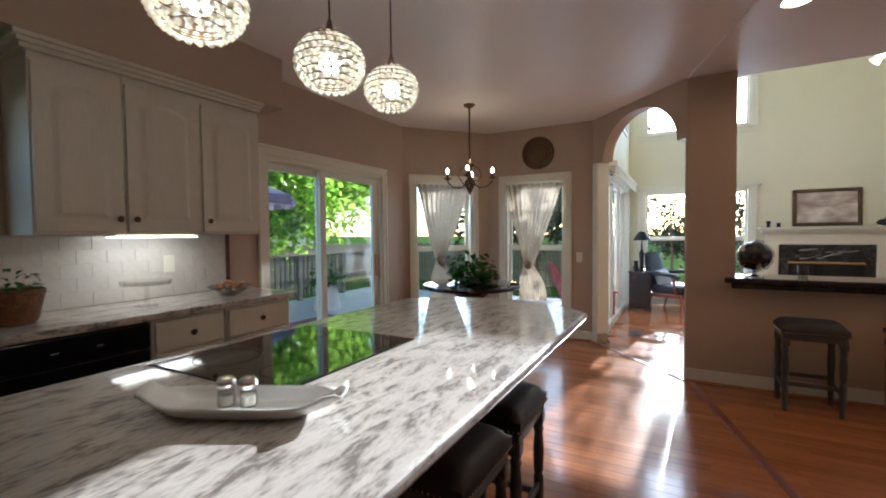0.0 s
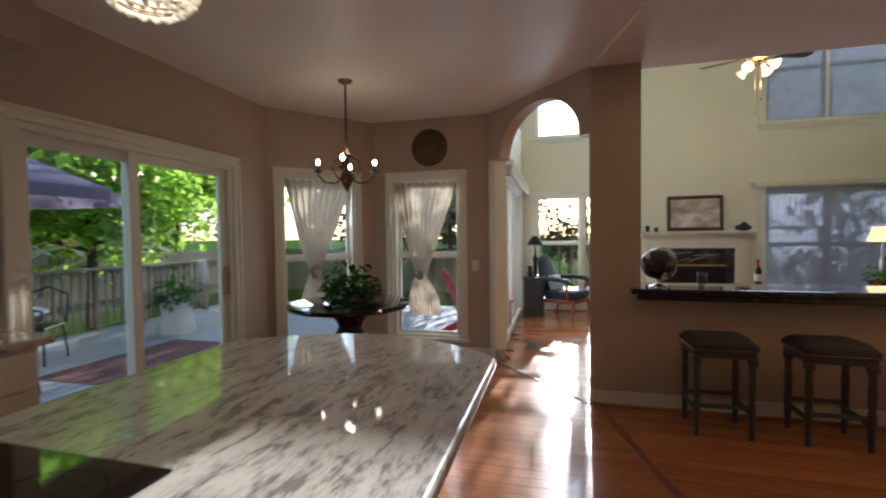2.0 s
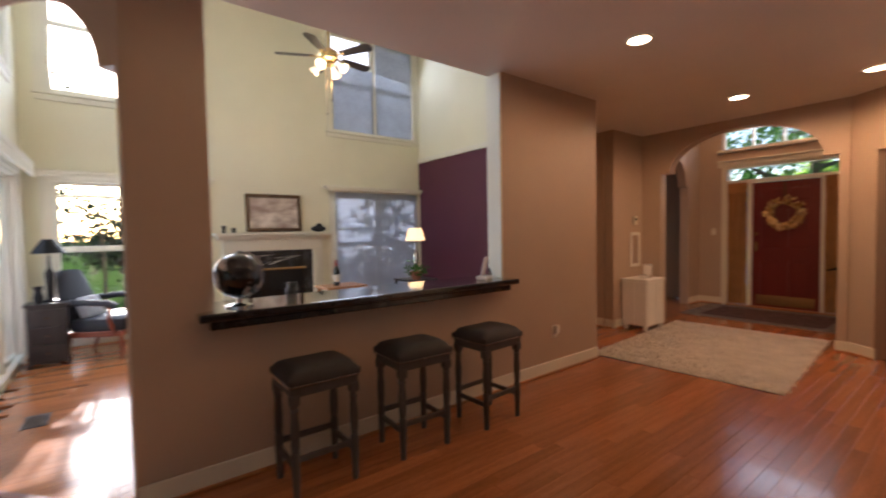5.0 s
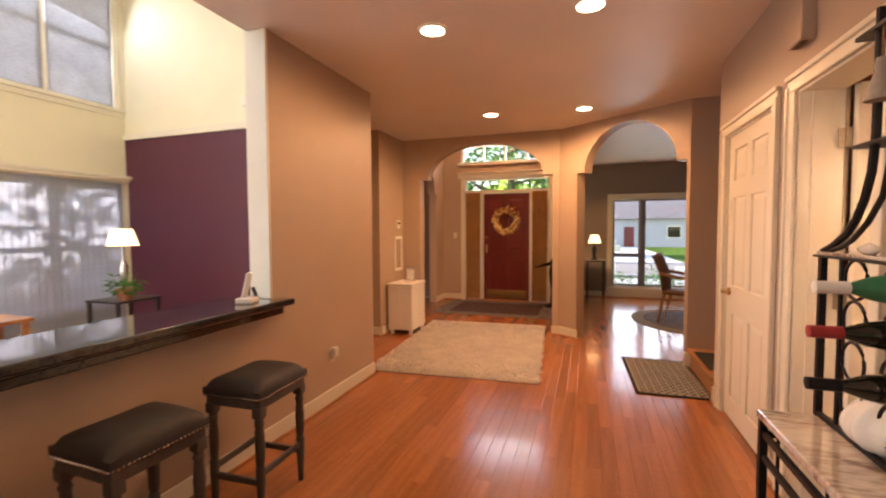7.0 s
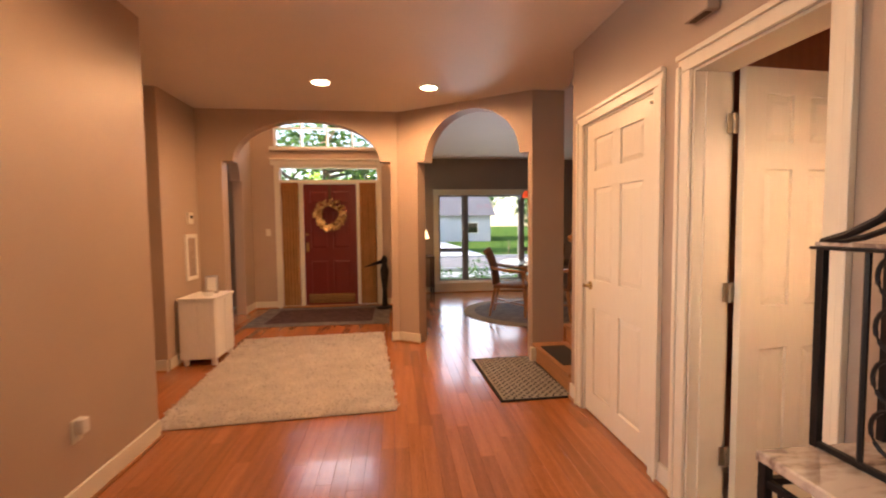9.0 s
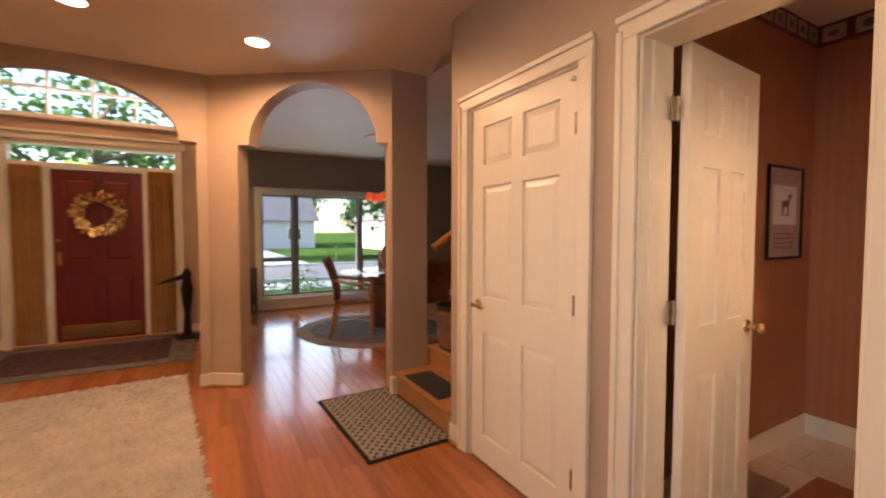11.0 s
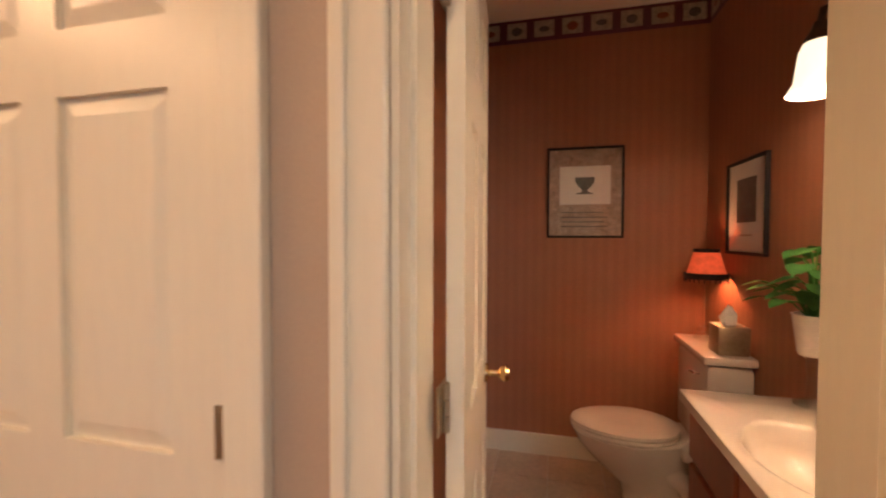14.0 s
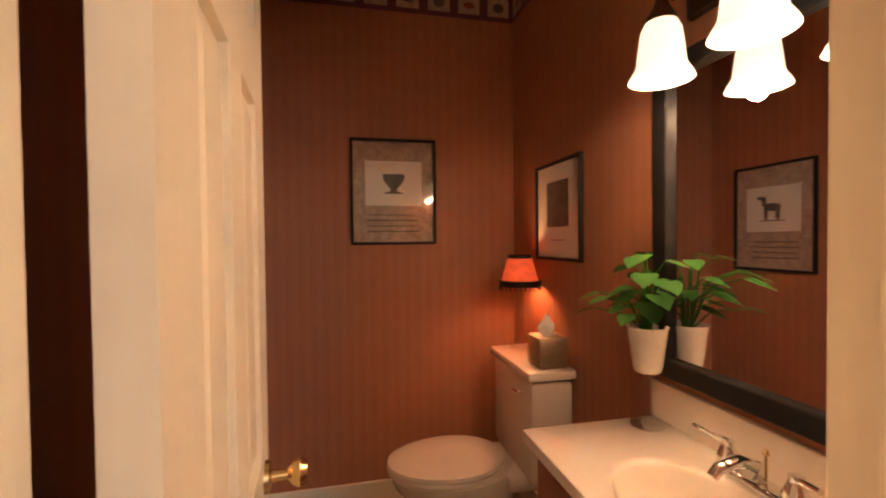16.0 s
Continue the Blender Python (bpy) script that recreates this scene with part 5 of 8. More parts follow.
def stool(m):
    th = thing("bar_stool", "backless bar stool, dark padded seat with nailhead trim, turned grey legs", "stool", m, "counter stools")
    w, d, h = 0.19, 0.165, 0.665
    sb = bmesh.new()
    N = 14
    g = []
    for i in range(N + 1):
        row = []
        for j in range(N + 1):
            u, v = i / N * 2 - 1, j / N * 2 - 1
            edge = (1 - abs(u) ** 5) * (1 - abs(v) ** 5)
            row.append(sb.verts.new((u * w, v * d, h - 0.058 + 0.046 * edge ** 0.45 + 0.008 * u * u + 0.008 * (1 - v * v) * edge)))
        g.append(row)
    for i in range(N):
        for j in range(N):
            sb.faces.new((g[i][j], g[i + 1][j], g[i + 1][j + 1], g[i][j + 1]))
    rim = [g[i][0] for i in range(N + 1)] + [g[N][j] for j in range(1, N + 1)] + [g[i][N] for i in range(N - 1, -1, -1)] + [g[0][j] for j in range(N - 1, 0, -1)]
    low = [sb.verts.new((v.co.x, v.co.y, h - 0.092)) for v in rim]
    for i in range(len(rim)):
        sb.faces.new((rim[i], rim[(i + 1) % len(rim)], low[(i + 1) % len(rim)], low[i]))
    sb.faces.new(low)
    seat = part("seat", sb, "leather", th, "dark brown padded seat", smooth=True)
    nb = bmesh.new()
    for side in range(4):
        n = 22 if side % 2 == 0 else 17
        for i in range(n):
            s = (i + 0.5) / n * 2 - 1
            x, y = (s * w, -d if side == 0 else d) if side % 2 == 0 else (-w if side == 1 else w, s * d)
            z = h - 0.084
            bmesh.ops.create_icosphere(nb, subdivisions=1, radius=0.006, matrix=Matrix.Translation((x * 1.006, y * 1.008, z)))
    tagged(part("nailhead_trim", nb, "chrome", seat), "silver nailheads", kind="stuff")
    fb = bmesh.new()
    box(fb, -w + 0.01, -d + 0.01, h - 0.140, w - 0.01, d - 0.01, h - 0.0915, 0.004)
    part("apron", fb, "greywood", th)
    for sx in (-1, 1):
        for sy in (-1, 1):
            lb = lathe(bmesh.new(), [(0.016, 0), (0.019, 0.10), (0.022, 0.17), (0.022, 0.24), (0.016, 0.25), (0.021, 0.27), (0.024, 0.36), (0.018, 0.44), (0.024, 0.455), (0.018, 0.47), (0.025, 0.485)], 12)
            box(lb, -0.024, -0.024, 0.485, 0.024, 0.024, h - 0.13, 0.003)
            lg = part("leg", lb, "greywood", th, smooth=True)
            lg.location = (sx * (w - 0.03), sy * (d - 0.03), 0)
    for y in (-1, 1):
        part("stretcher", bx(-w + 0.03, y * (d - 0.03) - 0.01, 0.19, w - 0.03, y * (d - 0.03) + 0.01, 0.22, 0.004), "greywood", th)
    for x in (-1, 1):
        part("stretcher", bx(x * (w - 0.03) - 0.01, -d + 0.03, 0.15, x * (w - 0.03) + 0.01, d - 0.03, 0.18, 0.004), "greywood", th)
    return th


st = stool(pose(1.315, 4.70, 0))
for x, y, r in ((1.945, 4.69, -2), (2.57, 4.67, 3), (-0.21, 2.33, 91), (-0.21, 1.86, 89)):
    copy_thing(st, pose(x, y, 0, 0, 0, r))

# ---- bar ----
bar = thing("bar_counter", "polished black granite bar counter in the pass-through", "bar counter", pose(1.95, 5.0, 0.89))
pw("slab", slab(bmesh.new(), [(0.80, 4.86), (3.12, 4.86), (3.12, 4.965), (3.03, 4.965), (3.03, 5.33), (0.89, 5.33), (0.89, 4.965), (0.80, 4.965)], 0.891, 0.935, 0.012), "blackstone", bar)
pw("apron", bx(0.85, 4.885, 0.845, 3.05, 4.978, 0.8905, 0.008), "blackstone", bar)
pw("apron", bx(0.89, 5.132, 0.845, 3.03, 5.30, 0.8905, 0.008), "blackstone", bar)
gl = thing("globe", "black and silver desk globe on a steel base", "globe", pose(1.02, 5.03, 0.935))
part("base", lathe(bmesh.new(), [(0.07, 0), (0.07, 0.01), (0.05, 0.018), (0.02, 0.025), (0.012, 0.05)], 24), "chrome", gl, smooth=True)
sb = bmesh.new()
bmesh.ops.create_uvsphere(sb, u_segments=36, v_segments=24, radius=0.125, matrix=Matrix.Translation((0, 0, 0.175)))
M["globe"] = material("globe_print", (0.012, 0.012, 0.014), 0.2, var=0.1, scale=5, grain=8, bump=0, coat=0.5, tone=(0.55, 0.5, 0.47))
for n in M["globe"].node_tree.nodes:
    if n.type == "VALTORGB":
        n.color_ramp.elements[0].position, n.color_ramp.elements[1].position = 0.505, 0.53
part("ball", sb, "globe", gl, smooth=True)
part("meridian", tube(bmesh.new(), [(0.135 * math.cos(a / 16 * math.pi * 2), 0, 0.175 + 0.135 * math.sin(a / 16 * math.pi * 2)) for a in range(-4, 5)], 0.004), "chrome", gl)
ph = thing("cordless_phone", "silver cordless telephone standing in its cradle", "telephone", pose(2.88, 5.02, 0.935, 0, 0, 20))
part("cradle", bx(-0.06, -0.05, 0, 0.06, 0.05, 0.035, 0.01), "pot", ph)
part("handset", bx(-0.045, -0.0, 0.0, 0.0, 0.025, 0.17, 0.008, m=pose(0, 0, 0.02, 14, 0, 0)), "paperwhite", ph)
part("display", bx(0.012, -0.052, 0.01, 0.055, -0.045, 0.07, 0.003, m=pose(0, 0, 0.01, -20, 0, 0)), "black", ph)

# ---- living room ----
fp = thing("fireplace", "cream mantelpiece round a black veined marble fireplace", "fireplace", pose(2.45, FY, 0), kind="structure")
mb = bmesh.new()
for w, d, za, zb in ((0.80, 0.20, 1.335, 1.375), (0.77, 0.16, 1.30, 1.335), (0.75, 0.12, 1.27, 1.30)):
    box(mb, -w - 0.05, -d, za, w + 0.05, -0.001, zb, 0.006)
part("mantel_shelf", mb, "white", fp)
part("frieze", bx(-0.74, -0.09, 1.10, 0.74, -0.001, 1.27, 0.004), "white", fp)
for s in (-1, 1):
    part("pilaster", bx(s * 0.74, -0.09, 0, s * 0.58, -0.001, 1.10, 0.006), "white", fp)
    part("pilaster_panel", bx(s * 0.70, -0.10, 0.2, s * 0.62, -0.09, 1.05, 0.006), "white", fp)
part("surround", bx(-0.58, -0.05, 0, 0.58, -0.001, 1.10, 0.003), "firestone", fp, "black marble with white veins")
part("firebox_glass", bx(-0.45, -0.062, 0.15, 0.45, -0.051, 0.80, 0.004), "blackgloss", fp)
part("brass_bar", bx(-0.46, -0.075, 0.80, 0.46, -0.055, 0.83, 0.005), "brass", fp)
vb = bmesh.new()
rv = random.Random(4)
for k in range(7):
    x, z = rv.uniform(-0.5, 0.3), rv.uniform(0.86, 1.0)
    tube(vb, [(x + 0.06 * i, -0.0505, min(1.08, z + 0.012 * i + rv.uniform(-0.01, 0.02))) for i in range(5)], 0.0035, 5, taper=0.001)
part("marble_vein", vb, "paperwhite", fp)
part("hearth", bx(-0.8, -0.5, 0.0, 0.8, -0.001, 0.03, 0.005), "firestone", fp)
pic = thing("landscape_painting", "framed pale landscape painting above the mantel", "painting", pose(2.452, FY - 0.02, 1.672, -4, 0, 0))
M["landscape"] = material("landscape_paint", (0.40, 0.24, 0.18), 0.6, var=0.4, scale=1.6, grain=4, bump=0.0, tone=(0.86, 0.78, 0.70), stretch=(1.2, 1, 2.4))
part("canvas", bx(-0.36, -0.02, -0.24, 0.36, -0.005, 0.24), "landscape", pic)
for a in ((-0.41, -0.285, 0.41, -0.235), (-0.41, 0.235, 0.41, 0.285), (-0.41, -0.235, -0.36, 0.235), (0.36, -0.235, 0.41, 0.235)):
    part("frame", bx(a[0], -0.045, a[1], a[2], 0, a[3], 0.01), "bronze", pic)
for x, h in ((1.73, 0.10), (1.86, 0.07)):
    o = thing("candle_holder", "small dark candle holder on the mantel", "ornament", pose(x, 9.2, 1.375), "mantel ornaments")
    part("body", lathe(bmesh.new(), [(0.03, 0), (0.035, 0.01), (0.02, 0.03), (0.03, h * 0.7), (0.032, h)], 16), "iron", o, smooth=True)
orn = thing("stone_ornament", "grey-green carved animal ornament on the mantel", "ornament", pose(3.12, 9.19, 1.375))
ob_ = bmesh.new()
bmesh.ops.create_icosphere(ob_, subdivisions=3, radius=1, matrix=Matrix.Translation((0, 0, 0.05)) @ Matrix.Diagonal((0.12, 0.05, 0.05, 1)))
bmesh.ops.create_icosphere(ob_, subdivisions=2, radius=1, matrix=Matrix.Translation((0.02, 0, 0.10)) @ Matrix.Diagonal((0.05, 0.04, 0.04, 1)))
for v in ob_.verts:
    v.co += 0.012 * noise.noise_vector(v.co * 18)
part("body", ob_, "slate", orn, smooth=True)

fan = thing("ceiling_fan", "ceiling fan with dark blades and lit glass shades", "ceiling fan", pose(2.56, 7.3, HIGH))
FZ = -1.92
part("downrod", tube(bmesh.new(), [(0, 0, -0.01), (0, 0, FZ + 0.12)], 0.014), "brass", fan)
part("canopy", lathe(bmesh.new(), [(0.07, -0.001), (0.065, -0.04), (0.02, -0.07)], 20), "brass", fan, smooth=True)
part("motor", lathe(bmesh.new(), [(0.03, FZ + 0.13), (0.10, FZ + 0.10), (0.12, FZ + 0.05), (0.11, FZ), (0.06, FZ - 0.03), (0.07, FZ - 0.06)], 28), "brass", fan, smooth=True)
for k in range(5):
    a = radians(10 + 72 * k)
    bl = part("blade", prism(bmesh.new(), [(0.17, -0.05), (0.55, -0.07), (0.59, -0.04), (0.60, 0.0), (0.59, 0.04), (0.55, 0.07), (0.17, 0.05)], 0.008, Matrix.Rotation(math.pi / 2, 4, "X")), "darkwood", fan, "dark wooden blade")
    bl.matrix_basis = Matrix.Translation((0, 0, FZ + 0.035)) @ Matrix.Rotation(a, 4, "Z") @ Matrix.Rotation(radians(-12), 4, "X")
    part("bracket", bx(0.09, -0.018, 0, 0.22, 0.018, 0.006, 0.002, m=Matrix.Translation((0, 0, FZ + 0.03)) @ Matrix.Rotation(a, 4, "Z")), "brass", fan)
for k in range(4):
    a = radians(40 + 90 * k)
    m4 = Matrix.Translation((0.11 * math.cos(a), 0.11 * math.sin(a), FZ - 0.06)) @ Matrix.Rotation(a, 4, "Z") @ Matrix.Rotation(radians(-55), 4, "Y")
    part("light_shade", lathe(bmesh.new(), [(0.02, 0.0), (0.03, -0.03), (0.045, -0.08), (0.06, -0.11)], 18, m4, cap=False), "bellglow", fan, "frosted tulip shade", smooth=True)
    gb = bmesh.new()
    bmesh.ops.create_uvsphere(gb, u_segments=10, v_segments=8, radius=0.025, matrix=m4 @ Matrix.Translation((0, 0, -0.06)))
    part("bulb", gb, "bulb", fan, smooth=True)
for dx, l in ((0.03, 0.45), (-0.03, 0.62)):
    part("pull_chain", tube(bmesh.new(), [(dx, 0, FZ - 0.06), (dx, 0, FZ - l)], 0.0025, 5), "brass", fan)
    part("chain_pull", lathe(bmesh.new(), [(0.004, FZ - l - 0.03), (0.009, FZ - l - 0.015), (0.003, FZ - l)], 8, Matrix.Translation((dx, 0, 0))), "bronze", fan)
lamp("fan_glow", "POINT", Matrix.Translation((2.56, 7.3, HIGH + FZ - 0.28)), 7, (1.0, 0.72, 0.42), 0.12)


def side_table(m, w, d, h, label, drawers=0, mat="darkwood"):
    th = thing("side_table", label, "table", m)
    part("top", bx(-w / 2, -d / 2, h - 0.025, w / 2, d / 2, h, 0.005), mat, th)
    if drawers:
        part("body", bx(-w / 2 + 0.02, -d / 2 + 0.02, 0.04, w / 2 - 0.02, d / 2 - 0.02, h - 0.026, 0.004), mat, th)
        for k in range(drawers):
            z = 0.06 + k * (h - 0.11) / drawers
            dr = part("drawer", bx(-w / 2 + 0.035, -d / 2 + 0.005, z, w / 2 - 0.035, -d / 2 + 0.02, z + (h - 0.14) / drawers, 0.004), mat, th)
            part("knob", lathe(bmesh.new(), [(0.006, 0), (0.014, 0.012), (0.008, 0.02)], 10, Matrix.Translation((0, -d / 2 + 0.005, z + (h - 0.14) / drawers / 2)) @ Matrix.Rotation(math.pi / 2, 4, "X")), "bronze", dr)
    for sx in (-1, 1):
        for sy in (-1, 1):
            part("leg", bx(sx * (w / 2 - 0.045), sy * (d / 2 - 0.045), 0, sx * (w / 2 - 0.01), sy * (d / 2 - 0.01), h - 0.025 if not drawers else 0.05, 0.003), mat, th)
    return th


def table_lamp(m, h, r0, r1, sh, base, shade, label, glow=0.0):
    th = thing("table_lamp", label, "lamp", m)
    part("base", lathe(bmesh.new(), [(0.07, 0), (0.07, 0.015), (0.03, 0.03), (0.035, h * 0.3), (0.045, h * 0.45), (0.015, h * 0.55), (0.01, h * 0.75)], 20), base, th, smooth=True)
    part("stem", tube(bmesh.new(), [(0, 0, h * 0.7), (0, 0, h - 0.01)], 0.005), "brass", th)
    part("shade", lathe(bmesh.new(), [(r1, h - sh), (r0, h), (r0 - 0.004, h), (r1 - 0.004, h - sh)], 28, cap=False), shade, th, smooth=True)
    return th


side_table(pose(-0.10, 8.62, 0, 0, 0, 0), 0.36, 0.36, 0.66, "dark wooden side table with drawers", 3)
table_lamp(pose(-0.08, 8.65, 0.66), 0.67, 0.05, 0.145, 0.15, "iron", "black", "tall table lamp with black shade, unlit")
vs = thing("vase", "small dark flared vase on the side table", "vase", pose(-0.16, 8.50, 0.66))
part("body", lathe(bmesh.new(), [(0.03, 0), (0.05, 0.06), (0.03, 0.13), (0.045, 0.18), (0.04, 0.18), (0.02, 0.13)], 18), "iron", vs, smooth=True)


def armchair(m, label):
    th = thing("armchair", label, "armchair", m)
    part("seat_cushion", bx(-0.29, -0.30, 0.30, 0.29, 0.24, 0.45, 0.05), "navy", th, smooth=True)
    part("seat_frame", bx(-0.30, -0.29, 0.25, 0.30, 0.28, 0.31, 0.01), "cherry", th)
    bb = bmesh.new()
    N = 12
    for side in (0, 1):
        rows = []
        for j in range(N + 1):
            t = j / N
            row = []
            for i in range(N + 1):
                u = i / N * 2 - 1
                wz = 0.30 - 0.06 * t ** 3
                x = u * wz * (1 - 0.25 * max(0, t - 0.8) * 5 * abs(u) ** 3 * 0.4)
                z = 0.36 + t * (0.62 - 0.10 * abs(u) ** 4)
                y = 0.24 + 0.12 * t + (0.06 if side else -0.02 * (1 - u * u)) * (1 - abs(u) ** 6)
                row.append(bb.verts.new((x, y, z)))
            rows.append(row)
        for a, b in zip(rows, rows[1:]):
            for i in range(N):
                bb.faces.new((a[i], a[i + 1], b[i + 1], b[i]))
    bmesh.ops.remove_doubles(bb, verts=bb.verts, dist=0.004)
    part("backrest", bb, "navy", th, smooth=True)
    for s in (-1, 1):
        part("armrest", tube(bmesh.new(), [(s * 0.31, 0.28, 0.62), (s * 0.34, 0.05, 0.64), (s * 0.34, -0.20, 0.62), (s * 0.33, -0.26, 0.58)], 0.035, 10), "navy", th, smooth=True)
        part("arm_post", tube(bmesh.new(), [(s * 0.31, -0.22, 0.28), (s * 0.34, -0.19, 0.44), (s * 0.34, -0.20, 0.60)], 0.02, 8), "cherry", th, smooth=True)
        part("leg", tube(bmesh.new(), [(s * 0.27, -0.26, 0.26), (s * 0.29, -0.28, 0.15), (s * 0.27, -0.26, 0.0)], 0.026, 8, taper=0.015), "cherry", th, smooth=True)
        part("leg", tube(bmesh.new(), [(s * 0.26, 0.24, 0.26), (s * 0.26, 0.27, 0.12), (s * 0.27, 0.32, 0.0)], 0.024, 8, taper=0.015), "cherry", th, smooth=True)
    return th


armchair(pose(0.40, 8.72, 0, 0, 0, 62), "dark upholstered armchair with carved wooden frame")
ot = thing("ottoman", "dark upholstered footstool beside the armchair", "footstool", pose(1.10, 8.45, 0, 0, 0, 62))
part("cushion", bx(-0.25, -0.2, 0.28, 0.25, 0.2, 0.43, 0.05), "navy", ot, smooth=True)
for sx in (-1, 1):
    for sy in (-1, 1):
        part("leg", tube(bmesh.new(), [(sx * 0.19, sy * 0.14, 0.29), (sx * 0.22, sy * 0.17, 0.15), (sx * 0.20, sy * 0.15, 0)], 0.022, 8, taper=0.014), "cherry", ot, smooth=True)
cu = thing("cushion", "pale grey cushion on the armchair", "cushion", pose(0.30, 8.74, 0.46, -20, 0, 62))
part("cover", bx(-0.17, -0.02, -0.02, 0.17, 0.09, 0.24, 0.05), "sheer", cu, smooth=True)

vent = thing("floor_vent", "dark metal floor vent grille", "vent", pose(-0.02, 6.72, 0.0))
part("frame", bx(-0.07, -0.14, 0.0, 0.07, 0.14, 0.004, 0.001), "iron", vent)
for k in range(7):
    part("slat", bx(-0.055, -0.12 + 0.035 * k, 0.004, 0.055, -0.105 + 0.035 * k, 0.007, 0.001), "bronze", vent)
# lamp, plant and table by the maroon wall
side_table(pose(4.2, 8.0, 0), 0.5, 0.5, 0.62, "dark wooden side table by the maroon wall", 0, "darkwood")
tl = table_lamp(pose(4.24, 8.05, 0.62), 0.78, 0.10, 0.155, 0.19, "chrome", "shadeglow", "tall table lamp with lit cream shade")
lamp("table_lamp_glow", "POINT", Matrix.Translation((4.24, 8.05, 1.30)), 3, (1.0, 0.70, 0.38), 0.08)
pp = thing("potted_plant", "small leafy plant in a clay pot on the side table", "plant", pose(4.10, 7.84, 0.62))
part("pot", lathe(bmesh.new(), [(0.06, 0), (0.085, 0.11), (0.09, 0.13), (0.075, 0.12)], 20), "terracotta", pp, smooth=True)
part("foliage", leafy(bmesh.new(), 160, 0.17, 0.16, 0.07, 0.14, 0.4, seed=21), "leaf", pp)
ctab = thing("console_table", "long pale wooden table behind the bar", "table", pose(2.6, 7.2, 0))
part("top", bx(-0.25, -0.2, 0.70, 0.25, 0.2, 0.73, 0.005), "oak", ctab)
for sx in (-1, 1):
    for sy in (-1, 1):
        part("leg", bx(sx * 0.23, sy * 0.18, 0, sx * 0.19, sy * 0.14, 0.70, 0.003), "oak", ctab)
bt = thing("wine_bottle", "dark wine bottle with red and white label", "bottle", pose(2.52, 7.15, 0.73))
part("glass", lathe(bmesh.new(), [(0.036, 0), (0.037, 0.17), (0.030, 0.20), (0.014, 0.23), (0.014, 0.29), (0.016, 0.30)], 20), "winered", bt, smooth=True)
part("label", lathe(bmesh.new(), [(0.0375, 0.05), (0.0375, 0.13)], 20, cap=False), "paperwhite", bt)
part("capsule", lathe(bmesh.new(), [(0.0155, 0.23), (0.0155, 0.30)], 14, cap=False), "label_red", bt)
gs = thing("candle_jar", "small glass jar on the bar top", "jar", pose(1.38, 5.24, 0.935))
part("jar", lathe(bmesh.new(), [(0.035, 0), (0.038, 0.09), (0.035, 0.09), (0.032, 0.005)], 20), "clear", gs, smooth=True)

# ---- hall ----


def downlight(x, y, z):
    th = thing("recessed_light", "white-rimmed recessed ceiling downlight, lit", "downlight", pose(x, y, z), "hall downlights")
    part("rim", lathe(bmesh.new(), [(0.095, -0.001), (0.094, -0.008), (0.075, -0.010), (0.074, -0.002)], 28, cap=False), "white", th, smooth=True)
    part("lens", lathe(bmesh.new(), [(0.074, -0.004), (0.05, -0.0075)], 28), "downlight", th)
    return th


for x, y, watt in ((3.42, 4.0, 15), (3.42, 3.05, 6), (5.53, 4.08, 40), (5.6, 3.10, 40), (1.05, 3.83, 6)):
    downlight(x, y, HALL)
    lp = lamp("downlight_glow", "SPOT", look((x, y, HALL - 0.02), (x, y, 0)), watt, WARM, 0.06)
    lp.data.spot_size, lp.data.spot_blend = radians(176), 0.45
door_chime = thing("door_chime", "beige door chime box high on the wall", "door chime", along((4.68, DOOR_Y), (2.16, DOOR_Y)) @ pose(1.40, 0, 2.235))
part("cover", bx(-0.075, -0.06, 0, 0.075, -0.001, 0.18, 0.006), "tan", door_chime)
part("grille", bx(-0.05, -0.052, -0.004, 0.05, -0.02, 0.0, 0.001), "bronze", door_chime)


def shag(name, x0, y0, x1, y1, label, mat="shag", n=9000, h=0.022, seed=2, turn=0):
    th = thing(name, label, "rug", pose((x0 + x1) / 2, (y0 + y1) / 2, 0.0, 0, 0, turn))
    w, d = (x1 - x0) / 2, (y1 - y0) / 2
    part("backing", bx(-w, -d, 0.001, w, d, 0.012, 0.004), mat, th)
    r = random.Random(seed)
    vv, ff = [], []
    for _ in range(n):
        x, y = r.uniform(-w, w) * 1.004, r.uniform(-d, d) * 1.004
        a, s = r.uniform(0, 6.28), r.uniform(0.008, 0.016)
        lx, ly = r.gauss(0, 0.014), r.gauss(0, 0.014)
        c, sn = math.cos(a) * s, math.sin(a) * s
        b0 = len(vv)
        vv += [(x - c, y - sn, 0.010), (x + c, y + sn, 0.010), (x + c * 0.6 + lx, y + sn * 0.6 + ly, h * r.uniform(0.6, 1.2)), (x - c * 0.6 + lx, y - sn * 0.6 + ly, h * r.uniform(0.6, 1.2))]
        ff.append((b0, b0 + 1, b0 + 2, b0 + 3))
    me = bpy.data.meshes.new("pile")
    me.from_pydata(vv, [], ff)
    me.materials.append(M[mat])
    o = new("wool", me)
    o.parent = th
    tagged(o, "shaggy beige wool pile", kind="stuff")
    return th


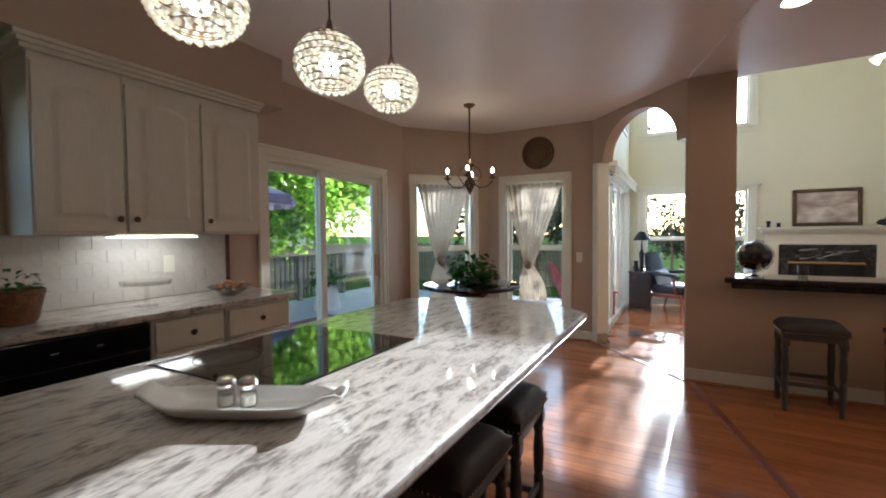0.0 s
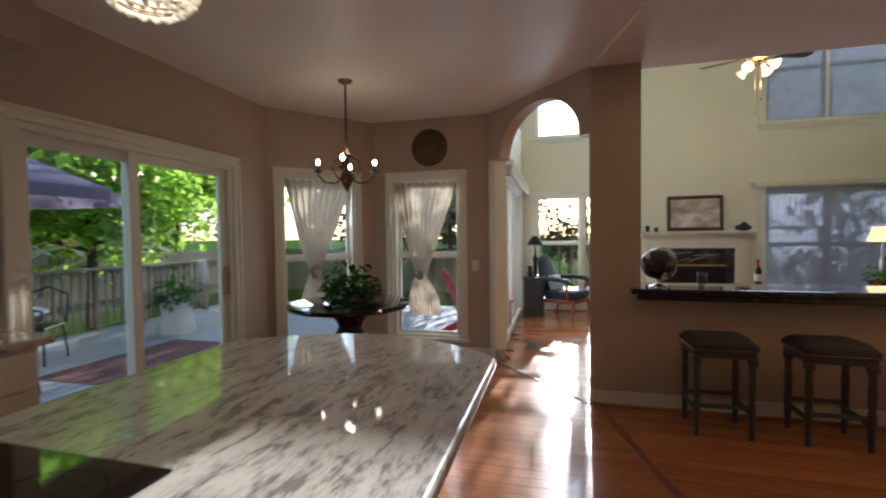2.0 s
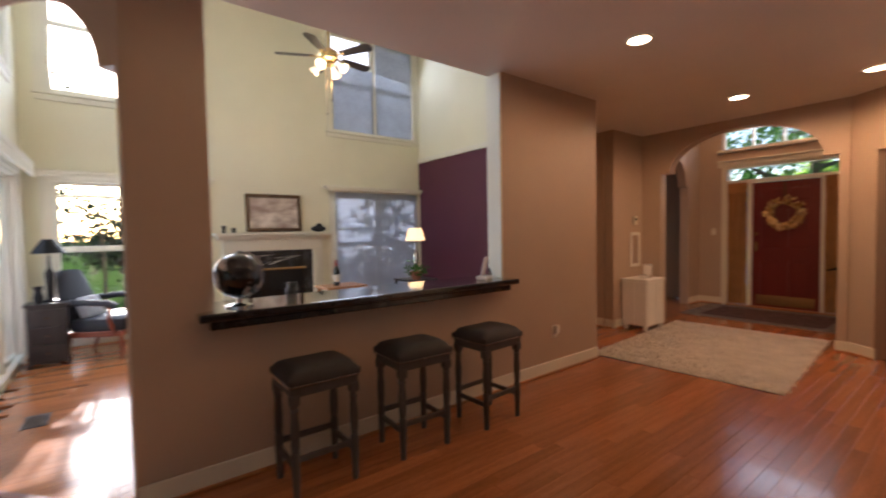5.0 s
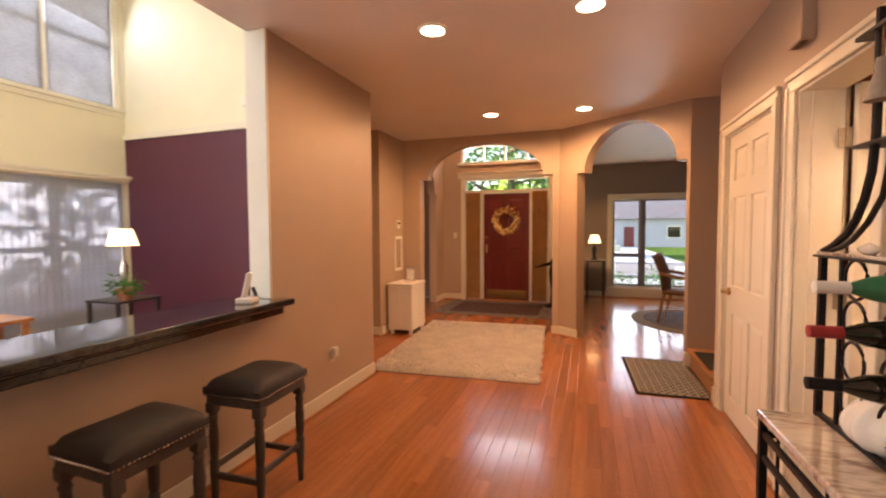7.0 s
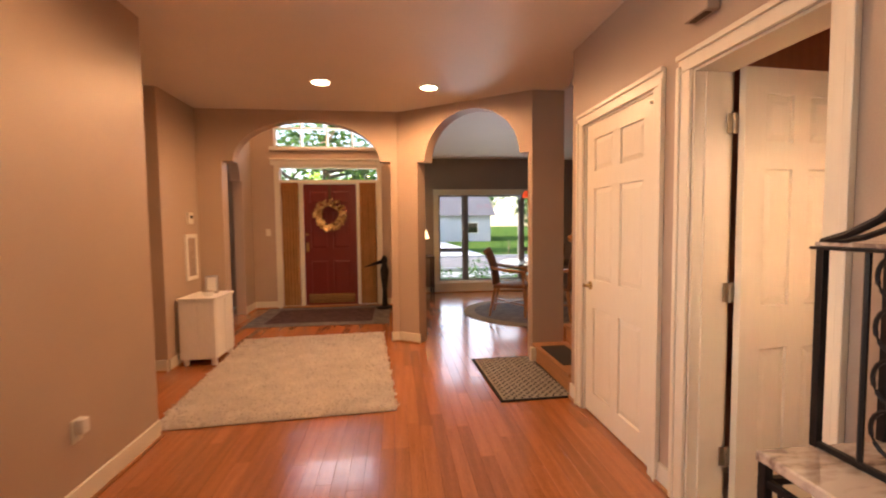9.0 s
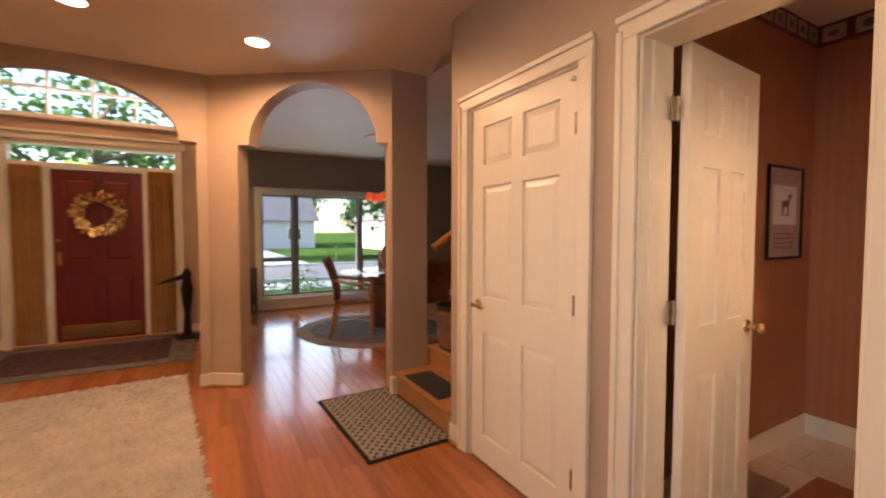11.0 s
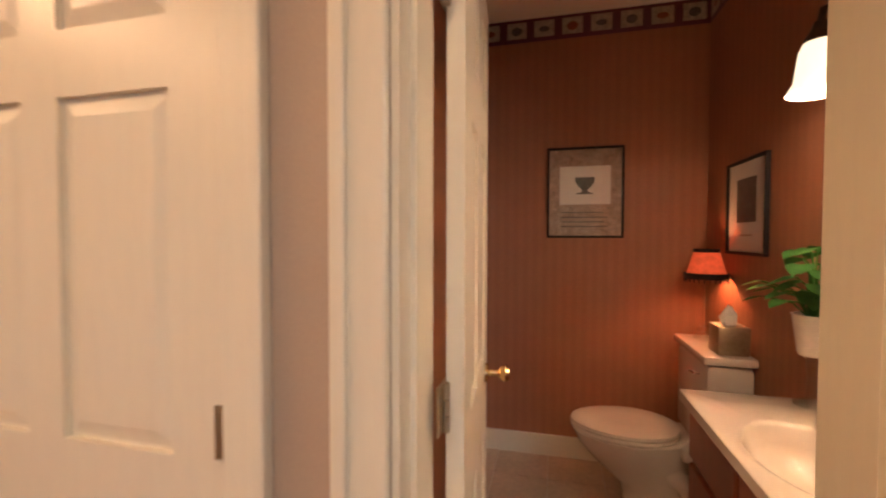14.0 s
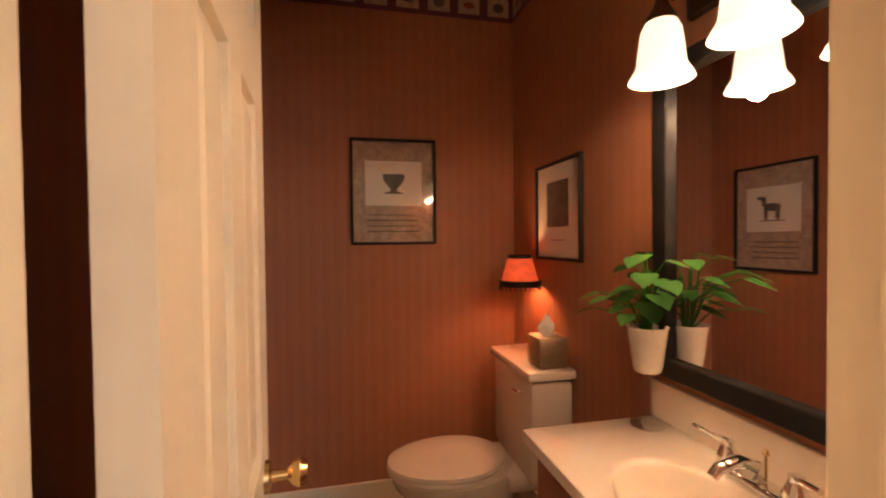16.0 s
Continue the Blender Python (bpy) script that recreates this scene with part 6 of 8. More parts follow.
shag("shag_rug", 4.55, 3.53, 6.85, 5.15, "thick beige shag rug on the oak floor", n=40000, turn=4)
fr = thing("entry_rug", "worn grey-blue oriental rug before the front door", "rug", pose(8.1, 4.52, 0))
part("border", bx(-0.66, -0.98, 0.001, 0.66, 0.98, 0.009, 0.003), "rugdark", fr)
part("field", bx(-0.48, -0.74, 0.009, 0.48, 0.74, 0.0115, 0.001), "rugmaroon", fr)
mat_ = thing("door_mat", "black-bordered mat with black and cream checked weave", "rug", pose(5.18, 2.375, 0, 0, 0, 2))
part("border", bx(-0.53, -0.30, 0.001, 0.53, 0.30, 0.010, 0.003), "rugblack", mat_)
part("field", bx(-0.505, -0.275, 0.010, 0.505, 0.275, 0.0118, 0.0005), "matgrey", mat_)
wv = bmesh.new()
for i in range(32):
    for j in range(17):
        if (i + j) % 2 == 0:
            x, y = -0.497 + 0.0312 * i, -0.268 + 0.0315 * j
            box(wv, x, y + 0.006 * (i % 2), 0.0118, x + 0.022, y + 0.018 + 0.006 * (i % 2), 0.0130)
tagged(part("weave", wv, "rugblack", mat_), "black woven check", kind="stuff")

wc = thing("white_cabinet", "small distressed white wooden cabinet in the hall", "cabinet", pose(6.12, 5.36, 0))
part("body", bx(-0.23, -0.16, 0.06, 0.23, 0.18, 0.645, 0.004), "whitecab", wc)
part("top", bx(-0.245, -0.175, 0.645, 0.245, 0.185, 0.67, 0.004), "whitecab", wc)
for s in (-1, 1):
    part("door", bx(-0.238, s * 0.082 - 0.078, 0.08, -0.228, s * 0.082 + 0.078, 0.635, 0.003), "whitecab", wc)
    part("side_plank", bx(s * 0.11 - 0.105, -0.168, 0.08, s * 0.11 + 0.105, -0.16, 0.635, 0.003), "whitecab", wc)
for sx in (-1, 1):
    for sy in (-1, 1):
        part("foot", bx(sx * 0.225, sy * 0.15, 0, sx * 0.18, sy * 0.11, 0.06, 0.003), "whitecab", wc)
fp2 = thing("photo_frame", "small silver photo frame on the white cabinet", "photo frame", pose(6.16, 5.33, 0.67, -10, 0, -70))
part("frame", bx(-0.06, 0, 0, 0.06, 0.012, 0.19, 0.004), "chrome", fp2)
part("picture", bx(-0.045, -0.002, 0.02, 0.045, 0.0, 0.17), "paperwhite", fp2)
bw = thing("silver_bowl", "small silver bowl on the white cabinet", "bowl", pose(6.0, 5.30, 0.67))
part("bowl", lathe(bmesh.new(), [(0.03, 0), (0.05, 0.02), (0.06, 0.05), (0.055, 0.05), (0.04, 0.02)], 20), "chrome", bw, smooth=True)
tm = thing("thermostat", "small white thermostat on the hall wall", "thermostat", pose(6.275, 5.58, 1.45))
part("case", bx(-0.05, -0.03, -0.06, 0.05, -0.001, 0.06, 0.006), "white", tm)
part("display", bx(-0.03, -0.032, 0.0, 0.03, -0.03, 0.03, 0.001), "slate", tm)
wfm = thing("wall_frame", "narrow white framed picture on the hall wall", "picture", pose(6.285, 5.58, 1.045))
for a in ((-0.12, -0.24, 0.12, -0.2), (-0.12, 0.2, 0.12, 0.24), (-0.12, -0.2, -0.085, 0.2), (0.085, -0.2, 0.12, 0.2)):
    part("frame", bx(a[0], -0.022, a[1], a[2], -0.001, a[3], 0.005), "whitecab", wfm)
part("print", bx(-0.085, -0.012, -0.2, 0.085, -0.004, 0.2), "mount", wfm)

# ---- stairs ----
stairs = thing("stairs", "oak staircase with dark tread mats", "stairs", pose(5.14, 2.08, 0), kind="structure")
for k in range(9):
    z, yb = 0.18 * (k + 1), -0.30 * k - (0.03 if k else 0)
    part("tread", bx(-0.46, yb - 0.33, z - 0.03, 0.455, yb + 0.025, z, 0.008), "oak", stairs)
    part("riser", bx(-0.455, yb - 0.02, z - 0.18, 0.45, yb, z - 0.03), "oak", stairs)
    part("tread_mat", bx(-0.26, yb - 0.25, z + 0.0005, 0.30, yb - 0.01, z + 0.008, 0.003), "slate", stairs, "dark carpet tread mat")
part("pier_foot", bx(0.40, -0.01, 0, 0.456, 0.05, 0.14, 0.004), "white", stairs)
bal = thing("stair_railing", "oak stair railing with turned balusters", "railing", pose(5.52, 1.7, 0), kind="structure")
part("newel", lathe(bmesh.new(), [(0.045, 0.36), (0.045, 0.6), (0.03, 0.64), (0.04, 0.85), (0.03, 1.2), (0.045, 1.25), (0.045, 1.36), (0.02, 1.42)], 16, Matrix.Translation((0, -0.62, 0.36))), "oak", bal, smooth=True)
part("handrail", tube(bmesh.new(), [(0, 0.06, 1.20), (0, -0.5, 1.56), (0, -2.4, 2.75)], 0.032, 10), "oak", bal, smooth=True)
for k in range(8):
    y = -0.72 - 0.15 * k
    z = 0.18 * (int(-(y - 0.38) / 0.30) + 1)
    part("baluster", lathe(bmesh.new(), [(0.012, z), (0.016, z + 0.2), (0.01, z + 0.25), (0.016, z + 0.5), (0.01, 1.28 - 0.6 * y)], 10, Matrix.Translation((0, y, 0))), "oak", bal, smooth=True)
bsk = thing("stair_basket", "woven basket with dark lining on the stair", "basket", pose(5.43, 1.60, 0.36) @ Matrix.Diagonal((1.22, 1.22, 1.05, 1)))
bb = bmesh.new()
for k in range(14):
    z = 0.01 + k * 0.022
    r = 0.10 + 0.03 * k / 13
    tube(bb, [(r * math.cos(2 * math.pi * i / 20) * 0.95, r * math.sin(2 * math.pi * i / 20), z + 0.004 * math.sin(i * math.pi + k)) for i in range(21)], 0.012, 6)
part("weave", bb, "wicker", bsk, smooth=True)
part("lining", lathe(bmesh.new(), [(0.132, 0.29), (0.136, 0.34), (0.12, 0.345), (0.10, 0.25)], 24), "black", bsk, smooth=True)

# ---- front door ----
fd = thing("door_3", "closed red six-panel front door with brass kick plate", "door", pose(8.85, 5.75, 0, 0, 0, -90), kind="structure")
lf = six_panel(fd, 0.86, "reddoor", 2.02)
lf.location = (0.81, 0.02, 0.03)
part("kick_plate", bx(0.86, 0.012, 0.06, 1.62, 0.019, 0.22, 0.002), "brass", fd, "dull brass kick plate")
for nm, a, b in (("post", 0.74, 0.805), ("post", 1.675, 1.74), ("post", 0.44, 0.48), ("post", 1.98, 2.02)):
    part(nm, bx(a, 0.0, 0, b, 0.16, 2.08, 0.004), "white", fd)
part("transom_bar", bx(0.44, -0.01, 2.06, 2.02, 0.16, 2.12, 0.005), "white", fd)
part("head_bar", bx(0.44, 0.0, 2.32, 2.02, 0.16, 2.36, 0.004), "white", fd)
part("transom_glass", bx(0.48, 0.08, 2.12, 1.98, 0.086, 2.32), "glass", fd).visible_shadow = False
part("threshold", bx(0.44, -0.02, 0, 2.02, 0.16, 0.03, 0.004), "oak", fd)
for a, b in ((0.48, 0.74), (1.74, 1.98)):
    part("side_light", bx(a, 0.08, 0.03, b, 0.086, 2.06), "glass", fd).visible_shadow = False
cb2 = bmesh.new()
for za, zb, o in ((2.36, 2.44, 0.02), (2.44, 2.47, 0.05), (2.60, 2.63, 0.06), (2.63, 2.66, 0.03)):
    box(cb2, 0.30, -o, za, 2.14, -0.001, zb, 0.005)
part("cornice", cb2, "white", fd)
for a in ((0.36, 0.44), (2.02, 2.10)):
    part("side_casing", bx(a[0], -0.02, 0, a[1], -0.001, 2.36, 0.004), "white", fd)
hw = bx(0.84, 0.002, 0.93, 0.885, 0.022, 1.09, 0.004)
lathe(hw, [(0.028, 0), (0.03, 0.015), (0.02, 0.03)], 16, Matrix.Translation((0.862, 0.02, 1.22)) @ Matrix.Rotation(math.pi / 2, 4, "X"))
part("lockset", hw, "brass", fd, "brass handle set")
wr = thing("wreath", "gold and copper leaf wreath on the front door", "wreath", pose(8.85, 5.75, 0, 0, 0, -90) @ pose(1.24, 0.0, 1.54))
wb = bmesh.new()
r = random.Random(9)
for i in range(260):
    a = r.uniform(0, 6.28)
    rr = r.uniform(0.12, 0.235)
    c = Vector((rr * math.cos(a), r.uniform(-0.05, 0.0), rr * math.sin(a)))
    d = Vector((math.cos(a + r.uniform(-1, 1)), r.uniform(-0.6, 0.2), math.sin(a + r.uniform(-1, 1)))).normalized()
    s = d.cross(Vector((0, 1, 0))).normalized() * 0.018
    vv = [wb.verts.new(c), wb.verts.new(c + d * 0.03 + s), wb.verts.new(c + d * 0.07), wb.verts.new(c + d * 0.03 - s)]
    wb.faces.new(vv)
part("leaves", wb, "brass", wr)
part("ring", tube(bmesh.new(), [(0.17 * math.cos(2 * math.pi * i / 24), -0.01, 0.17 * math.sin(2 * math.pi * i / 24)) for i in range(25)], 0.018, 8), "bronze", wr, smooth=True)
part("ribbon", bx(-0.015, -0.008, 0.15, 0.015, -0.002, 0.50, 0.002), "bronze", wr)
for a, b in ((0.47, 0.75), (1.73, 2.00)):
    cu2 = thing("curtain", "gold-brown gathered curtain on the door's side light", "curtain", pose(8.85, 5.75, 0, 0, 0, -90), "side light curtains")
    gbm = bmesh.new()
    g = []
    for j in range(13):
        row = []
        for i in range(41):
            s = i / 40
            row.append(gbm.verts.new((a + (b - a) * s, -0.035 + 0.024 * math.sin(s * 36 + 0.5 * math.sin(j * 0.9)) * (0.8 + 0.2 * math.sin(j)) + 0.006 * math.sin(s * 90) - (0.02 if j < 2 else 0), 2.07 - 2.03 * j / 12)))
        g.append(row)
    for p, q in zip(g, g[1:]):
        for i in range(40):
            gbm.faces.new((p[i], p[i + 1], q[i + 1], q[i]))
    part("panel", gbm, "gold_drape", cu2, smooth=True)
    part("header", bx(a, -0.055, 1.90, b, -0.052, 2.07), "gold_drape", cu2)
fw = thing("window_12", "white arched-grid window high above the front door", "window", pose(8.85, 5.75, 0, 0, 0, -90), kind="structure")
part("pane", bx(0.36, 0.08, 2.66, 2.06, 0.086, 3.4), "glass", fw).visible_shadow = False
for x in (0.36, 0.78, 1.195, 1.61, 2.03):
    part("mullion", bx(x, 0.05, 2.66, x + 0.03, 0.12, 3.4, 0.003), "white", fw)
part("mullion", bx(0.36, 0.06, 2.96, 2.06, 0.11, 2.99, 0.003), "white", fw)
fl = thing("foyer_light", "flush frosted glass ceiling light in the foyer, lit", "ceiling light", pose(7.75, 4.5, 3.7))
part("base", lathe(bmesh.new(), [(0.17, -0.001), (0.17, -0.02), (0.15, -0.03)], 28), "brass", fl, smooth=True)
part("bowl", lathe(bmesh.new(), [(0.15, -0.03), (0.14, -0.06), (0.09, -0.09), (0.02, -0.10)], 28), "bellglow", fl, smooth=True)
lamp("foyer_glow", "POINT", Matrix.Translation((7.75, 4.5, 3.52)), 14, WARM, 0.12)
bird = thing("bird_sculpture", "black long-beaked bird sculpture on a round base", "sculpture", pose(8.55, 3.62, 0))
bbm = lathe(bmesh.new(), [(0.14, 0), (0.14, 0.03), (0.05, 0.05), (0.035, 0.3), (0.06, 0.5), (0.07, 0.62), (0.045, 0.72), (0.055, 0.80), (0.02, 0.87)], 16)
tube(bbm, [(0, 0, 0.78), (-0.08, 0.16, 0.74), (-0.14, 0.30, 0.70)], 0.04, 8, taper=0.008)
part("bird_figure", bbm, "black", bird, smooth=True)

# ---- dining room ----
rg = thing("round_rug", "round tan patterned rug under the dining table", "rug", pose(7.94, 1.35, 0))
part("border", lathe(bmesh.new(), [(1.05, 0.001), (1.05, 0.009), (0.88, 0.010)], 56), "rugtan", rg)
part("field", lathe(bmesh.new(), [(0.88, 0.010), (0.87, 0.0125)], 56), "rugdark", rg)
dt = thing("dining_table", "oval glass dining table on a carved tan pedestal", "table", pose(8.09, 1.15, 0.012))
part("glass_top", lathe(bmesh.new(), [(0.62, 0.735), (0.63, 0.74), (0.63, 0.748), (0.62, 0.752)], 48), "clear", dt, smooth=True)
part("pedestal", lathe(bmesh.new(), [(0.24, 0), (0.25, 0.06), (0.18, 0.09), (0.19, 0.3), (0.21, 0.5), (0.19, 0.58), (0.26, 0.62), (0.28, 0.70), (0.27, 0.735)], 12), "wicker", dt, smooth=True)
cp = thing("centrepiece", "carved wooden pineapple centrepiece", "ornament", pose(8.09, 1.15, 0.764))
part("body", lathe(bmesh.new(), [(0.05, 0), (0.05, 0.02), (0.02, 0.05), (0.05, 0.10), (0.085, 0.18), (0.09, 0.24), (0.06, 0.32), (0.02, 0.37)], 14), "oak", cp, smooth=True)


def dining_chair(m):
    th = thing("dining_chair", "tan rattan dining armchair with turned legs", "chair", m, "chairs round the dining table")
    part("seat", bx(-0.25, -0.24, 0.42, 0.25, 0.24, 0.47, 0.02), "wicker", th, smooth=True)
    bb = bmesh.new()
    g = []
    for j in range(9):
        t = j / 8
        g.append([bb.verts.new(((i / 8 - 0.5) * (0.46 + 0.06 * t), 0.22 + 0.14 * t * t - 0.03 * math.cos((i / 8 - 0.5) * 3), 0.47 + 0.50 * t + 0.04 * math.cos((i / 8 - 0.5) * 3) * t)) for i in range(9)])
    for p, q in zip(g, g[1:]):
        for i in range(8):
            bb.faces.new((p[i], p[i + 1], q[i + 1], q[i]))
    o = part("backrest", bb, "wicker", th, smooth=True)
    md = o.modifiers.new("thick", "SOLIDIFY")
    md.thickness = 0.035
    for s in (-1, 1):
        part("armrest", tube(bmesh.new(), [(s * 0.25, 0.27, 0.72), (s * 0.28, 0.05, 0.68), (s * 0.27, -0.18, 0.66), (s * 0.26, -0.22, 0.62)], 0.022, 8), "oak", th, smooth=True)
        part("arm_post", tube(bmesh.new(), [(s * 0.25, -0.20, 0.45), (s * 0.27, -0.18, 0.66)], 0.016, 8), "oak", th, smooth=True)
        part("leg", tube(bmesh.new(), [(s * 0.22, -0.21, 0.43), (s * 0.22, -0.22, 0)], 0.024, 8, taper=0.016), "oak", th, smooth=True)
        part("leg", tube(bmesh.new(), [(s * 0.22, 0.21, 0.43), (s * 0.22, 0.30, 0)], 0.024, 8, taper=0.016), "oak", th, smooth=True)
    part("stretcher", tube(bmesh.new(), [(-0.21, -0.2, 0.18), (0.21, 0.25, 0.18)], 0.012, 6), "oak", th)
    part("stretcher", tube(bmesh.new(), [(0.21, -0.2, 0.18), (-0.21, 0.25, 0.18)], 0.012, 6), "oak", th)
    return th


dc = dining_chair(pose(7.72, 1.72, 0.012, 0, 0, -22))
copy_thing(dc, pose(7.30, 0.95, 0.012, 0, 0, 100))
copy_thing(dc, pose(8.75, 0.8, 0.012, 0, 0, -120))
dch = thing("dining_chandelier", "small chandelier with glowing red shades", "chandelier", pose(8.09, 1.15, CEIL))
part("medallion", lathe(bmesh.new(), [(0.30, -0.0005), (0.29, -0.02), (0.20, -0.025), (0.12, -0.04), (0.05, -0.05)], 40), "ceiling", dch, smooth=True)
part("chain", tube(bmesh.new(), [(0, 0, -0.05), (0, 0, -0.75)], 0.006), "bronze", dch)
part("hub", lathe(bmesh.new(), [(0.02, -0.73), (0.05, -0.81), (0.02, -0.93), (0.01, -1.01)], 14), "bronze", dch, smooth=True)
for k in range(5):
    a = radians(72 * k + 10)
    d = Vector((math.cos(a), math.sin(a), 0))
    arm = part("arm", tube(bmesh.new(), [d * 0.03 + Vector((0, 0, -0.91)), d * 0.14 + Vector((0, 0, -0.97)), d * 0.22 + Vector((0, 0, -0.89))], 0.008), "bronze", dch, smooth=True)
    part("shade", lathe(bmesh.new(), [(0.07, -0.89), (0.06, -0.83), (0.035, -0.78)], 16, Matrix.Translation(d * 0.22), cap=False), "redglow", arm, "glowing red shade", smooth=True)
    part("bulb", lathe(bmesh.new(), [(0.01, -0.89), (0.016, -0.86), (0.004, -0.82)], 10, Matrix.Translation(d * 0.22)), "shadeglow", arm)
dl = side_table(pose(9.55, 2.9, 0), 0.6, 0.35, 0.78, "dark console table in the dining room", 0, "darkwood")
table_lamp(pose(9.55, 2.92, 0.78), 0.48, 0.07, 0.12, 0.16, "iron", "shadeglow", "small table lamp with lit cream shade")
lamp("table_lamp_glow", "POINT", Matrix.Translation((9.55, 2.92, 1.2)), 3, (1.0, 0.72, 0.42), 0.06)

# ---- baker's rack ----
rk = thing("wine_rack", "black iron baker's rack with scrolled top and bottle rings", "rack", pose(2.12, 2.29, 0))
RW, RD = 0.41, 0.195
for sx in (-1, 1):
    for sy in (-1, 1):
        part("leg", bx(sx * (RW - 0.01) - 0.012, sy * (RD - 0.01) - 0.012, 0, sx * (RW - 0.01) + 0.012, sy * (RD - 0.01) + 0.012, 0.72, 0.002), "iron", rk)
    part("side_bar", bx(sx * (RW - 0.01) - 0.008, -RD, 0.66, sx * (RW - 0.01) + 0.008, RD, 0.68, 0.002), "iron", rk)
    part("side_bar", bx(sx * (RW - 0.01) - 0.008, -RD, 0.12, sx * (RW - 0.01) + 0.008, RD, 0.14, 0.002), "iron", rk)
    for dx in (-0.14, 0, 0.14):
        part("spindle", tube(bmesh.new(), [(sx * (RW - 0.01), dx, 0.13), (sx * (RW - 0.01), dx, 0.67)], 0.006, 6), "iron", rk)
for z in (0.66, 0.58):
    part("front_bar", bx(-RW, RD - 0.02, z, RW, RD - 0.004, z + 0.02, 0.002), "iron", rk)
part("marble_shelf", slab(bmesh.new(), [(-RW - 0.01, -RD - 0.005), (RW + 0.005, -RD - 0.005), (RW + 0.005, RD + 0.005), (-RW - 0.01, RD + 0.005)], 0.72, 0.75, 0.006), "marble", rk, "pink-beige marble shelf")
part("lower_shelf", bx(-RW, -RD, 0.14, RW, RD, 0.15), "iron", rk)
UY = -0.02
for sx in (-1, 1):
    for y in (UY + 0.05, -RD + 0.02):
        part("upright", bx(sx * RW - 0.010, y - 0.010, 0.75, sx * RW + 0.010, y + 0.010, 1.28, 0.002), "iron", rk)
    part("scroll", tube(bmesh.new(), [(sx * RW, UY + 0.05, 1.30), (sx * 0.35, UY + 0.05, 1.32), (sx * 0.275, UY + 0.05, 1.36), (sx * 0.235, UY + 0.05, 1.40), (sx * 0.20, UY + 0.05, 1.455), (sx * 0.172, UY + 0.05, 1.53), (sx * 0.16, UY + 0.05, 1.63), (sx * 0.158, UY + 0.05, 1.96)], 0.011, 8), "iron", rk, smooth=True)
    part("scroll", tube(bmesh.new(), [(sx * (RW - 0.02), UY + 0.05, 1.30), (sx * 0.31, UY + 0.05, 1.315), (sx * 0.25, UY + 0.05, 1.34), (sx * 0.18, UY + 0.05, 1.39), (sx * 0.12, UY + 0.05, 1.46), (sx * 0.095, UY + 0.05, 1.56), (sx * 0.09, UY + 0.05, 1.63)], 0.008, 8), "iron", rk, smooth=True)
    part("back_bar", tube(bmesh.new(), [(sx * 0.09, -RD + 0.02, 1.30), (sx * 0.09, -RD + 0.02, 1.96)], 0.009, 8), "iron", rk)
    part("spindle", tube(bmesh.new(), [(sx * (RW - 0.11), UY + 0.05, 0.75), (sx * (RW - 0.11), UY + 0.05, 1.28)], 0.007, 6), "iron", rk)
part("wire_shelf", bx(-RW - 0.02, -RD, 1.28, RW + 0.02, UY + 0.07, 1.288, 0.002), "iron", rk)
part("shelf_board", bx(-RW - 0.01, -RD + 0.005, 1.289, RW + 0.01, UY + 0.065, 1.30, 0.003), "marble", rk)
part("base_bar", bx(-RW, UY + 0.042, 0.752, RW, UY + 0.058, 0.768, 0.002), "iron", rk)
part("small_shelf", bx(-RW + 0.175, -RD + 0.02, 1.60, RW - 0.175, UY + 0.07, 1.61, 0.002), "iron", rk)
part("top_bar", bx(-RW + 0.175, -RD + 0.02, 1.90, RW - 0.175, UY + 0.07, 1.912, 0.002), "iron", rk)
for x in (0.225, 0.045, -0.135):
    for z in (0.865, 0.985, 1.105, 1.225):
        part("bottle_ring", tube(bmesh.new(), [(x + 0.055 * math.cos(2 * math.pi * i / 20), UY + 0.05, z + 0.057 * math.sin(2 * math.pi * i / 20)) for i in range(21)], 0.005, 6), "iron", rk, smooth=True)


def lying_bottle(z, x, y, cap, lab, mat="winered"):
    th = thing("wine_bottle", "dark wine bottle lying neck outward in the rack", "bottle", pose(2.165 + x, 2.285 + y, z, -90, 0, 0), "bottles in the rack")
    part("glass", lathe(bmesh.new(), [(0.036, -0.13), (0.038, -0.12), (0.038, 0.05), (0.030, 0.09), (0.015, 0.13), (0.0145, 0.20), (0.016, 0.205)], 22), mat, th, smooth=True)
    part("capsule", lathe(bmesh.new(), [(0.0165, 0.135), (0.0165, 0.207), (0.01, 0.209)], 16), cap, th, smooth=True)
    part("label", lathe(bmesh.new(), [(0.0386, -0.09), (0.0386, 0.03)], 22, cap=False), lab, th, smooth=True)
    return th


lying_bottle(1.222, 0, 0, "paperwhite", "orange", "label_green")
lying_bottle(1.105, 0, 0.01, "label_red", "cardboard")
lying_bottle(0.967, 0, 0.01, "black", "black")
pk = thing("pumpkin", "white decorative pumpkin on the marble shelf", "pumpkin", pose(2.27, 2.26, 0.75))
pb = bmesh.new()
NS = 48
rows = []
for j in range(17):
    ph = -math.pi / 2 + math.pi * j / 16
    rows.append([pb.verts.new(((0.105 * math.cos(ph) * (1 + 0.06 * math.cos(a * 10 * 2 * math.pi / NS))) * math.cos(2 * math.pi * a / NS), (0.105 * math.cos(ph) * (1 + 0.06 * math.cos(a * 10 * 2 * math.pi / NS))) * math.sin(2 * math.pi * a / NS), 0.078 + 0.078 * math.sin(ph) * (1 - 0.15 * (ph > 1.2)))) for a in range(NS)])
for p, q in zip(rows, rows[1:]):
    for i in range(NS):
        pb.faces.new((p[i], p[(i + 1) % NS], q[(i + 1) % NS], q[i]))
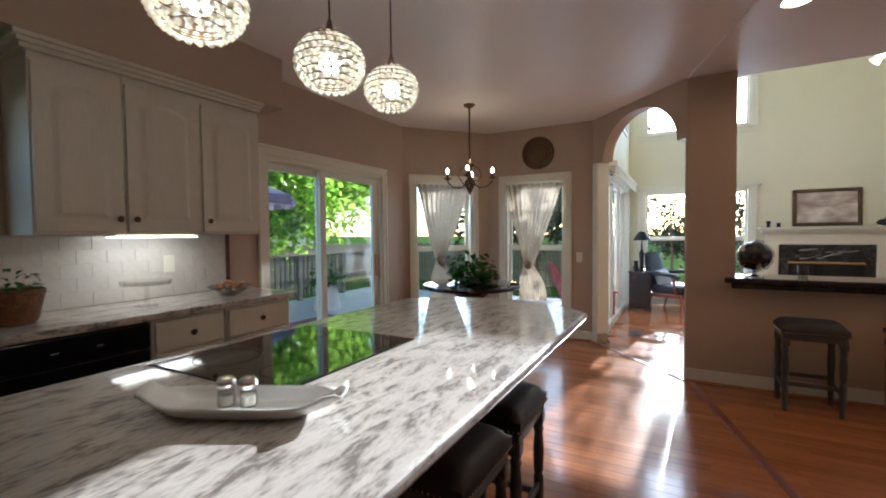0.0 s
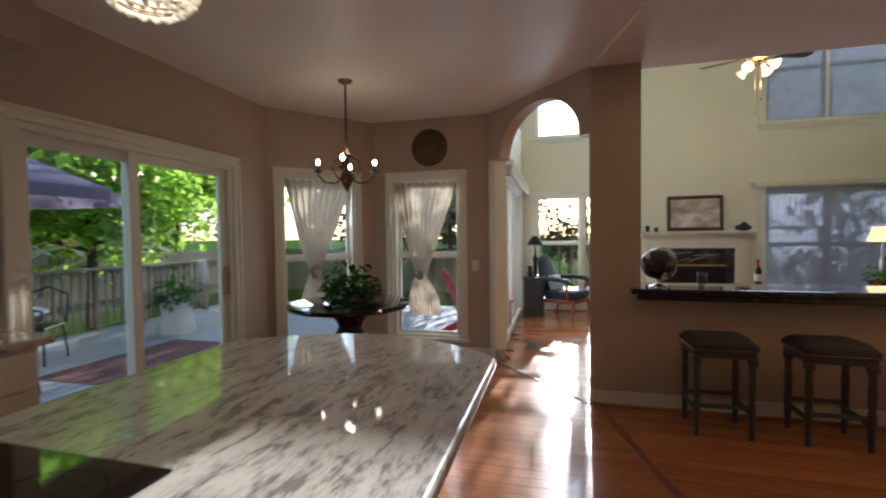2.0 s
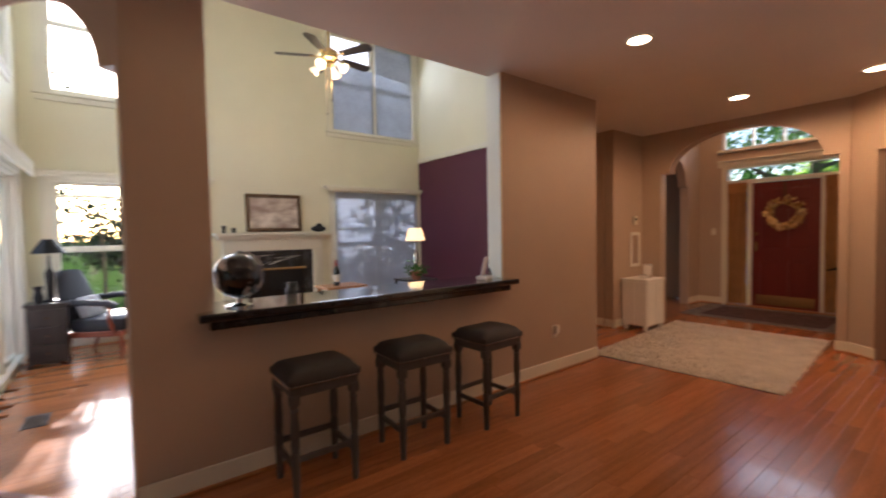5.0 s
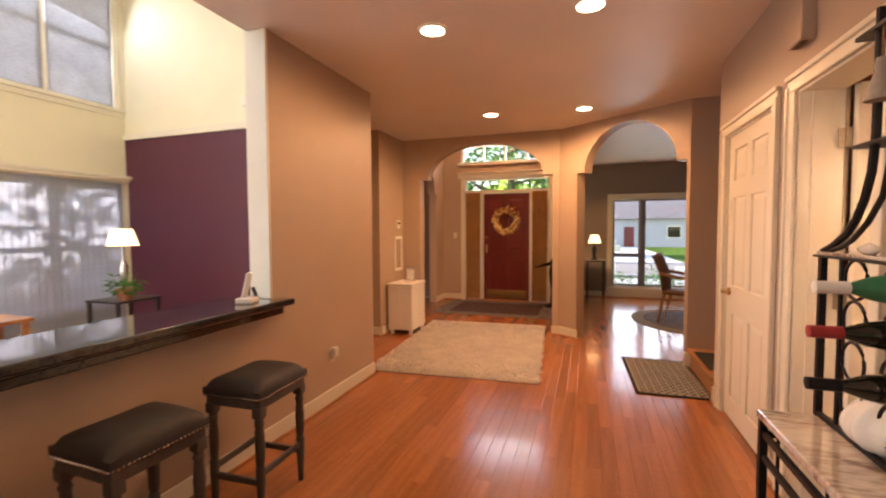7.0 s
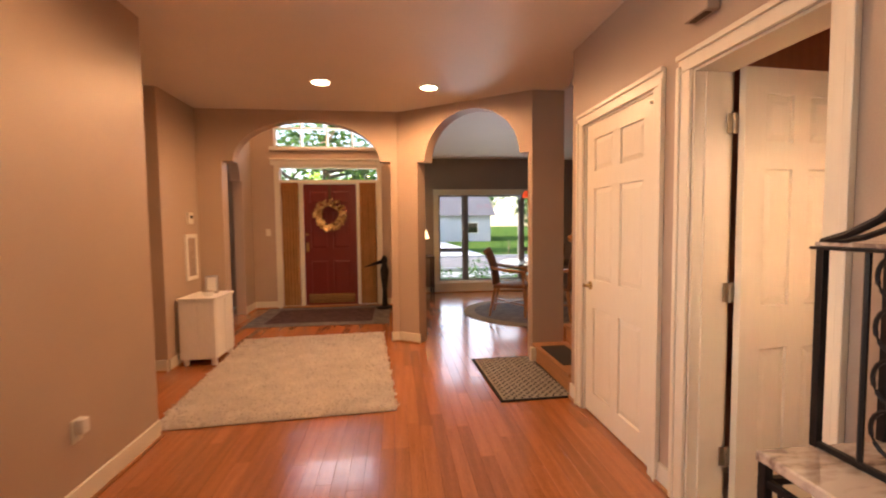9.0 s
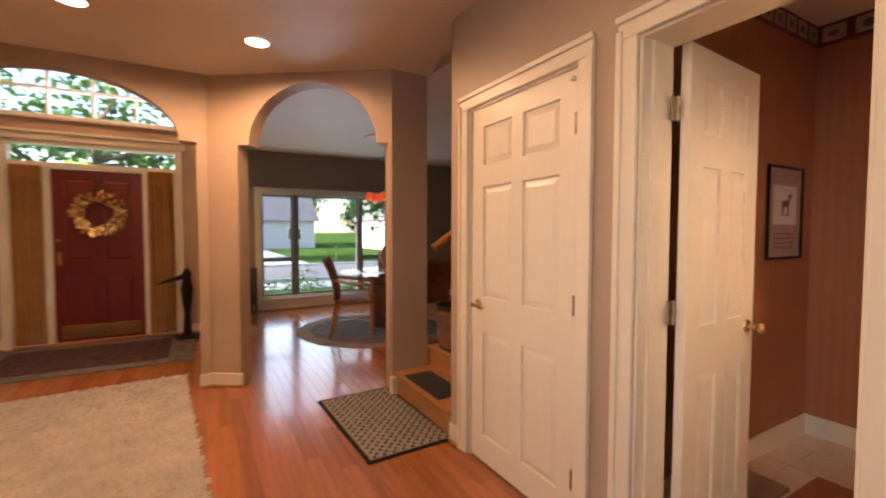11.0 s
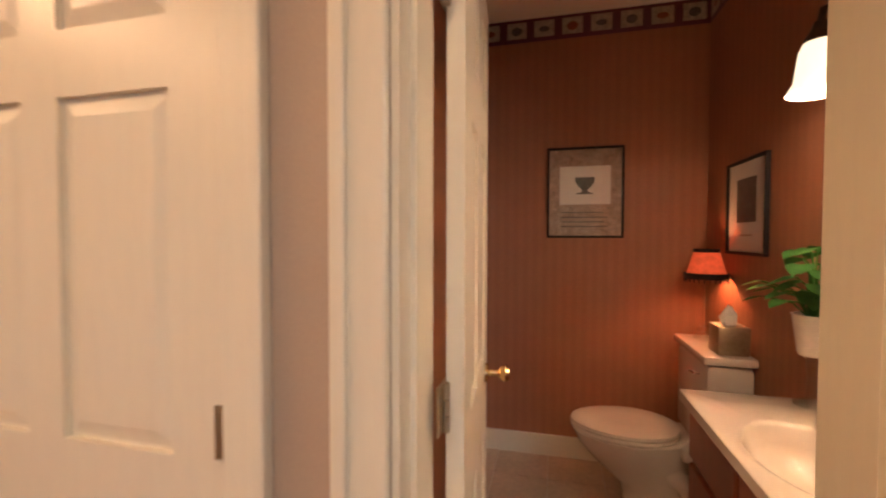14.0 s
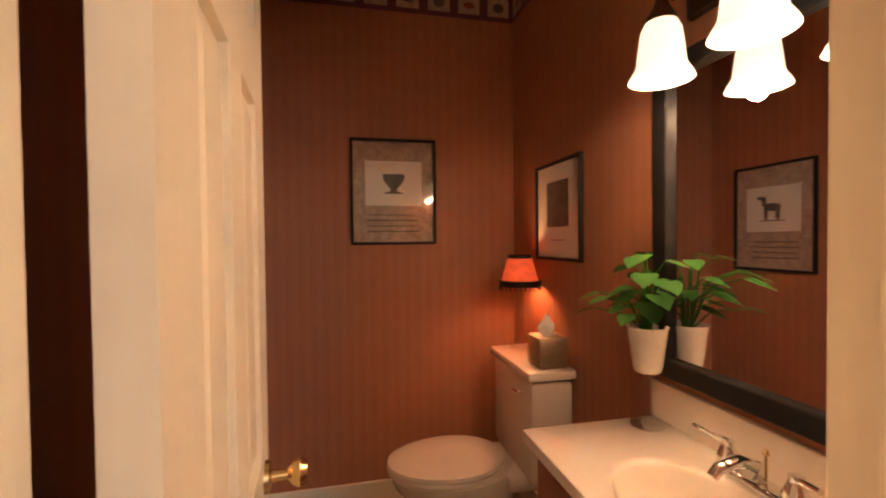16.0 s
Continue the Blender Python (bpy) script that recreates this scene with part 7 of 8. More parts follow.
bmesh.ops.remove_doubles(pb, verts=pb.verts, dist=0.0005)
part("shell", pb, "pot", pk, smooth=True)
part("stalk", tube(bmesh.new(), [(0, 0, 0.145), (0.005, 0, 0.165), (0.02, 0, 0.18)], 0.012, 7, taper=0.008), "wicker", pk)
pf = thing("picture_frame", "gold and black framed picture on the rack shelf", "picture frame", pose(2.19, 2.235, 1.30, -8, 0, 165))
part("frame", bx(-0.09, 0, 0, 0.09, 0.012, 0.30, 0.004), "black", pf)
part("gilt_frame", bx(-0.078, -0.004, 0.012, 0.078, 0.0, 0.288, 0.002), "brass", pf)
part("print", bx(-0.06, -0.006, 0.03, 0.06, -0.004, 0.27), "paperwhite", pf)
for x, z, y in ((2.33, 1.30, 2.30), (2.31, 1.61, 2.27), (2.26, 1.61, 2.27)):
    shl = thing("seashell", "small pale pink seashell", "shell", pose(x, y, z), "shells on the rack")
    sb = bmesh.new()
    bmesh.ops.create_icosphere(sb, subdivisions=2, radius=1, matrix=Matrix.Translation((0, 0, 0.014)) @ Matrix.Diagonal((0.035, 0.022, 0.016, 1)))
    for v in sb.verts:
        v.co += 0.004 * noise.noise_vector(v.co * 60)
    part("shell_body", sb, "porcelain", shl, smooth=True)
ts = thing("tassel", "beige cord tassel hanging from the rack top", "tassel", pose(2.245, 2.33, 1.90))
part("cord", tube(bmesh.new(), [(0, 0, 0), (0, 0, -0.08)], 0.003, 5), "wicker", ts)
part("skirt", lathe(bmesh.new(), [(0.012, -0.08), (0.018, -0.10), (0.014, -0.11), (0.03, -0.17), (0.035, -0.19)], 12), "cardboard", ts, smooth=True)

# ---- bathroom ----
def framed(m, w, h, kind_):
    th = thing("framed_print", "small print in a thin black frame on striped wallpaper", "picture", m, "bathroom prints")
    b = 0.014
    for a in ((-w / 2, -h / 2, w / 2, -h / 2 + b), (-w / 2, h / 2 - b, w / 2, h / 2), (-w / 2, -h / 2 + b, -w / 2 + b, h / 2 - b), (w / 2 - b, -h / 2 + b, w / 2, h / 2 - b)):
        part("frame", bx(a[0], -0.02, a[1], a[2], -0.001, a[3], 0.003), "black", th)
    part("mount", bx(-w / 2 + b, -0.008, -h / 2 + b, w / 2 - b, -0.002, h / 2 - b), "mount" if kind_ != "tall" else "paperwhite", th)
    if kind_ == "tall":
        part("print", bx(-w * 0.24, -0.010, -h * 0.16, w * 0.24, -0.0085, h * 0.30), "ink", th)
        part("caption", bx(-w * 0.16, -0.0095, -h * 0.30, w * 0.16, -0.0085, -h * 0.285), "mount", th)
    else:
        part("sheet", bx(-w * 0.33, -0.010, -h * 0.13, w * 0.33, -0.0085, h * 0.29), "paperwhite", th)
        db = bmesh.new()
        if kind_ == "urn":
            lathe(db, [(0.045, 0.0), (0.05, 0.004), (0.02, 0.012), (0.015, 0.025), (0.035, 0.045), (0.052, 0.07), (0.055, 0.095), (0.05, 0.10)], 24, pose(0, -0.0105, -0.01) @ Matrix.Diagonal((1, 0.02, 1, 1)))
        else:
            for x, z, sx, sz in ((0, 0.055, 0.05, 0.022), (0.045, 0.085, 0.014, 0.03), (0.065, 0.105, 0.022, 0.010), (-0.035, 0.02, 0.007, 0.035), (-0.022, 0.018, 0.006, 0.033), (0.03, 0.02, 0.007, 0.035), (0.04, 0.018, 0.006, 0.033)):
                bmesh.ops.create_icosphere(db, subdivisions=2, radius=1, matrix=pose(x, -0.0105, z) @ Matrix.Diagonal((sx, 0.0008, sz, 1)))
            box(db, -0.07, -0.0112, -0.018, 0.07, -0.0100, -0.013)
        part("drawing", db, "ink", th, smooth=True)
        for k in range(4):
            part("handwriting", bx(-w * 0.3, -0.0088, -h * 0.38 + 0.028 * k, w * (0.3 - 0.06 * (k % 2)), -0.0081, -h * 0.38 + 0.028 * k + 0.005), "ink", th)
    gp = part("glazing", bx(-w / 2 + b, -0.0145, -h / 2 + b, w / 2 - b, -0.0125, h / 2 - b), "glass", th)
    gp.visible_shadow = False
    return th


framed(pose(2.952, BY0, 1.604, 0, 0, 180), 0.435, 0.537, "urn")
framed(pose(BX0, 0.495, 1.475, 0, 0, 90), 0.40, 0.425, "tall")
framed(pose(BX1, 0.37, 1.455, 0, 0, -90), 0.44, 0.56, "horse")
# wallpaper border
for p0, p1 in (((BX1, BY0), (BX0, BY0)), ((BX0, BY0), (BX0, 1.9)), ((BX1, 1.9), (BX1, BY0))):
    L = math.hypot(p1[0] - p0[0], p1[1] - p0[1])
    wbd = thing("wallpaper_border", "dark red wallpaper border with tan picture squares", "wallpaper border", along(p0, p1), kind="structure")
    part("band", bx(0, -0.002, 2.52, L, -0.0005, 2.658), "maroon", wbd)
    n = int(L / 0.145)
    for k in range(n):
        u = (k + 0.5) * L / n
        part("square", bx(u - 0.058, -0.0035, 2.545, u + 0.058, -0.0021, 2.64), "mount", wbd)
        eb = bmesh.new()
        bmesh.ops.create_icosphere(eb, subdivisions=2, radius=1, matrix=Matrix.Translation((u, -0.0038, 2.59)) @ Matrix.Diagonal((0.032, 0.001, 0.026 if k % 2 else 0.018, 1)))
        part("motif", eb, "ink" if k % 3 else "cherry", wbd, smooth=True)


def ellipse_loft(bm, rings, seg=32, mat=0, cap=(True, True)):
    """Lofts through ellipses (cx, cy, z, rx_front, rx_back, ry)."""
    rs = []
    for cx, cy, z, rf, rb, ry in rings:
        row = []
        for i in range(seg):
            a = 2 * math.pi * i / seg
            c, s = math.cos(a), math.sin(a)
            row.append(bm.verts.new((cx + (rf if c > 0 else rb) * c, cy + ry * s, z)))
        rs.append(row)
    for p, q in zip(rs, rs[1:]):
        for i in range(seg):
            bm.faces.new((p[i], p[(i + 1) % seg], q[(i + 1) % seg], q[i]))
    if cap[0]:
        bm.faces.new(rs[0])
    if cap[1]:
        bm.faces.new(rs[-1])
    return bm


to = thing("toilet", "almond porcelain toilet with closed lid", "toilet", pose(BX0 - 0.005, 0.41, 0))
part("tank", bx(0.01, -0.22, 0.37, 0.20, 0.22, 0.795, 0.03), "porcelain", to, smooth=True)
part("tank_lid", bx(0.007, -0.235, 0.796, 0.215, 0.235, 0.835, 0.012), "porcelain", to, smooth=True)
part("bowl", ellipse_loft(bmesh.new(), [(0.34, 0, 0.0, 0.16, 0.2, 0.12), (0.34, 0, 0.04, 0.15, 0.19, 0.11), (0.36, 0, 0.14, 0.15, 0.17, 0.10), (0.42, 0, 0.24, 0.21, 0.22, 0.14), (0.45, 0, 0.33, 0.26, 0.27, 0.175), (0.46, 0, 0.385, 0.275, 0.27, 0.185), (0.46, 0, 0.395, 0.265, 0.26, 0.175)]), "porcelain", to, smooth=True)
part("seat", ellipse_loft(bmesh.new(), [(0.46, 0, 0.396, 0.27, 0.215, 0.18), (0.46, 0, 0.400, 0.285, 0.22, 0.19), (0.46, 0, 0.412, 0.285, 0.22, 0.19), (0.46, 0, 0.416, 0.275, 0.215, 0.182)]), "porcelain", to, smooth=True)
part("lid", ellipse_loft(bmesh.new(), [(0.46, 0, 0.417, 0.275, 0.215, 0.182), (0.46, 0, 0.421, 0.285, 0.22, 0.19), (0.46, 0, 0.434, 0.282, 0.22, 0.188), (0.46, 0, 0.442, 0.25, 0.20, 0.16), (0.46, 0, 0.444, 0.12, 0.1, 0.07)]), "porcelain", to, smooth=True)
part("deck", bx(0.01, -0.17, 0.33, 0.27, 0.17, 0.392, 0.02), "porcelain", to, smooth=True)
part("trapway", tube(bmesh.new(), [(0.44, 0.03, 0.24), (0.34, 0.075, 0.26), (0.24, 0.085, 0.20), (0.18, 0.08, 0.10), (0.17, 0.08, 0.0)], 0.05, 12), "porcelain", to, smooth=True)
part("flush_lever", tube(bmesh.new(), [(0.205, 0.15, 0.74), (0.225, 0.15, 0.74), (0.23, 0.10, 0.735)], 0.006, 6), "chrome", to)

bl2 = thing("table_lamp", "small lamp with glowing red fringed shade and glass base", "lamp", pose(BX0 + 0.10, 0.30, 0.835) @ Matrix.Scale(1.2, 4))
part("foot", lathe(bmesh.new(), [(0.04, 0), (0.042, 0.012), (0.03, 0.03), (0.032, 0.045), (0.014, 0.055)], 8), "crystalglass", bl2, "clear glass foot")
part("stem", lathe(bmesh.new(), [(0.013, 0.055), (0.011, 0.14), (0.014, 0.25), (0.010, 0.265)], 10), "crystalglass", bl2, smooth=True)
sh = part("shade", lathe(bmesh.new(), [(0.078, 0.26), (0.068, 0.285), (0.045, 0.37), (0.043, 0.37), (0.066, 0.285), (0.076, 0.26)], 26, cap=False), "redglow", bl2, "red fabric shade", smooth=True)
part("trim", lathe(bmesh.new(), [(0.080, 0.252), (0.081, 0.276), (0.074, 0.276)], 26, cap=False), "black", sh)
part("trim", lathe(bmesh.new(), [(0.048, 0.355), (0.047, 0.374), (0.041, 0.374)], 26, cap=False), "black", sh)
frb = bmesh.new()
for k in range(26):
    a = 2 * math.pi * k / 26
    tube(frb, [(0.078 * math.cos(a), 0.078 * math.sin(a), 0.256), (0.079 * math.cos(a), 0.079 * math.sin(a), 0.238)], 0.0025, 5)
part("fringe", frb, "black", sh)
lamp("small_lamp_glow", "POINT", Matrix.Translation((BX0 + 0.10, 0.30, 0.835 + 0.365)), 2.2, (1.0, 0.5, 0.2), 0.025)
tx = thing("tissue_box", "silver tissue box cover with tissue pulled up", "tissue box", pose(BX0 + 0.085, 0.55, 0.835))
part("cover", bx(-0.062, -0.062, 0, 0.062, 0.062, 0.125, 0.008), "nickel", tx, smooth=True)
tsb = bmesh.new()
rr = random.Random(2)
base = [tsb.verts.new((0.03 * math.cos(a * math.pi / 4), 0.02 * math.sin(a * math.pi / 4), 0.125)) for a in range(8)]
mid = [tsb.verts.new((rr.uniform(0.02, 0.045) * math.cos(a * math.pi / 4), rr.uniform(0.015, 0.03) * math.sin(a * math.pi / 4), 0.165 + rr.uniform(-0.01, 0.01))) for a in range(8)]
tip = [tsb.verts.new((0.012 * math.cos(a * math.pi / 4), 0.006 * math.sin(a * math.pi / 4), 0.20 + rr.uniform(-0.01, 0.02))) for a in range(8)]
for p, q in ((base, mid), (mid, tip)):
    for i in range(8):
        tsb.faces.new((p[i], p[(i + 1) % 8], q[(i + 1) % 8], q[i]))
part("tissue", tsb, "paperwhite", tx)

VY0, VY1, VZ = 1.085, 1.895, 0.065
van = thing("vanity", "cherry wood vanity with moulded almond sink top", "vanity", pose(BX0, VY0, VZ))
part("body", bx(0.002, 0.03, 0.08, 0.385, VY1 - VY0 - 0.002, 0.63, 0.003), "cherry", van)
part("top_rail", bx(0.370, 0.03, 0.63, 0.385, VY1 - VY0 - 0.002, 0.7355, 0.002), "cherry", van)
part("side_panel", bx(0.002, 0.03, 0.63, 0.370, 0.045, 0.7355, 0.002), "cherry", van)
part("plinth", bx(0.002, 0.03, -VZ, 0.33, VY1 - VY0 - 0.002, 0.08), "cherry", van)
for k in range(2):
    y0 = 0.05 + 0.375 * k
    part("door", bx(0.385, y0, 0.10, 0.402, y0 + 0.355, 0.55, 0.006), "cherry", van)
    part("drawer_front", bx(0.385, y0, 0.57, 0.402, y0 + 0.355, 0.715, 0.006), "cherry", van)
# top with an oval basin sunk into it
tbm = bmesh.new()
bcx, bcy, brx, bry = 0.235, 0.43, 0.145, 0.205
N = 48
outer = []
for i in range(N):
    a = 2 * math.pi * i / N
    c, s = math.cos(a), math.sin(a)
    k = min((0.42 - bcx) / c if c > 0 else (0.0 - bcx) / c if c < 0 else 9, (VY1 - VY0 - 0.002 - bcy) / s if s > 0 else (0.0 - bcy) / s if s < 0 else 9)
    outer.append((bcx + c * k, bcy + s * k))
for cx_, cy_ in ((0, 0), (0.42, 0), (0.42, VY1 - VY0 - 0.002), (0, VY1 - VY0 - 0.002)):
    j = min(range(N), key=lambda q: (outer[q][0] - cx_) ** 2 + (outer[q][1] - cy_) ** 2)
    outer[j] = (cx_, cy_)
r_low = [tbm.verts.new((x, y, 0.736)) for x, y in outer]
r_out = [tbm.verts.new((x, y, 0.766)) for x, y in outer]
r_in0 = [tbm.verts.new((x - 0.006 * (1 if x > bcx else -1), y - 0.006 * (1 if y > bcy else -1), 0.770)) for x, y in outer]
rings = [r_low, r_out, r_in0]
for f, z in ((1.10, 0.770), (1.02, 0.768), (0.98, 0.760), (0.90, 0.72), (0.75, 0.68), (0.5, 0.655), (0.15, 0.645)):
    rings.append([tbm.verts.new((bcx + brx * f * math.cos(2 * math.pi * i / N) * (1 + (0.03 * math.cos(24 * math.pi * i / N / 2) if 0.4 < f < 1.0 else 0)), bcy + bry * f * math.sin(2 * math.pi * i / N), z)) for i in range(N)])
for p, q in zip(rings, rings[1:]):
    for i in range(N):
        tbm.faces.new((p[i], p[(i + 1) % N], q[(i + 1) % N], q[i]))
tbm.faces.new(rings[-1])
part("sink_top", tbm, "porcelain", van, "almond moulded sink top with shell basin", smooth=True)
part("backsplash", bx(0.0015, 0.0, 0.771, 0.02, VY1 - VY0 - 0.002, 0.88, 0.004), "porcelain", van)
part("drain", lathe(bmesh.new(), [(0.022, 0.646), (0.02, 0.650), (0.005, 0.651)], 20, Matrix.Translation((bcx, bcy, 0))), "chrome", van)
fa = thing("faucet", "chrome two-handle bathroom faucet", "faucet", pose(BX0 + 0.062, VY0 + bcy - 0.05, 0.770 + VZ))
part("base", bx(-0.025, -0.09, 0, 0.025, 0.09, 0.018, 0.008), "chrome", fa, smooth=True)
part("spout", tube(bmesh.new(), [(0, 0, 0.015), (0.01, 0, 0.05), (0.05, 0, 0.065), (0.10, 0, 0.055), (0.115, 0, 0.04)], 0.015, 12, taper=0.011), "chrome", fa, smooth=True)
for s in (-1, 1):
    hb_ = lathe(bmesh.new(), [(0.022, 0.015), (0.024, 0.03), (0.016, 0.05), (0.012, 0.06), (0.014, 0.068)], 16, Matrix.Translation((0, s * 0.075, 0)))
    tube(hb_, [(0, s * 0.075, 0.064), (0.02, s * 0.10, 0.072), (0.03, s * 0.14, 0.078)], 0.008, 8, taper=0.006)
    part("handle", hb_, "chrome", fa, smooth=True)
part("lift_rod", lathe(bmesh.new(), [(0.003, 0.015), (0.003, 0.065), (0.007, 0.07), (0.004, 0.08)], 10, Matrix.Translation((-0.018, 0, 0))), "brass", fa)

MY0, MY1, MZ0, MZ1 = 1.105, 1.87, 0.966, 1.84
mir = thing("wall_mirror", "large mirror in a broad black frame above the vanity", "mirror", pose(BX0, MY0, MZ0))
w, h, b = MY1 - MY0, MZ1 - MZ0, 0.055
part("glass", bx(0.002, b - 0.004, b - 0.004, 0.010, w - b + 0.004, h - b + 0.004), "mirror", mir)
for a in ((0, 0, w, b), (0, h - b, w, h), (0, b, b, h - b), (w - b, b, w, h - b)):
    part("frame", bx(0.001, a[0], a[1], 0.03, a[2], a[3], 0.006), "black", mir)
vl = thing("vanity_light", "bronze bath light bar with three lit bell shades", "wall lamp", pose(BX0, 1.525, 1.957))
part("backplate", bx(0.001, -0.30, -0.05, 0.025, 0.30, 0.05, 0.01), "bronze", vl)
part("bar", tube(bmesh.new(), [(0.08, -0.28, 0.0), (0.08, 0.28, 0.0)], 0.012, 10), "bronze", vl, smooth=True)
for k in (-1, 0, 1):
    y = 0.235 * k
    part("arm", tube(bmesh.new(), [(0.02, y, 0.0), (0.09, y, 0.01), (0.145, y, -0.01), (0.15, y, -0.05)], 0.010, 8), "bronze", vl, smooth=True)
    part("holder", lathe(bmesh.new(), [(0.014, -0.04), (0.02, -0.06), (0.035, -0.085), (0.036, -0.095)], 18, Matrix.Translation((0.15, y, 0))), "bronze", vl, smooth=True)
    part("bell_shade", lathe(bmesh.new(), [(0.033, -0.09), (0.045, -0.115), (0.051, -0.163), (0.055, -0.197), (0.068, -0.219), (0.072, -0.229), (0.066, -0.226), (0.051, -0.197), (0.046, -0.163), (0.039, -0.115)], 28, Matrix.Translation((0.15, y, 0)), cap=False), "bellglow", vl, "glowing frosted glass bell", smooth=True)
    gb = bmesh.new()
    bmesh.ops.create_uvsphere(gb, u_segments=12, v_segments=8, radius=0.02, matrix=Matrix.Translation((0.15, y, -0.14)))
    part("bulb", gb, "bulb", vl, smooth=True)
    lamp("vanity_glow", "POINT", Matrix.Translation((BX0 + 0.15, 1.525 + y, 1.957 - 0.238)), 2.1, (1.0, 0.66, 0.40), 0.022)
sp = thing("pothos_plant", "trailing green pothos in a white pot on a glass stem", "plant", pose(BX0 + 0.075, 1.145, 0.835))
part("glass_stem", lathe(bmesh.new(), [(0.045, 0), (0.044, 0.006), (0.014, 0.02), (0.011, 0.08), (0.015, 0.135), (0.03, 0.15)], 20), "crystalglass", sp, "clear glass pedestal", smooth=True)
part("pot", lathe(bmesh.new(), [(0.034, 0.151), (0.038, 0.16), (0.052, 0.27), (0.055, 0.275), (0.048, 0.275), (0.034, 0.165)], 26), "pot", sp, smooth=True)
part("soil", lathe(bmesh.new(), [(0.048, 0.257), (0.04, 0.26)], 18), "soil", sp)
rp = random.Random(31)
for k in range(30):
    a = rp.uniform(0, 6.28)
    l, up = rp.uniform(0.02, 0.15), rp.uniform(0.04, 0.22)
    if math.cos(a) < -0.2:
        l = min(l, 0.05)
    tip = Vector((math.cos(a) * l, math.sin(a) * l, 0.265 + up))
    st_ = part("stem", tube(bmesh.new(), [(0.01 * math.cos(a), 0.01 * math.sin(a), 0.26), (tip.x * 0.4, tip.y * 0.4, 0.265 + up * 0.8), tip], 0.0025, 5), "leaf", sp)
    lb = bmesh.new()
    d = Vector((math.cos(a), math.sin(a), -0.3)).normalized()
    s = d.cross(Vector((0, 0, 1))).normalized()
    n = s.cross(d)
    sz = rp.uniform(0.055, 0.09)
    outl = [(0, 0), (0.08, 0.32), (0.3, 0.42), (0.6, 0.32), (0.85, 0.14), (1.0, 0)]
    ctr = [lb.verts.new(tip + d * sz * u - n * 0.05 * sz * u * u) for u, _ in outl]
    for sgn in (1, -1):
        e = [lb.verts.new(tip + d * sz * (u - 0.06) + s * sgn * v * sz * 0.9 + n * 0.12 * v * sz - n * 0.05 * sz * u * u) for u, v in outl[1:5]]
        lb.faces.new((ctr[0], ctr[1], e[0]))
        for i in range(3):
            lb.faces.new((ctr[i + 1], ctr[i + 2], e[i + 1], e[i]))
        lb.faces.new((ctr[4], ctr[5], e[3]))
    part("leaf", lb, "leaf", sp, smooth=True)
bm_ = thing("bath_mat", "dark red bath mat on the tiled floor", "rug", pose(3.055, 0.99, 0.002))
part("pad", bx(-0.26, -0.41, 0, 0.26, 0.41, 0.014, 0.006), "cherry", bm_)
sc = thing("floor_scale", "glass bathroom scale by the wall", "scale", pose(3.46, 1.0, 0.002))
part("plate", bx(-0.13, -0.14, 0, 0.13, 0.14, 0.03, 0.008), "nickel", sc)

# ---- outside ----
ground = tagged(part("ground", slab(bmesh.new(), [(-400, -400), (400, -400), (400, 400), (-400, 400)], -0.75, -0.55), "grass"), "grass lawn round the house", "ground", kind="structure")
# deck boards
deck = thing("deck", "weathered grey wooden deck behind the house", "deck", pose(-4.6, 5.5, -0.14), kind="structure")
part("joists", bx(-2.6, -4.6, -0.40, 1.6, 4.6, -0.10), "fence", deck)
bme = None
for k in range(30):
    if bme is None:
        o = part("board", bx(-0.067, -4.7, -0.03, 0.067, 4.7, 0.0, 0.004), "deck", deck)
        bme = o.data
    else:
        o = new("board", bme)
        o.parent = deck
    o.location = (-2.5 + 0.14 * k, 0, 0)
deck2 = thing("deck", "weathered grey wooden deck outside the bay", "deck", pose(-1.75, 8.3, -0.14), kind="structure")
for k in range(14):
    o = part("board", bx(-0.067, -1.9, -0.03, 0.067, 1.9, 0.0, 0.004), "deck", deck2)
    o.location = (-1.2 + 0.14 * k, 0, 0)
deck3 = thing("deck", "weathered grey wooden deck behind the living room", "deck", pose(0.6, 11.1, -0.14), kind="structure")
part("joists", bx(-2.0, -1.5, -0.40, 2.0, 1.5, -0.032), "fence", deck3)
for k in range(29):
    o = new("board", bpy.data.objects["board"].data)
    o.parent = deck3
    o.matrix_basis = Matrix.Translation((-1.96 + 0.14 * k, 0, 0)) @ Matrix.Diagonal((1, 0.33, 1, 1))
rail_ = thing("deck_railing", "weathered wooden deck railing with square posts", "railing", pose(-7.0, 5.5, -0.14), kind="structure")
for k, y in enumerate((-4.0, -2.4, -0.9, 0.35, 2.0, 3.4)):
    part("post", bx(-0.05, y - 0.05, 0, 0.05, y + 0.05, 1.0, 0.006), "fence", rail_)
part("top_rail", bx(-0.07, -4.0, 1.0, 0.07, -0.9, 1.04, 0.006), "fence", rail_)
part("top_rail", bx(-0.07, 0.35, 1.0, 0.07, 3.4, 1.04, 0.006), "fence", rail_)
for y in [(-3.9 + 0.13 * k) for k in range(24)] + [(0.45 + 0.13 * k) for k in range(23)]:
    part("baluster", bx(-0.018, y - 0.018, 0.08, 0.018, y + 0.018, 1.0, 0.002), "fence", rail_)
part("stair_rail", bx(-0.03, -0.05, -0.05, 0.03, 1.7, 0.05, 0.006, m=pose(-0.15, -0.9, 0.45, 28, 0, 0)), "fence", rail_)
fen = thing("fence", "weathered vertical board fence at the garden's edge", "fence", pose(-11.5, 8, -0.6), kind="structure")
pm = None
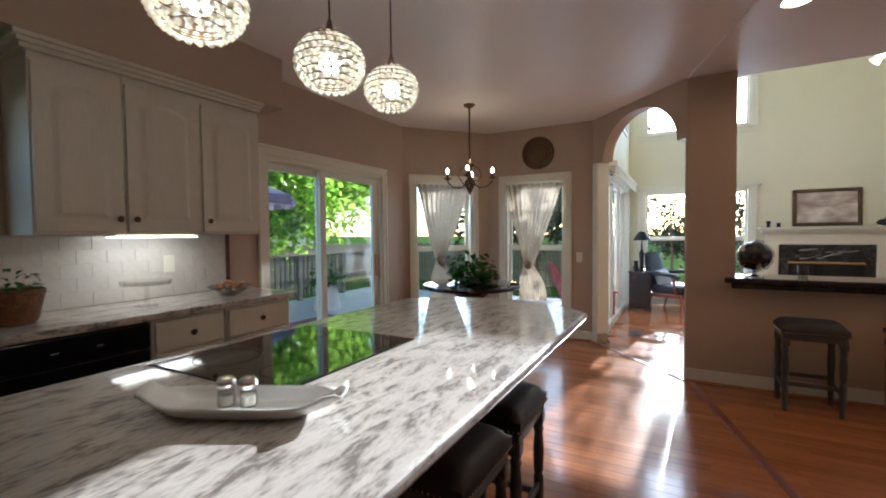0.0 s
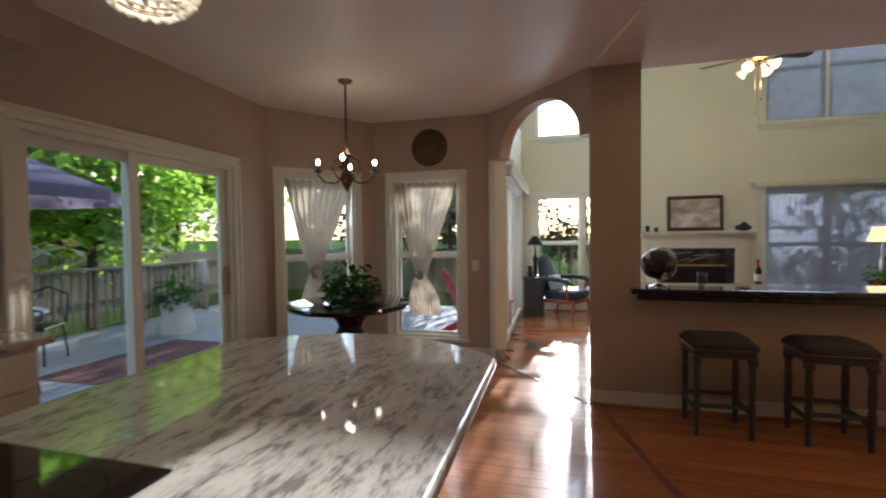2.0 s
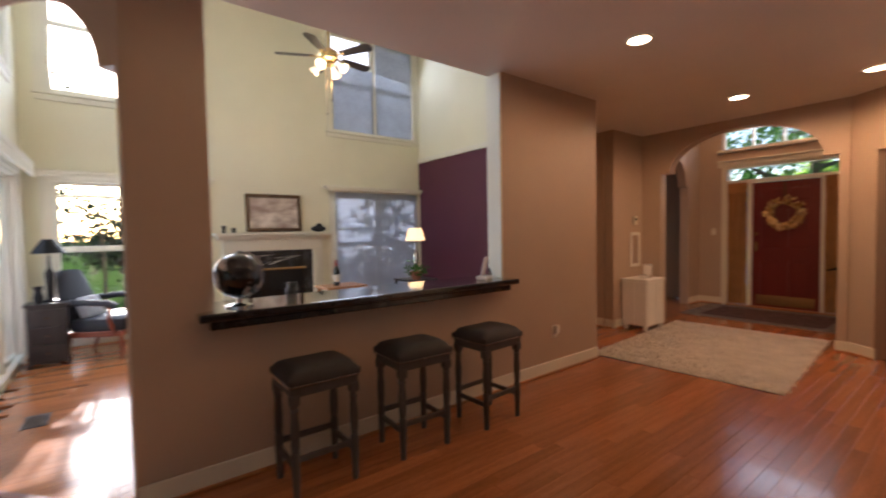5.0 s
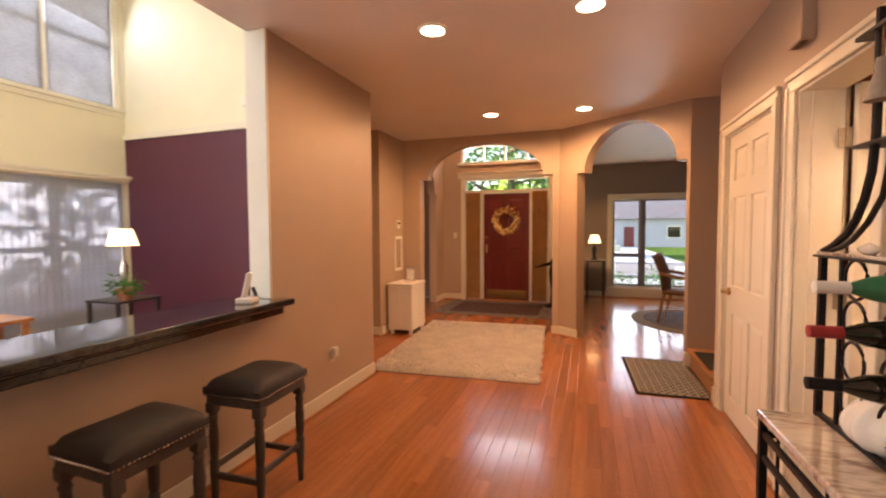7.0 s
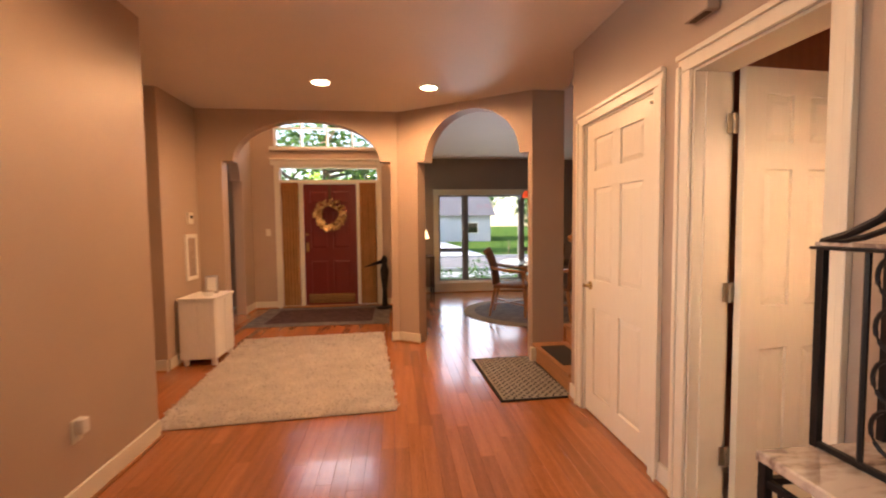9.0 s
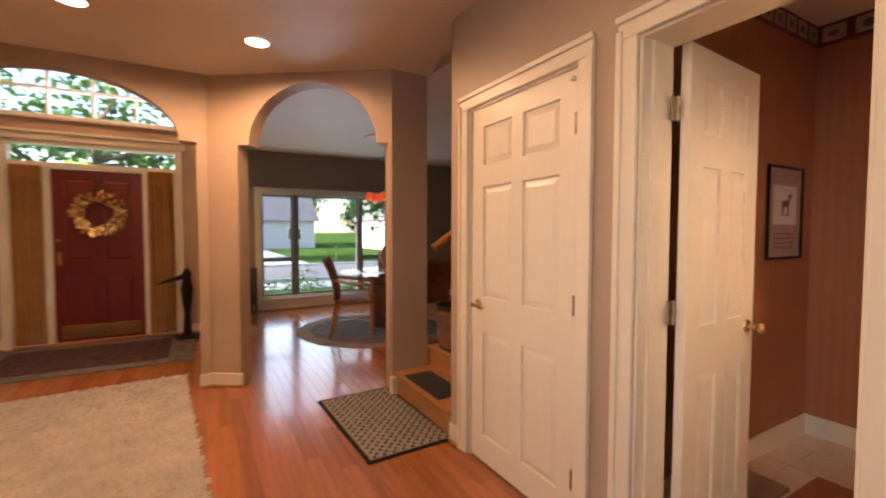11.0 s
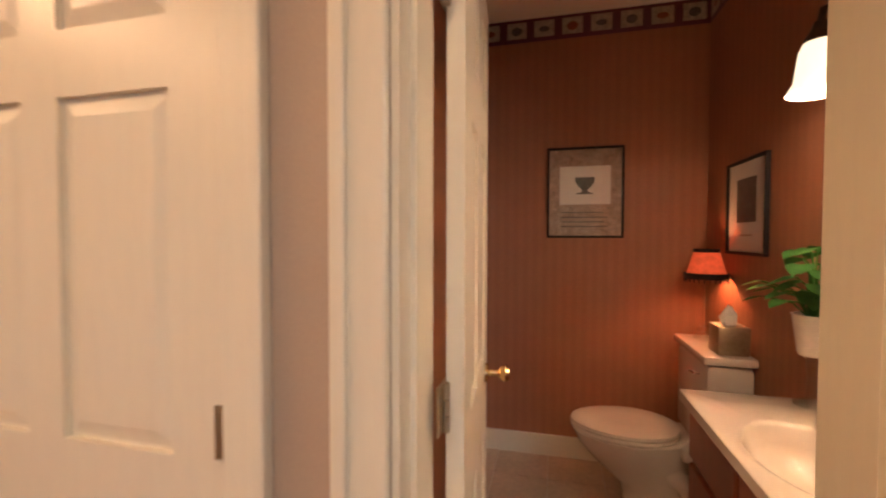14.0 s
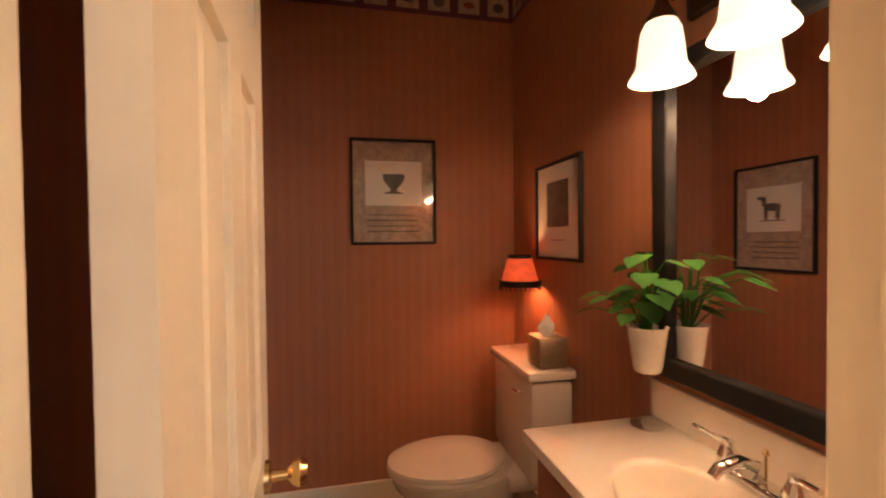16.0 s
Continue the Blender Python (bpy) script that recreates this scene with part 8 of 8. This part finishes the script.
for k in range(110):
    if pm is None:
        o = part("picket", bx(-0.012, -0.065, 0, 0.012, 0.065, 1.55, 0.003), "fence", fen)
        pm = o.data
    else:
        o = new("picket", pm)
        o.parent = fen
    o.location = (0, -8.0 + 0.145 * k, 0.02 * math.sin(k * 1.7))
for z in (0.35, 1.2):
    part("fence_rail", bx(0.012, -8, z, 0.05, 8, z + 0.09), "fence", fen)
fn2 = thing("fence", "weathered board fence behind the bay and living room", "fence", pose(0, 15.5, -0.6), kind="structure")
for k in range(64):
    o = new("picket", pm)
    o.parent = fn2
    o.matrix_basis = pose(-11 + 0.145 * k, 0, 0.02 * math.sin(k * 2.1), 0, 0, 90)
um = thing("patio_umbrella", "purple-grey patio umbrella over the deck table", "umbrella", pose(-5.5, 4.35, -0.14))
part("pole", tube(bmesh.new(), [(0, 0, 0), (0, 0, 2.55)], 0.022, 10), "iron", um)
cb3 = bmesh.new()
apex = cb3.verts.new((0, 0, 2.60))
rim = []
for i in range(8):
    a = 2 * math.pi * (i + 0.5) / 8
    rim.append(cb3.verts.new((1.35 * math.cos(a), 1.35 * math.sin(a), 2.02)))
for i in range(8):
    cb3.faces.new((apex, rim[i], rim[(i + 1) % 8]))
    v0, v1 = rim[i], rim[(i + 1) % 8]
    cb3.faces.new((v0, v1, cb3.verts.new(v1.co - Vector((0, 0, 0.12))), cb3.verts.new(v0.co - Vector((0, 0, 0.12)))))
part("canopy", cb3, "umbrella", um)
for i in range(8):
    a = 2 * math.pi * (i + 0.5) / 8
    part("rib", tube(bmesh.new(), [(0, 0, 2.58), (1.34 * math.cos(a), 1.34 * math.sin(a), 2.0)], 0.008, 5), "iron", um)
pt = thing("patio_table", "round glass-topped patio table", "table", pose(-5.5, 4.35, -0.14))
part("top", lathe(bmesh.new(), [(0.60, 0.70), (0.61, 0.71), (0.61, 0.72), (0.60, 0.73), (0.03, 0.73), (0.03, 0.70)], 40, cap=False), "sheer", pt)
for k in range(4):
    a = radians(45 + 90 * k)
    part("leg", tube(bmesh.new(), [(0.5 * math.cos(a), 0.5 * math.sin(a), 0.70), (0.42 * math.cos(a), 0.42 * math.sin(a), 0)], 0.018, 8), "iron", pt)


def patio_chair(m):
    th = thing("patio_chair", "dark wire patio chair beside the table", "chair", m, "chairs on the deck")
    part("seat", bx(-0.22, -0.22, 0.42, 0.22, 0.22, 0.45, 0.01), "iron", th)
    part("back_frame", tube(bmesh.new(), [(-0.22, 0.22, 0.43), (-0.23, 0.28, 0.80), (0, 0.30, 0.90), (0.23, 0.28, 0.80), (0.22, 0.22, 0.43)], 0.014, 8), "iron", th, smooth=True)
    for k in range(5):
        part("back_bar", tube(bmesh.new(), [(-0.15 + 0.075 * k, 0.22, 0.44), (-0.15 + 0.075 * k, 0.285, 0.84)], 0.006, 6), "iron", th)
    for sx in (-1, 1):
        for sy in (-1, 1):
            part("leg", tube(bmesh.new(), [(sx * 0.2, sy * 0.2, 0.43), (sx * 0.22, sy * 0.24, 0)], 0.013, 6), "iron", th)
    return th


pc = patio_chair(pose(-4.75, 4.1, -0.14, 0, 0, -75))
copy_thing(pc, pose(-5.9, 5.15, -0.14, 0, 0, 30))
bigpot = thing("planter_pot", "large white glazed planter with a leafy plant on the deck", "planter", pose(-5.6, 6.9, -0.14))
part("pot", lathe(bmesh.new(), [(0.26, 0), (0.27, 0.05), (0.21, 0.30), (0.23, 0.46), (0.24, 0.50), (0.20, 0.50)], 28), "pot", bigpot, smooth=True)
part("foliage", leafy(bmesh.new(), 260, 0.34, 0.45, 0.14, 0.55, 0.3, seed=41), "darkleaf", bigpot)
drug = thing("outdoor_rug", "faded red patterned rug on the deck", "rug", pose(-4.6, 5.6, -0.14))
part("weave", bx(-0.6, -0.9, 0.0, 0.6, 0.9, 0.008), material("faded_red_weave", (0.16, 0.07, 0.07), 0.9, var=0.5, scale=9, grain=30), drug)
adi = thing("adirondack_chair", "dark red slatted deck chair", "chair", pose(-0.85, 7.6, -0.14, 0, 0, 120))
for k in range(6):
    part("back_slat", bx(-0.24 + 0.08 * k, -0.01, 0, -0.17 + 0.08 * k, 0.01, 0.82 - 0.03 * abs(k - 2.5), 0.004, m=pose(0, 0.22, 0.26, -22, 0, 0)), "redpaint", adi)
    part("seat_slat", bx(-0.27, -0.36 + 0.10 * k, 0.0, 0.27, -0.27 + 0.10 * k, 0.02, 0.004, m=pose(0, 0, 0.34, -8, 0, 0)), "redpaint", adi)
for s in (-1, 1):
    part("arm", bx(s * 0.26, -0.40, 0.55, s * 0.38, 0.30, 0.575, 0.006), "redpaint", adi)
    part("front_leg", bx(s * 0.28, -0.38, 0.0, s * 0.31, -0.28, 0.55, 0.004), "redpaint", adi)
    part("rear_leg", bx(s * 0.28, -0.36, -0.04, s * 0.31, 0.55, 0.06, 0.004, m=pose(0, 0, 0.22, -22, 0, 0)), "redpaint", adi)


def tree(name, x, y, h, crown, seed, mat="treeleaf", trunk=0.11, leaves=5200, size=0.13, z0=-0.55, low=0.35, label="broad-leaved tree with many small green leaves"):
    """A tapered trunk, forked limbs and a crown of many small leaves gathered on the twigs."""
    th = thing(name, label, "tree", pose(x, y, z0))
    r = random.Random(seed)
    tb = bmesh.new()
    top = Vector((r.uniform(-0.3, 0.3), r.uniform(-0.3, 0.3), h * 0.55))
    tube(tb, [(0, 0, 0), (top.x * 0.3 + 0.05, top.y * 0.3, h * 0.2), (top.x * 0.6, top.y * 0.6 - 0.04, h * 0.38), top], trunk, 9, taper=trunk * 0.55)
    tips = []
    for k in range(9):
        a = 2.4 * k + r.uniform(-0.3, 0.3)
        t = r.uniform(low, 1.0)
        s = Vector((top.x * t, top.y * t, top.z * t))
        l = crown * r.uniform(0.6, 1.05)
        e = s + Vector((math.cos(a) * l, math.sin(a) * l, l * r.uniform(0.1, 0.7)))
        m1 = s.lerp(e, 0.5) + Vector((0, 0, -0.06 * l))
        tube(tb, [s, m1, e], trunk * 0.42, 6, taper=trunk * 0.12)
        tips += [m1, e]
        for _ in range(3):
            f = s.lerp(e, r.uniform(0.4, 0.95))
            g = f + Vector((r.gauss(0, 0.4), r.gauss(0, 0.4), r.uniform(-0.1, 0.5))) * crown * 0.5
            tube(tb, [f, g], trunk * 0.15, 5, taper=trunk * 0.05)
            tips.append(g)
    tips.append(top + Vector((0, 0, crown * 0.8)))
    part("trunk", tb, "bark", th, smooth=True)
    vv, ff = [], []
    for _ in range(leaves):
        c = tips[r.randrange(len(tips))] + Vector((r.gauss(0, 0.2), r.gauss(0, 0.2), r.gauss(0, 0.15))) * crown
        d = Vector((r.gauss(0, 1), r.gauss(0, 1), r.gauss(-0.3, 0.6))).normalized()
        s = d.cross(Vector((r.gauss(0, 0.5), r.gauss(0, 0.5), 1))).normalized()
        n = d.cross(s)
        q = size * r.uniform(0.6, 1.3)
        b0 = len(vv)
        vv += [c, c + d * q * 0.4 + s * q * 0.36 + n * q * 0.06, c + d * q, c + d * q * 0.4 - s * q * 0.36 + n * q * 0.06]
        ff.append((b0, b0 + 1, b0 + 2, b0 + 3))
    me = bpy.data.meshes.new("crown")
    me.from_pydata([tuple(v) for v in vv], [], ff)
    me.materials.append(M[mat])
    o = new("crown", me)
    o.parent = th
    return th


tree("tree", -8.8, 7.9, 7.4, 2.5, 1, leaves=8000, size=0.2, low=0.40)
tree("tree", -10.2, 5.0, 8.2, 3.0, 2, leaves=13000, size=0.22, low=0.25)
tree("tree", -12.0, 13.0, 9.0, 3.2, 3, leaves=11000, size=0.26)
tree("tree", -13.5, 8.5, 10.5, 3.8, 4, leaves=13000, size=0.3)
tree("tree", -13.0, 2.0, 10.0, 3.8, 5, leaves=13000, size=0.3)
# trees at the back: their shade is put into the leaf colour
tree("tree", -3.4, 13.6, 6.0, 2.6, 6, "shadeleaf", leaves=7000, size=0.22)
tree("tree", 0.8, 20.0, 4.4, 1.9, 7, "shadeleaf", leaves=3200, size=0.17, trunk=0.12, label="leafy tree behind the house, shade put into its leaf colour")
tree("tree", 5.2, 16.5, 5.0, 2.4, 8, "shadeleaf", leaves=9000, size=0.22, trunk=0.16, label="leafy tree behind the house, shade put into its leaf colour")
tree("tree", 4.6, 25.0, 7.0, 2.6, 9, "shadeleaf", leaves=4000, size=0.24, trunk=0.18, label="leafy tree behind the house, shade put into its leaf colour")
tree("tree", -5.6, 25.0, 9.0, 3.4, 10, "shadeleaf", leaves=4500, size=0.26, trunk=0.18, label="leafy tree behind the house, shade put into its leaf colour")
# hedge added to screen the bright lawn; shade is in its leaf colour
for k in range(3, 9):
    x = -0.9 + 0.95 * k
    bu = thing("shrub", "dense hedge shrub added to screen the lawn, shade in its leaf colour", "shrub", pose(x, 13.4 + 0.3 * math.sin(k * 2.0), -0.55), "back garden hedge")
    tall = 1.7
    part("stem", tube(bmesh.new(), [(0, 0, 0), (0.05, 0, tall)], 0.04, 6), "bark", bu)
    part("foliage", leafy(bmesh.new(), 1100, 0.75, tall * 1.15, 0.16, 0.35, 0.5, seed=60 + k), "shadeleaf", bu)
# slim young trees beyond the big window, added to dapple the floor's sun patch
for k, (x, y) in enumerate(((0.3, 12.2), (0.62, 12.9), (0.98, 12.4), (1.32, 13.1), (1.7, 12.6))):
    yt = thing("sapling", "slim young tree with few leaves, added to dapple the sun", "tree", pose(x, y, -0.55), "saplings behind the living room")
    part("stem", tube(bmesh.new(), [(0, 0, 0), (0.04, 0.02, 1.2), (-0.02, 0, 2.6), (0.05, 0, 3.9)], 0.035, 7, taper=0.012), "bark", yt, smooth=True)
    # foliage in the shade-toned leaf colour
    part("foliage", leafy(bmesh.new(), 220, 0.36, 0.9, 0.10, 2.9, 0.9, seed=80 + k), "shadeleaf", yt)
# street side
road = tagged(part("road", bx(19, -400, -0.55, 26, 400, -0.53), "asphalt"), "grey asphalt street before the house", "road", kind="structure")
tagged(part("pavement", bx(16.6, -400, -0.55, 18.2, 400, -0.50), "siding"), "pale concrete footpath", "pavement", kind="structure")
tagged(part("kerb", bx(18.85, -400, -0.55, 19.0, 400, -0.42), "siding"), "concrete kerb", "kerb", kind="structure")
tagged(part("kerb", bx(26.0, -400, -0.55, 26.15, 400, -0.42), "siding"), "concrete kerb", "kerb", kind="structure")
tagged(part("driveway", bx(26.15, -2.0, -0.55, 48, 4.0, -0.525), "siding"), "pale concrete driveway", "road", kind="structure")


def house(x, y, w, d, label):
    th = thing("house", label, "house", pose(x, y, -0.55), kind="structure")
    part("wall", bx(0, -w / 2, 0, d, w / 2, 3.0), "siding", th)
    rb = prism(bmesh.new(), [(-0.6, 2.95), (d + 0.6, 2.95), (d / 2, 6.0)], w + 1.0, Matrix.Translation((0, -w / 2 - 0.5, 0)))
    part("roof", rb, "roof", th)
    for k in range(4):
        yy = -w / 2 + w * (k + 0.5) / 4
        if k == 1:
            part("door", bx(-0.06, yy - 0.5, 0, 0.02, yy + 0.5, 2.1, 0.01), "reddoor", th)
        elif k == 2:
            gd = part("garage_door", bx(-0.05, yy - 1.3, 0, 0.02, yy + 1.3, 2.2, 0.01), "white", th)
            for q in range(3):
                part("panel", bx(-0.07, yy - 1.25, 0.1 + 0.7 * q, -0.05, yy + 1.25, 0.7 + 0.7 * q, 0.01), "white", gd)
        else:
            wi = part("window", bx(-0.04, yy - 0.7, 0.9, 0.02, yy + 0.7, 2.2, 0.01), "white", th)
            part("pane", bx(-0.05, yy - 0.6, 1.0, -0.04, yy + 0.6, 2.1), "blackgloss", wi)
    return th


house(50, 1.0, 17, 9, "pale single-storey house across the street")
house(41, 22.0, 15, 9, "pale single-storey house further along the street")
house(41, -20.0, 15, 9, "pale single-storey house further along the street")
h4 = house(-24, 12, 12, 7, "blue-grey house seen beyond the garden trees")
for x, y, s in ((13.2, 2.3, 0.5), (13.4, 1.2, 0.55), (13.2, 0.0, 0.5), (13.5, -1.0, 0.55), (30, 6.5, 1.3), (29, -4, 1.2)):
    bu = thing("shrub", "clipped dark green shrub in the front garden", "shrub", pose(x, y, -0.55), "front garden shrubs")
    part("stem", tube(bmesh.new(), [(0, 0, 0), (0, 0, s * 0.8)], 0.04, 6), "bark", bu)
    part("foliage", leafy(bmesh.new(), 900, s * 1.1, s * 1.5, 0.13, s * 0.3, 0.6, seed=int(x * 7)), "darkleaf", bu)
tree("tree", 17.5, 5.8, 9.0, 3.4, 14, "darkleaf", leaves=2600, size=0.26, trunk=0.2, low=0.5, label="tall street tree with green leaves")
tree("tree", 15.0, -3.5, 9.0, 3.4, 15, "darkleaf", leaves=8000, size=0.26, trunk=0.2, low=0.5, label="tall street tree with green leaves")
tree("tree", 33.0, 8.5, 8.0, 3.2, 16, "treeleaf", leaves=6000, size=0.3, trunk=0.2)
for k, (x, y) in enumerate(((64, 14), (66, 4), (65, -8), (62, -18))):
    tree("tree", x, y, 11.0 if k < 4 else 6.0, 4.6 if k < 4 else 2.4, 30 + k, "darkleaf", leaves=4500, size=0.42, trunk=0.25, low=0.3, label="tall dark tree beyond the street")
mbx = thing("mailbox", "white post-mounted mailbox by the street", "mailbox", pose(18.4, 2.1, -0.5))
part("post", bx(-0.06, -0.06, 0, 0.06, 0.06, 1.35, 0.01), "white", mbx)
part("box", bx(-0.12, -0.25, 1.0, 0.12, 0.25, 1.25, 0.05), "white", mbx)
part("cap", bx(-0.09, -0.09, 1.35, 0.09, 0.09, 1.45, 0.02), "white", mbx)

# ---- oak strip floor ----
floor = thing("floor", "glossy orange oak strip floor", "floor", kind="structure")
STRIP = 0.083
rnd = random.Random(11)
strip_mesh = {}
near_count = 0
verts, faces = [], []


def inside(x, y):
    """Whether the oak floor runs at this place."""
    if 2.16 < x < 4.68 and y < 1.92:
        return False
    if 4.6 < x < 5.62 and y < 2.08:
        return False
    if y > 9.3 or x > 10 or x < KL or y < -1.2:
        return False
    if y > 5.1 and x < -0.36 and (y > 6.04 or y - 5.1 > (x - KL) * 1.2):
        return False
    if x > 9.0 and y > 3.2:
        return False
    return True


y = -1.19
while y < 9.3:
    x = -2.56 - rnd.uniform(0, 0.9)
    while x < 10:
        length = rnd.choice((0.55, 0.75, 0.95, 1.2, 1.45, 1.7))
        x0, x1 = max(x, KL), min(x + length, 10)
        x += length
        if x1 - x0 < 0.05:
            continue
        n = max(1, int((x1 - x0) / 0.3))
        ok = [inside(x0 + (x1 - x0) * (k + 0.5) / n, y + STRIP / 2) for k in range(n)]
        if not any(ok):
            continue
        if not all(ok):
            k0, k1 = ok.index(True), n - ok[::-1].index(True)
            x0, x1 = x0 + (x1 - x0) * k0 / n, x0 + (x1 - x0) * k1 / n
        g, e = 0.0004, 0.0008
        co = [(x0 + g, y + g, -0.02), (x1 - g, y + g, -0.02), (x1 - g, y + STRIP - g, -0.02), (x0 + g, y + STRIP - g, -0.02),
              (x0 + g, y + g, -0.0006), (x1 - g, y + g, -0.0006), (x1 - g, y + STRIP - g, -0.0006), (x0 + g, y + STRIP - g, -0.0006),
              (x0 + g + e, y + g + e, 0), (x1 - g - e, y + g + e, 0), (x1 - g - e, y + STRIP - g - e, 0), (x0 + g + e, y + STRIP - g - e, 0)]
        fc = [(8, 9, 10, 11), (4, 5, 9, 8), (5, 6, 10, 9), (6, 7, 11, 10), (7, 4, 8, 11), (0, 1, 5, 4), (1, 2, 6, 5), (2, 3, 7, 6), (3, 0, 4, 7)]
        if near_count < 290 and 0.4 < x0 and x1 < 6.4 and 2.2 < y < 4.9:
            near_count += 1
            key = round(x1 - x0, 3)
            if key not in strip_mesh:
                me = bpy.data.meshes.new("plank")
                me.from_pydata([(a - x0, b - y, c) for a, b, c in co], [], fc)
                me.materials.append(FLOOR_OBJ)
                strip_mesh[key] = me
            ob = new("plank", strip_mesh[key])
            ob.parent = floor
            ob.location = (x0, y, 0)
        else:
            b0 = len(verts)
            verts += co
            faces += [tuple(b0 + i for i in f) for f in fc]
    y += STRIP
me = bpy.data.meshes.new("planks")
me.from_pydata(verts, [], faces)
me.materials.append(FLOOR_JOIN)
rest = new("planks", me)
rest.parent = floor
tagged(rest, "oak strips of the wider floor", kind="stuff")
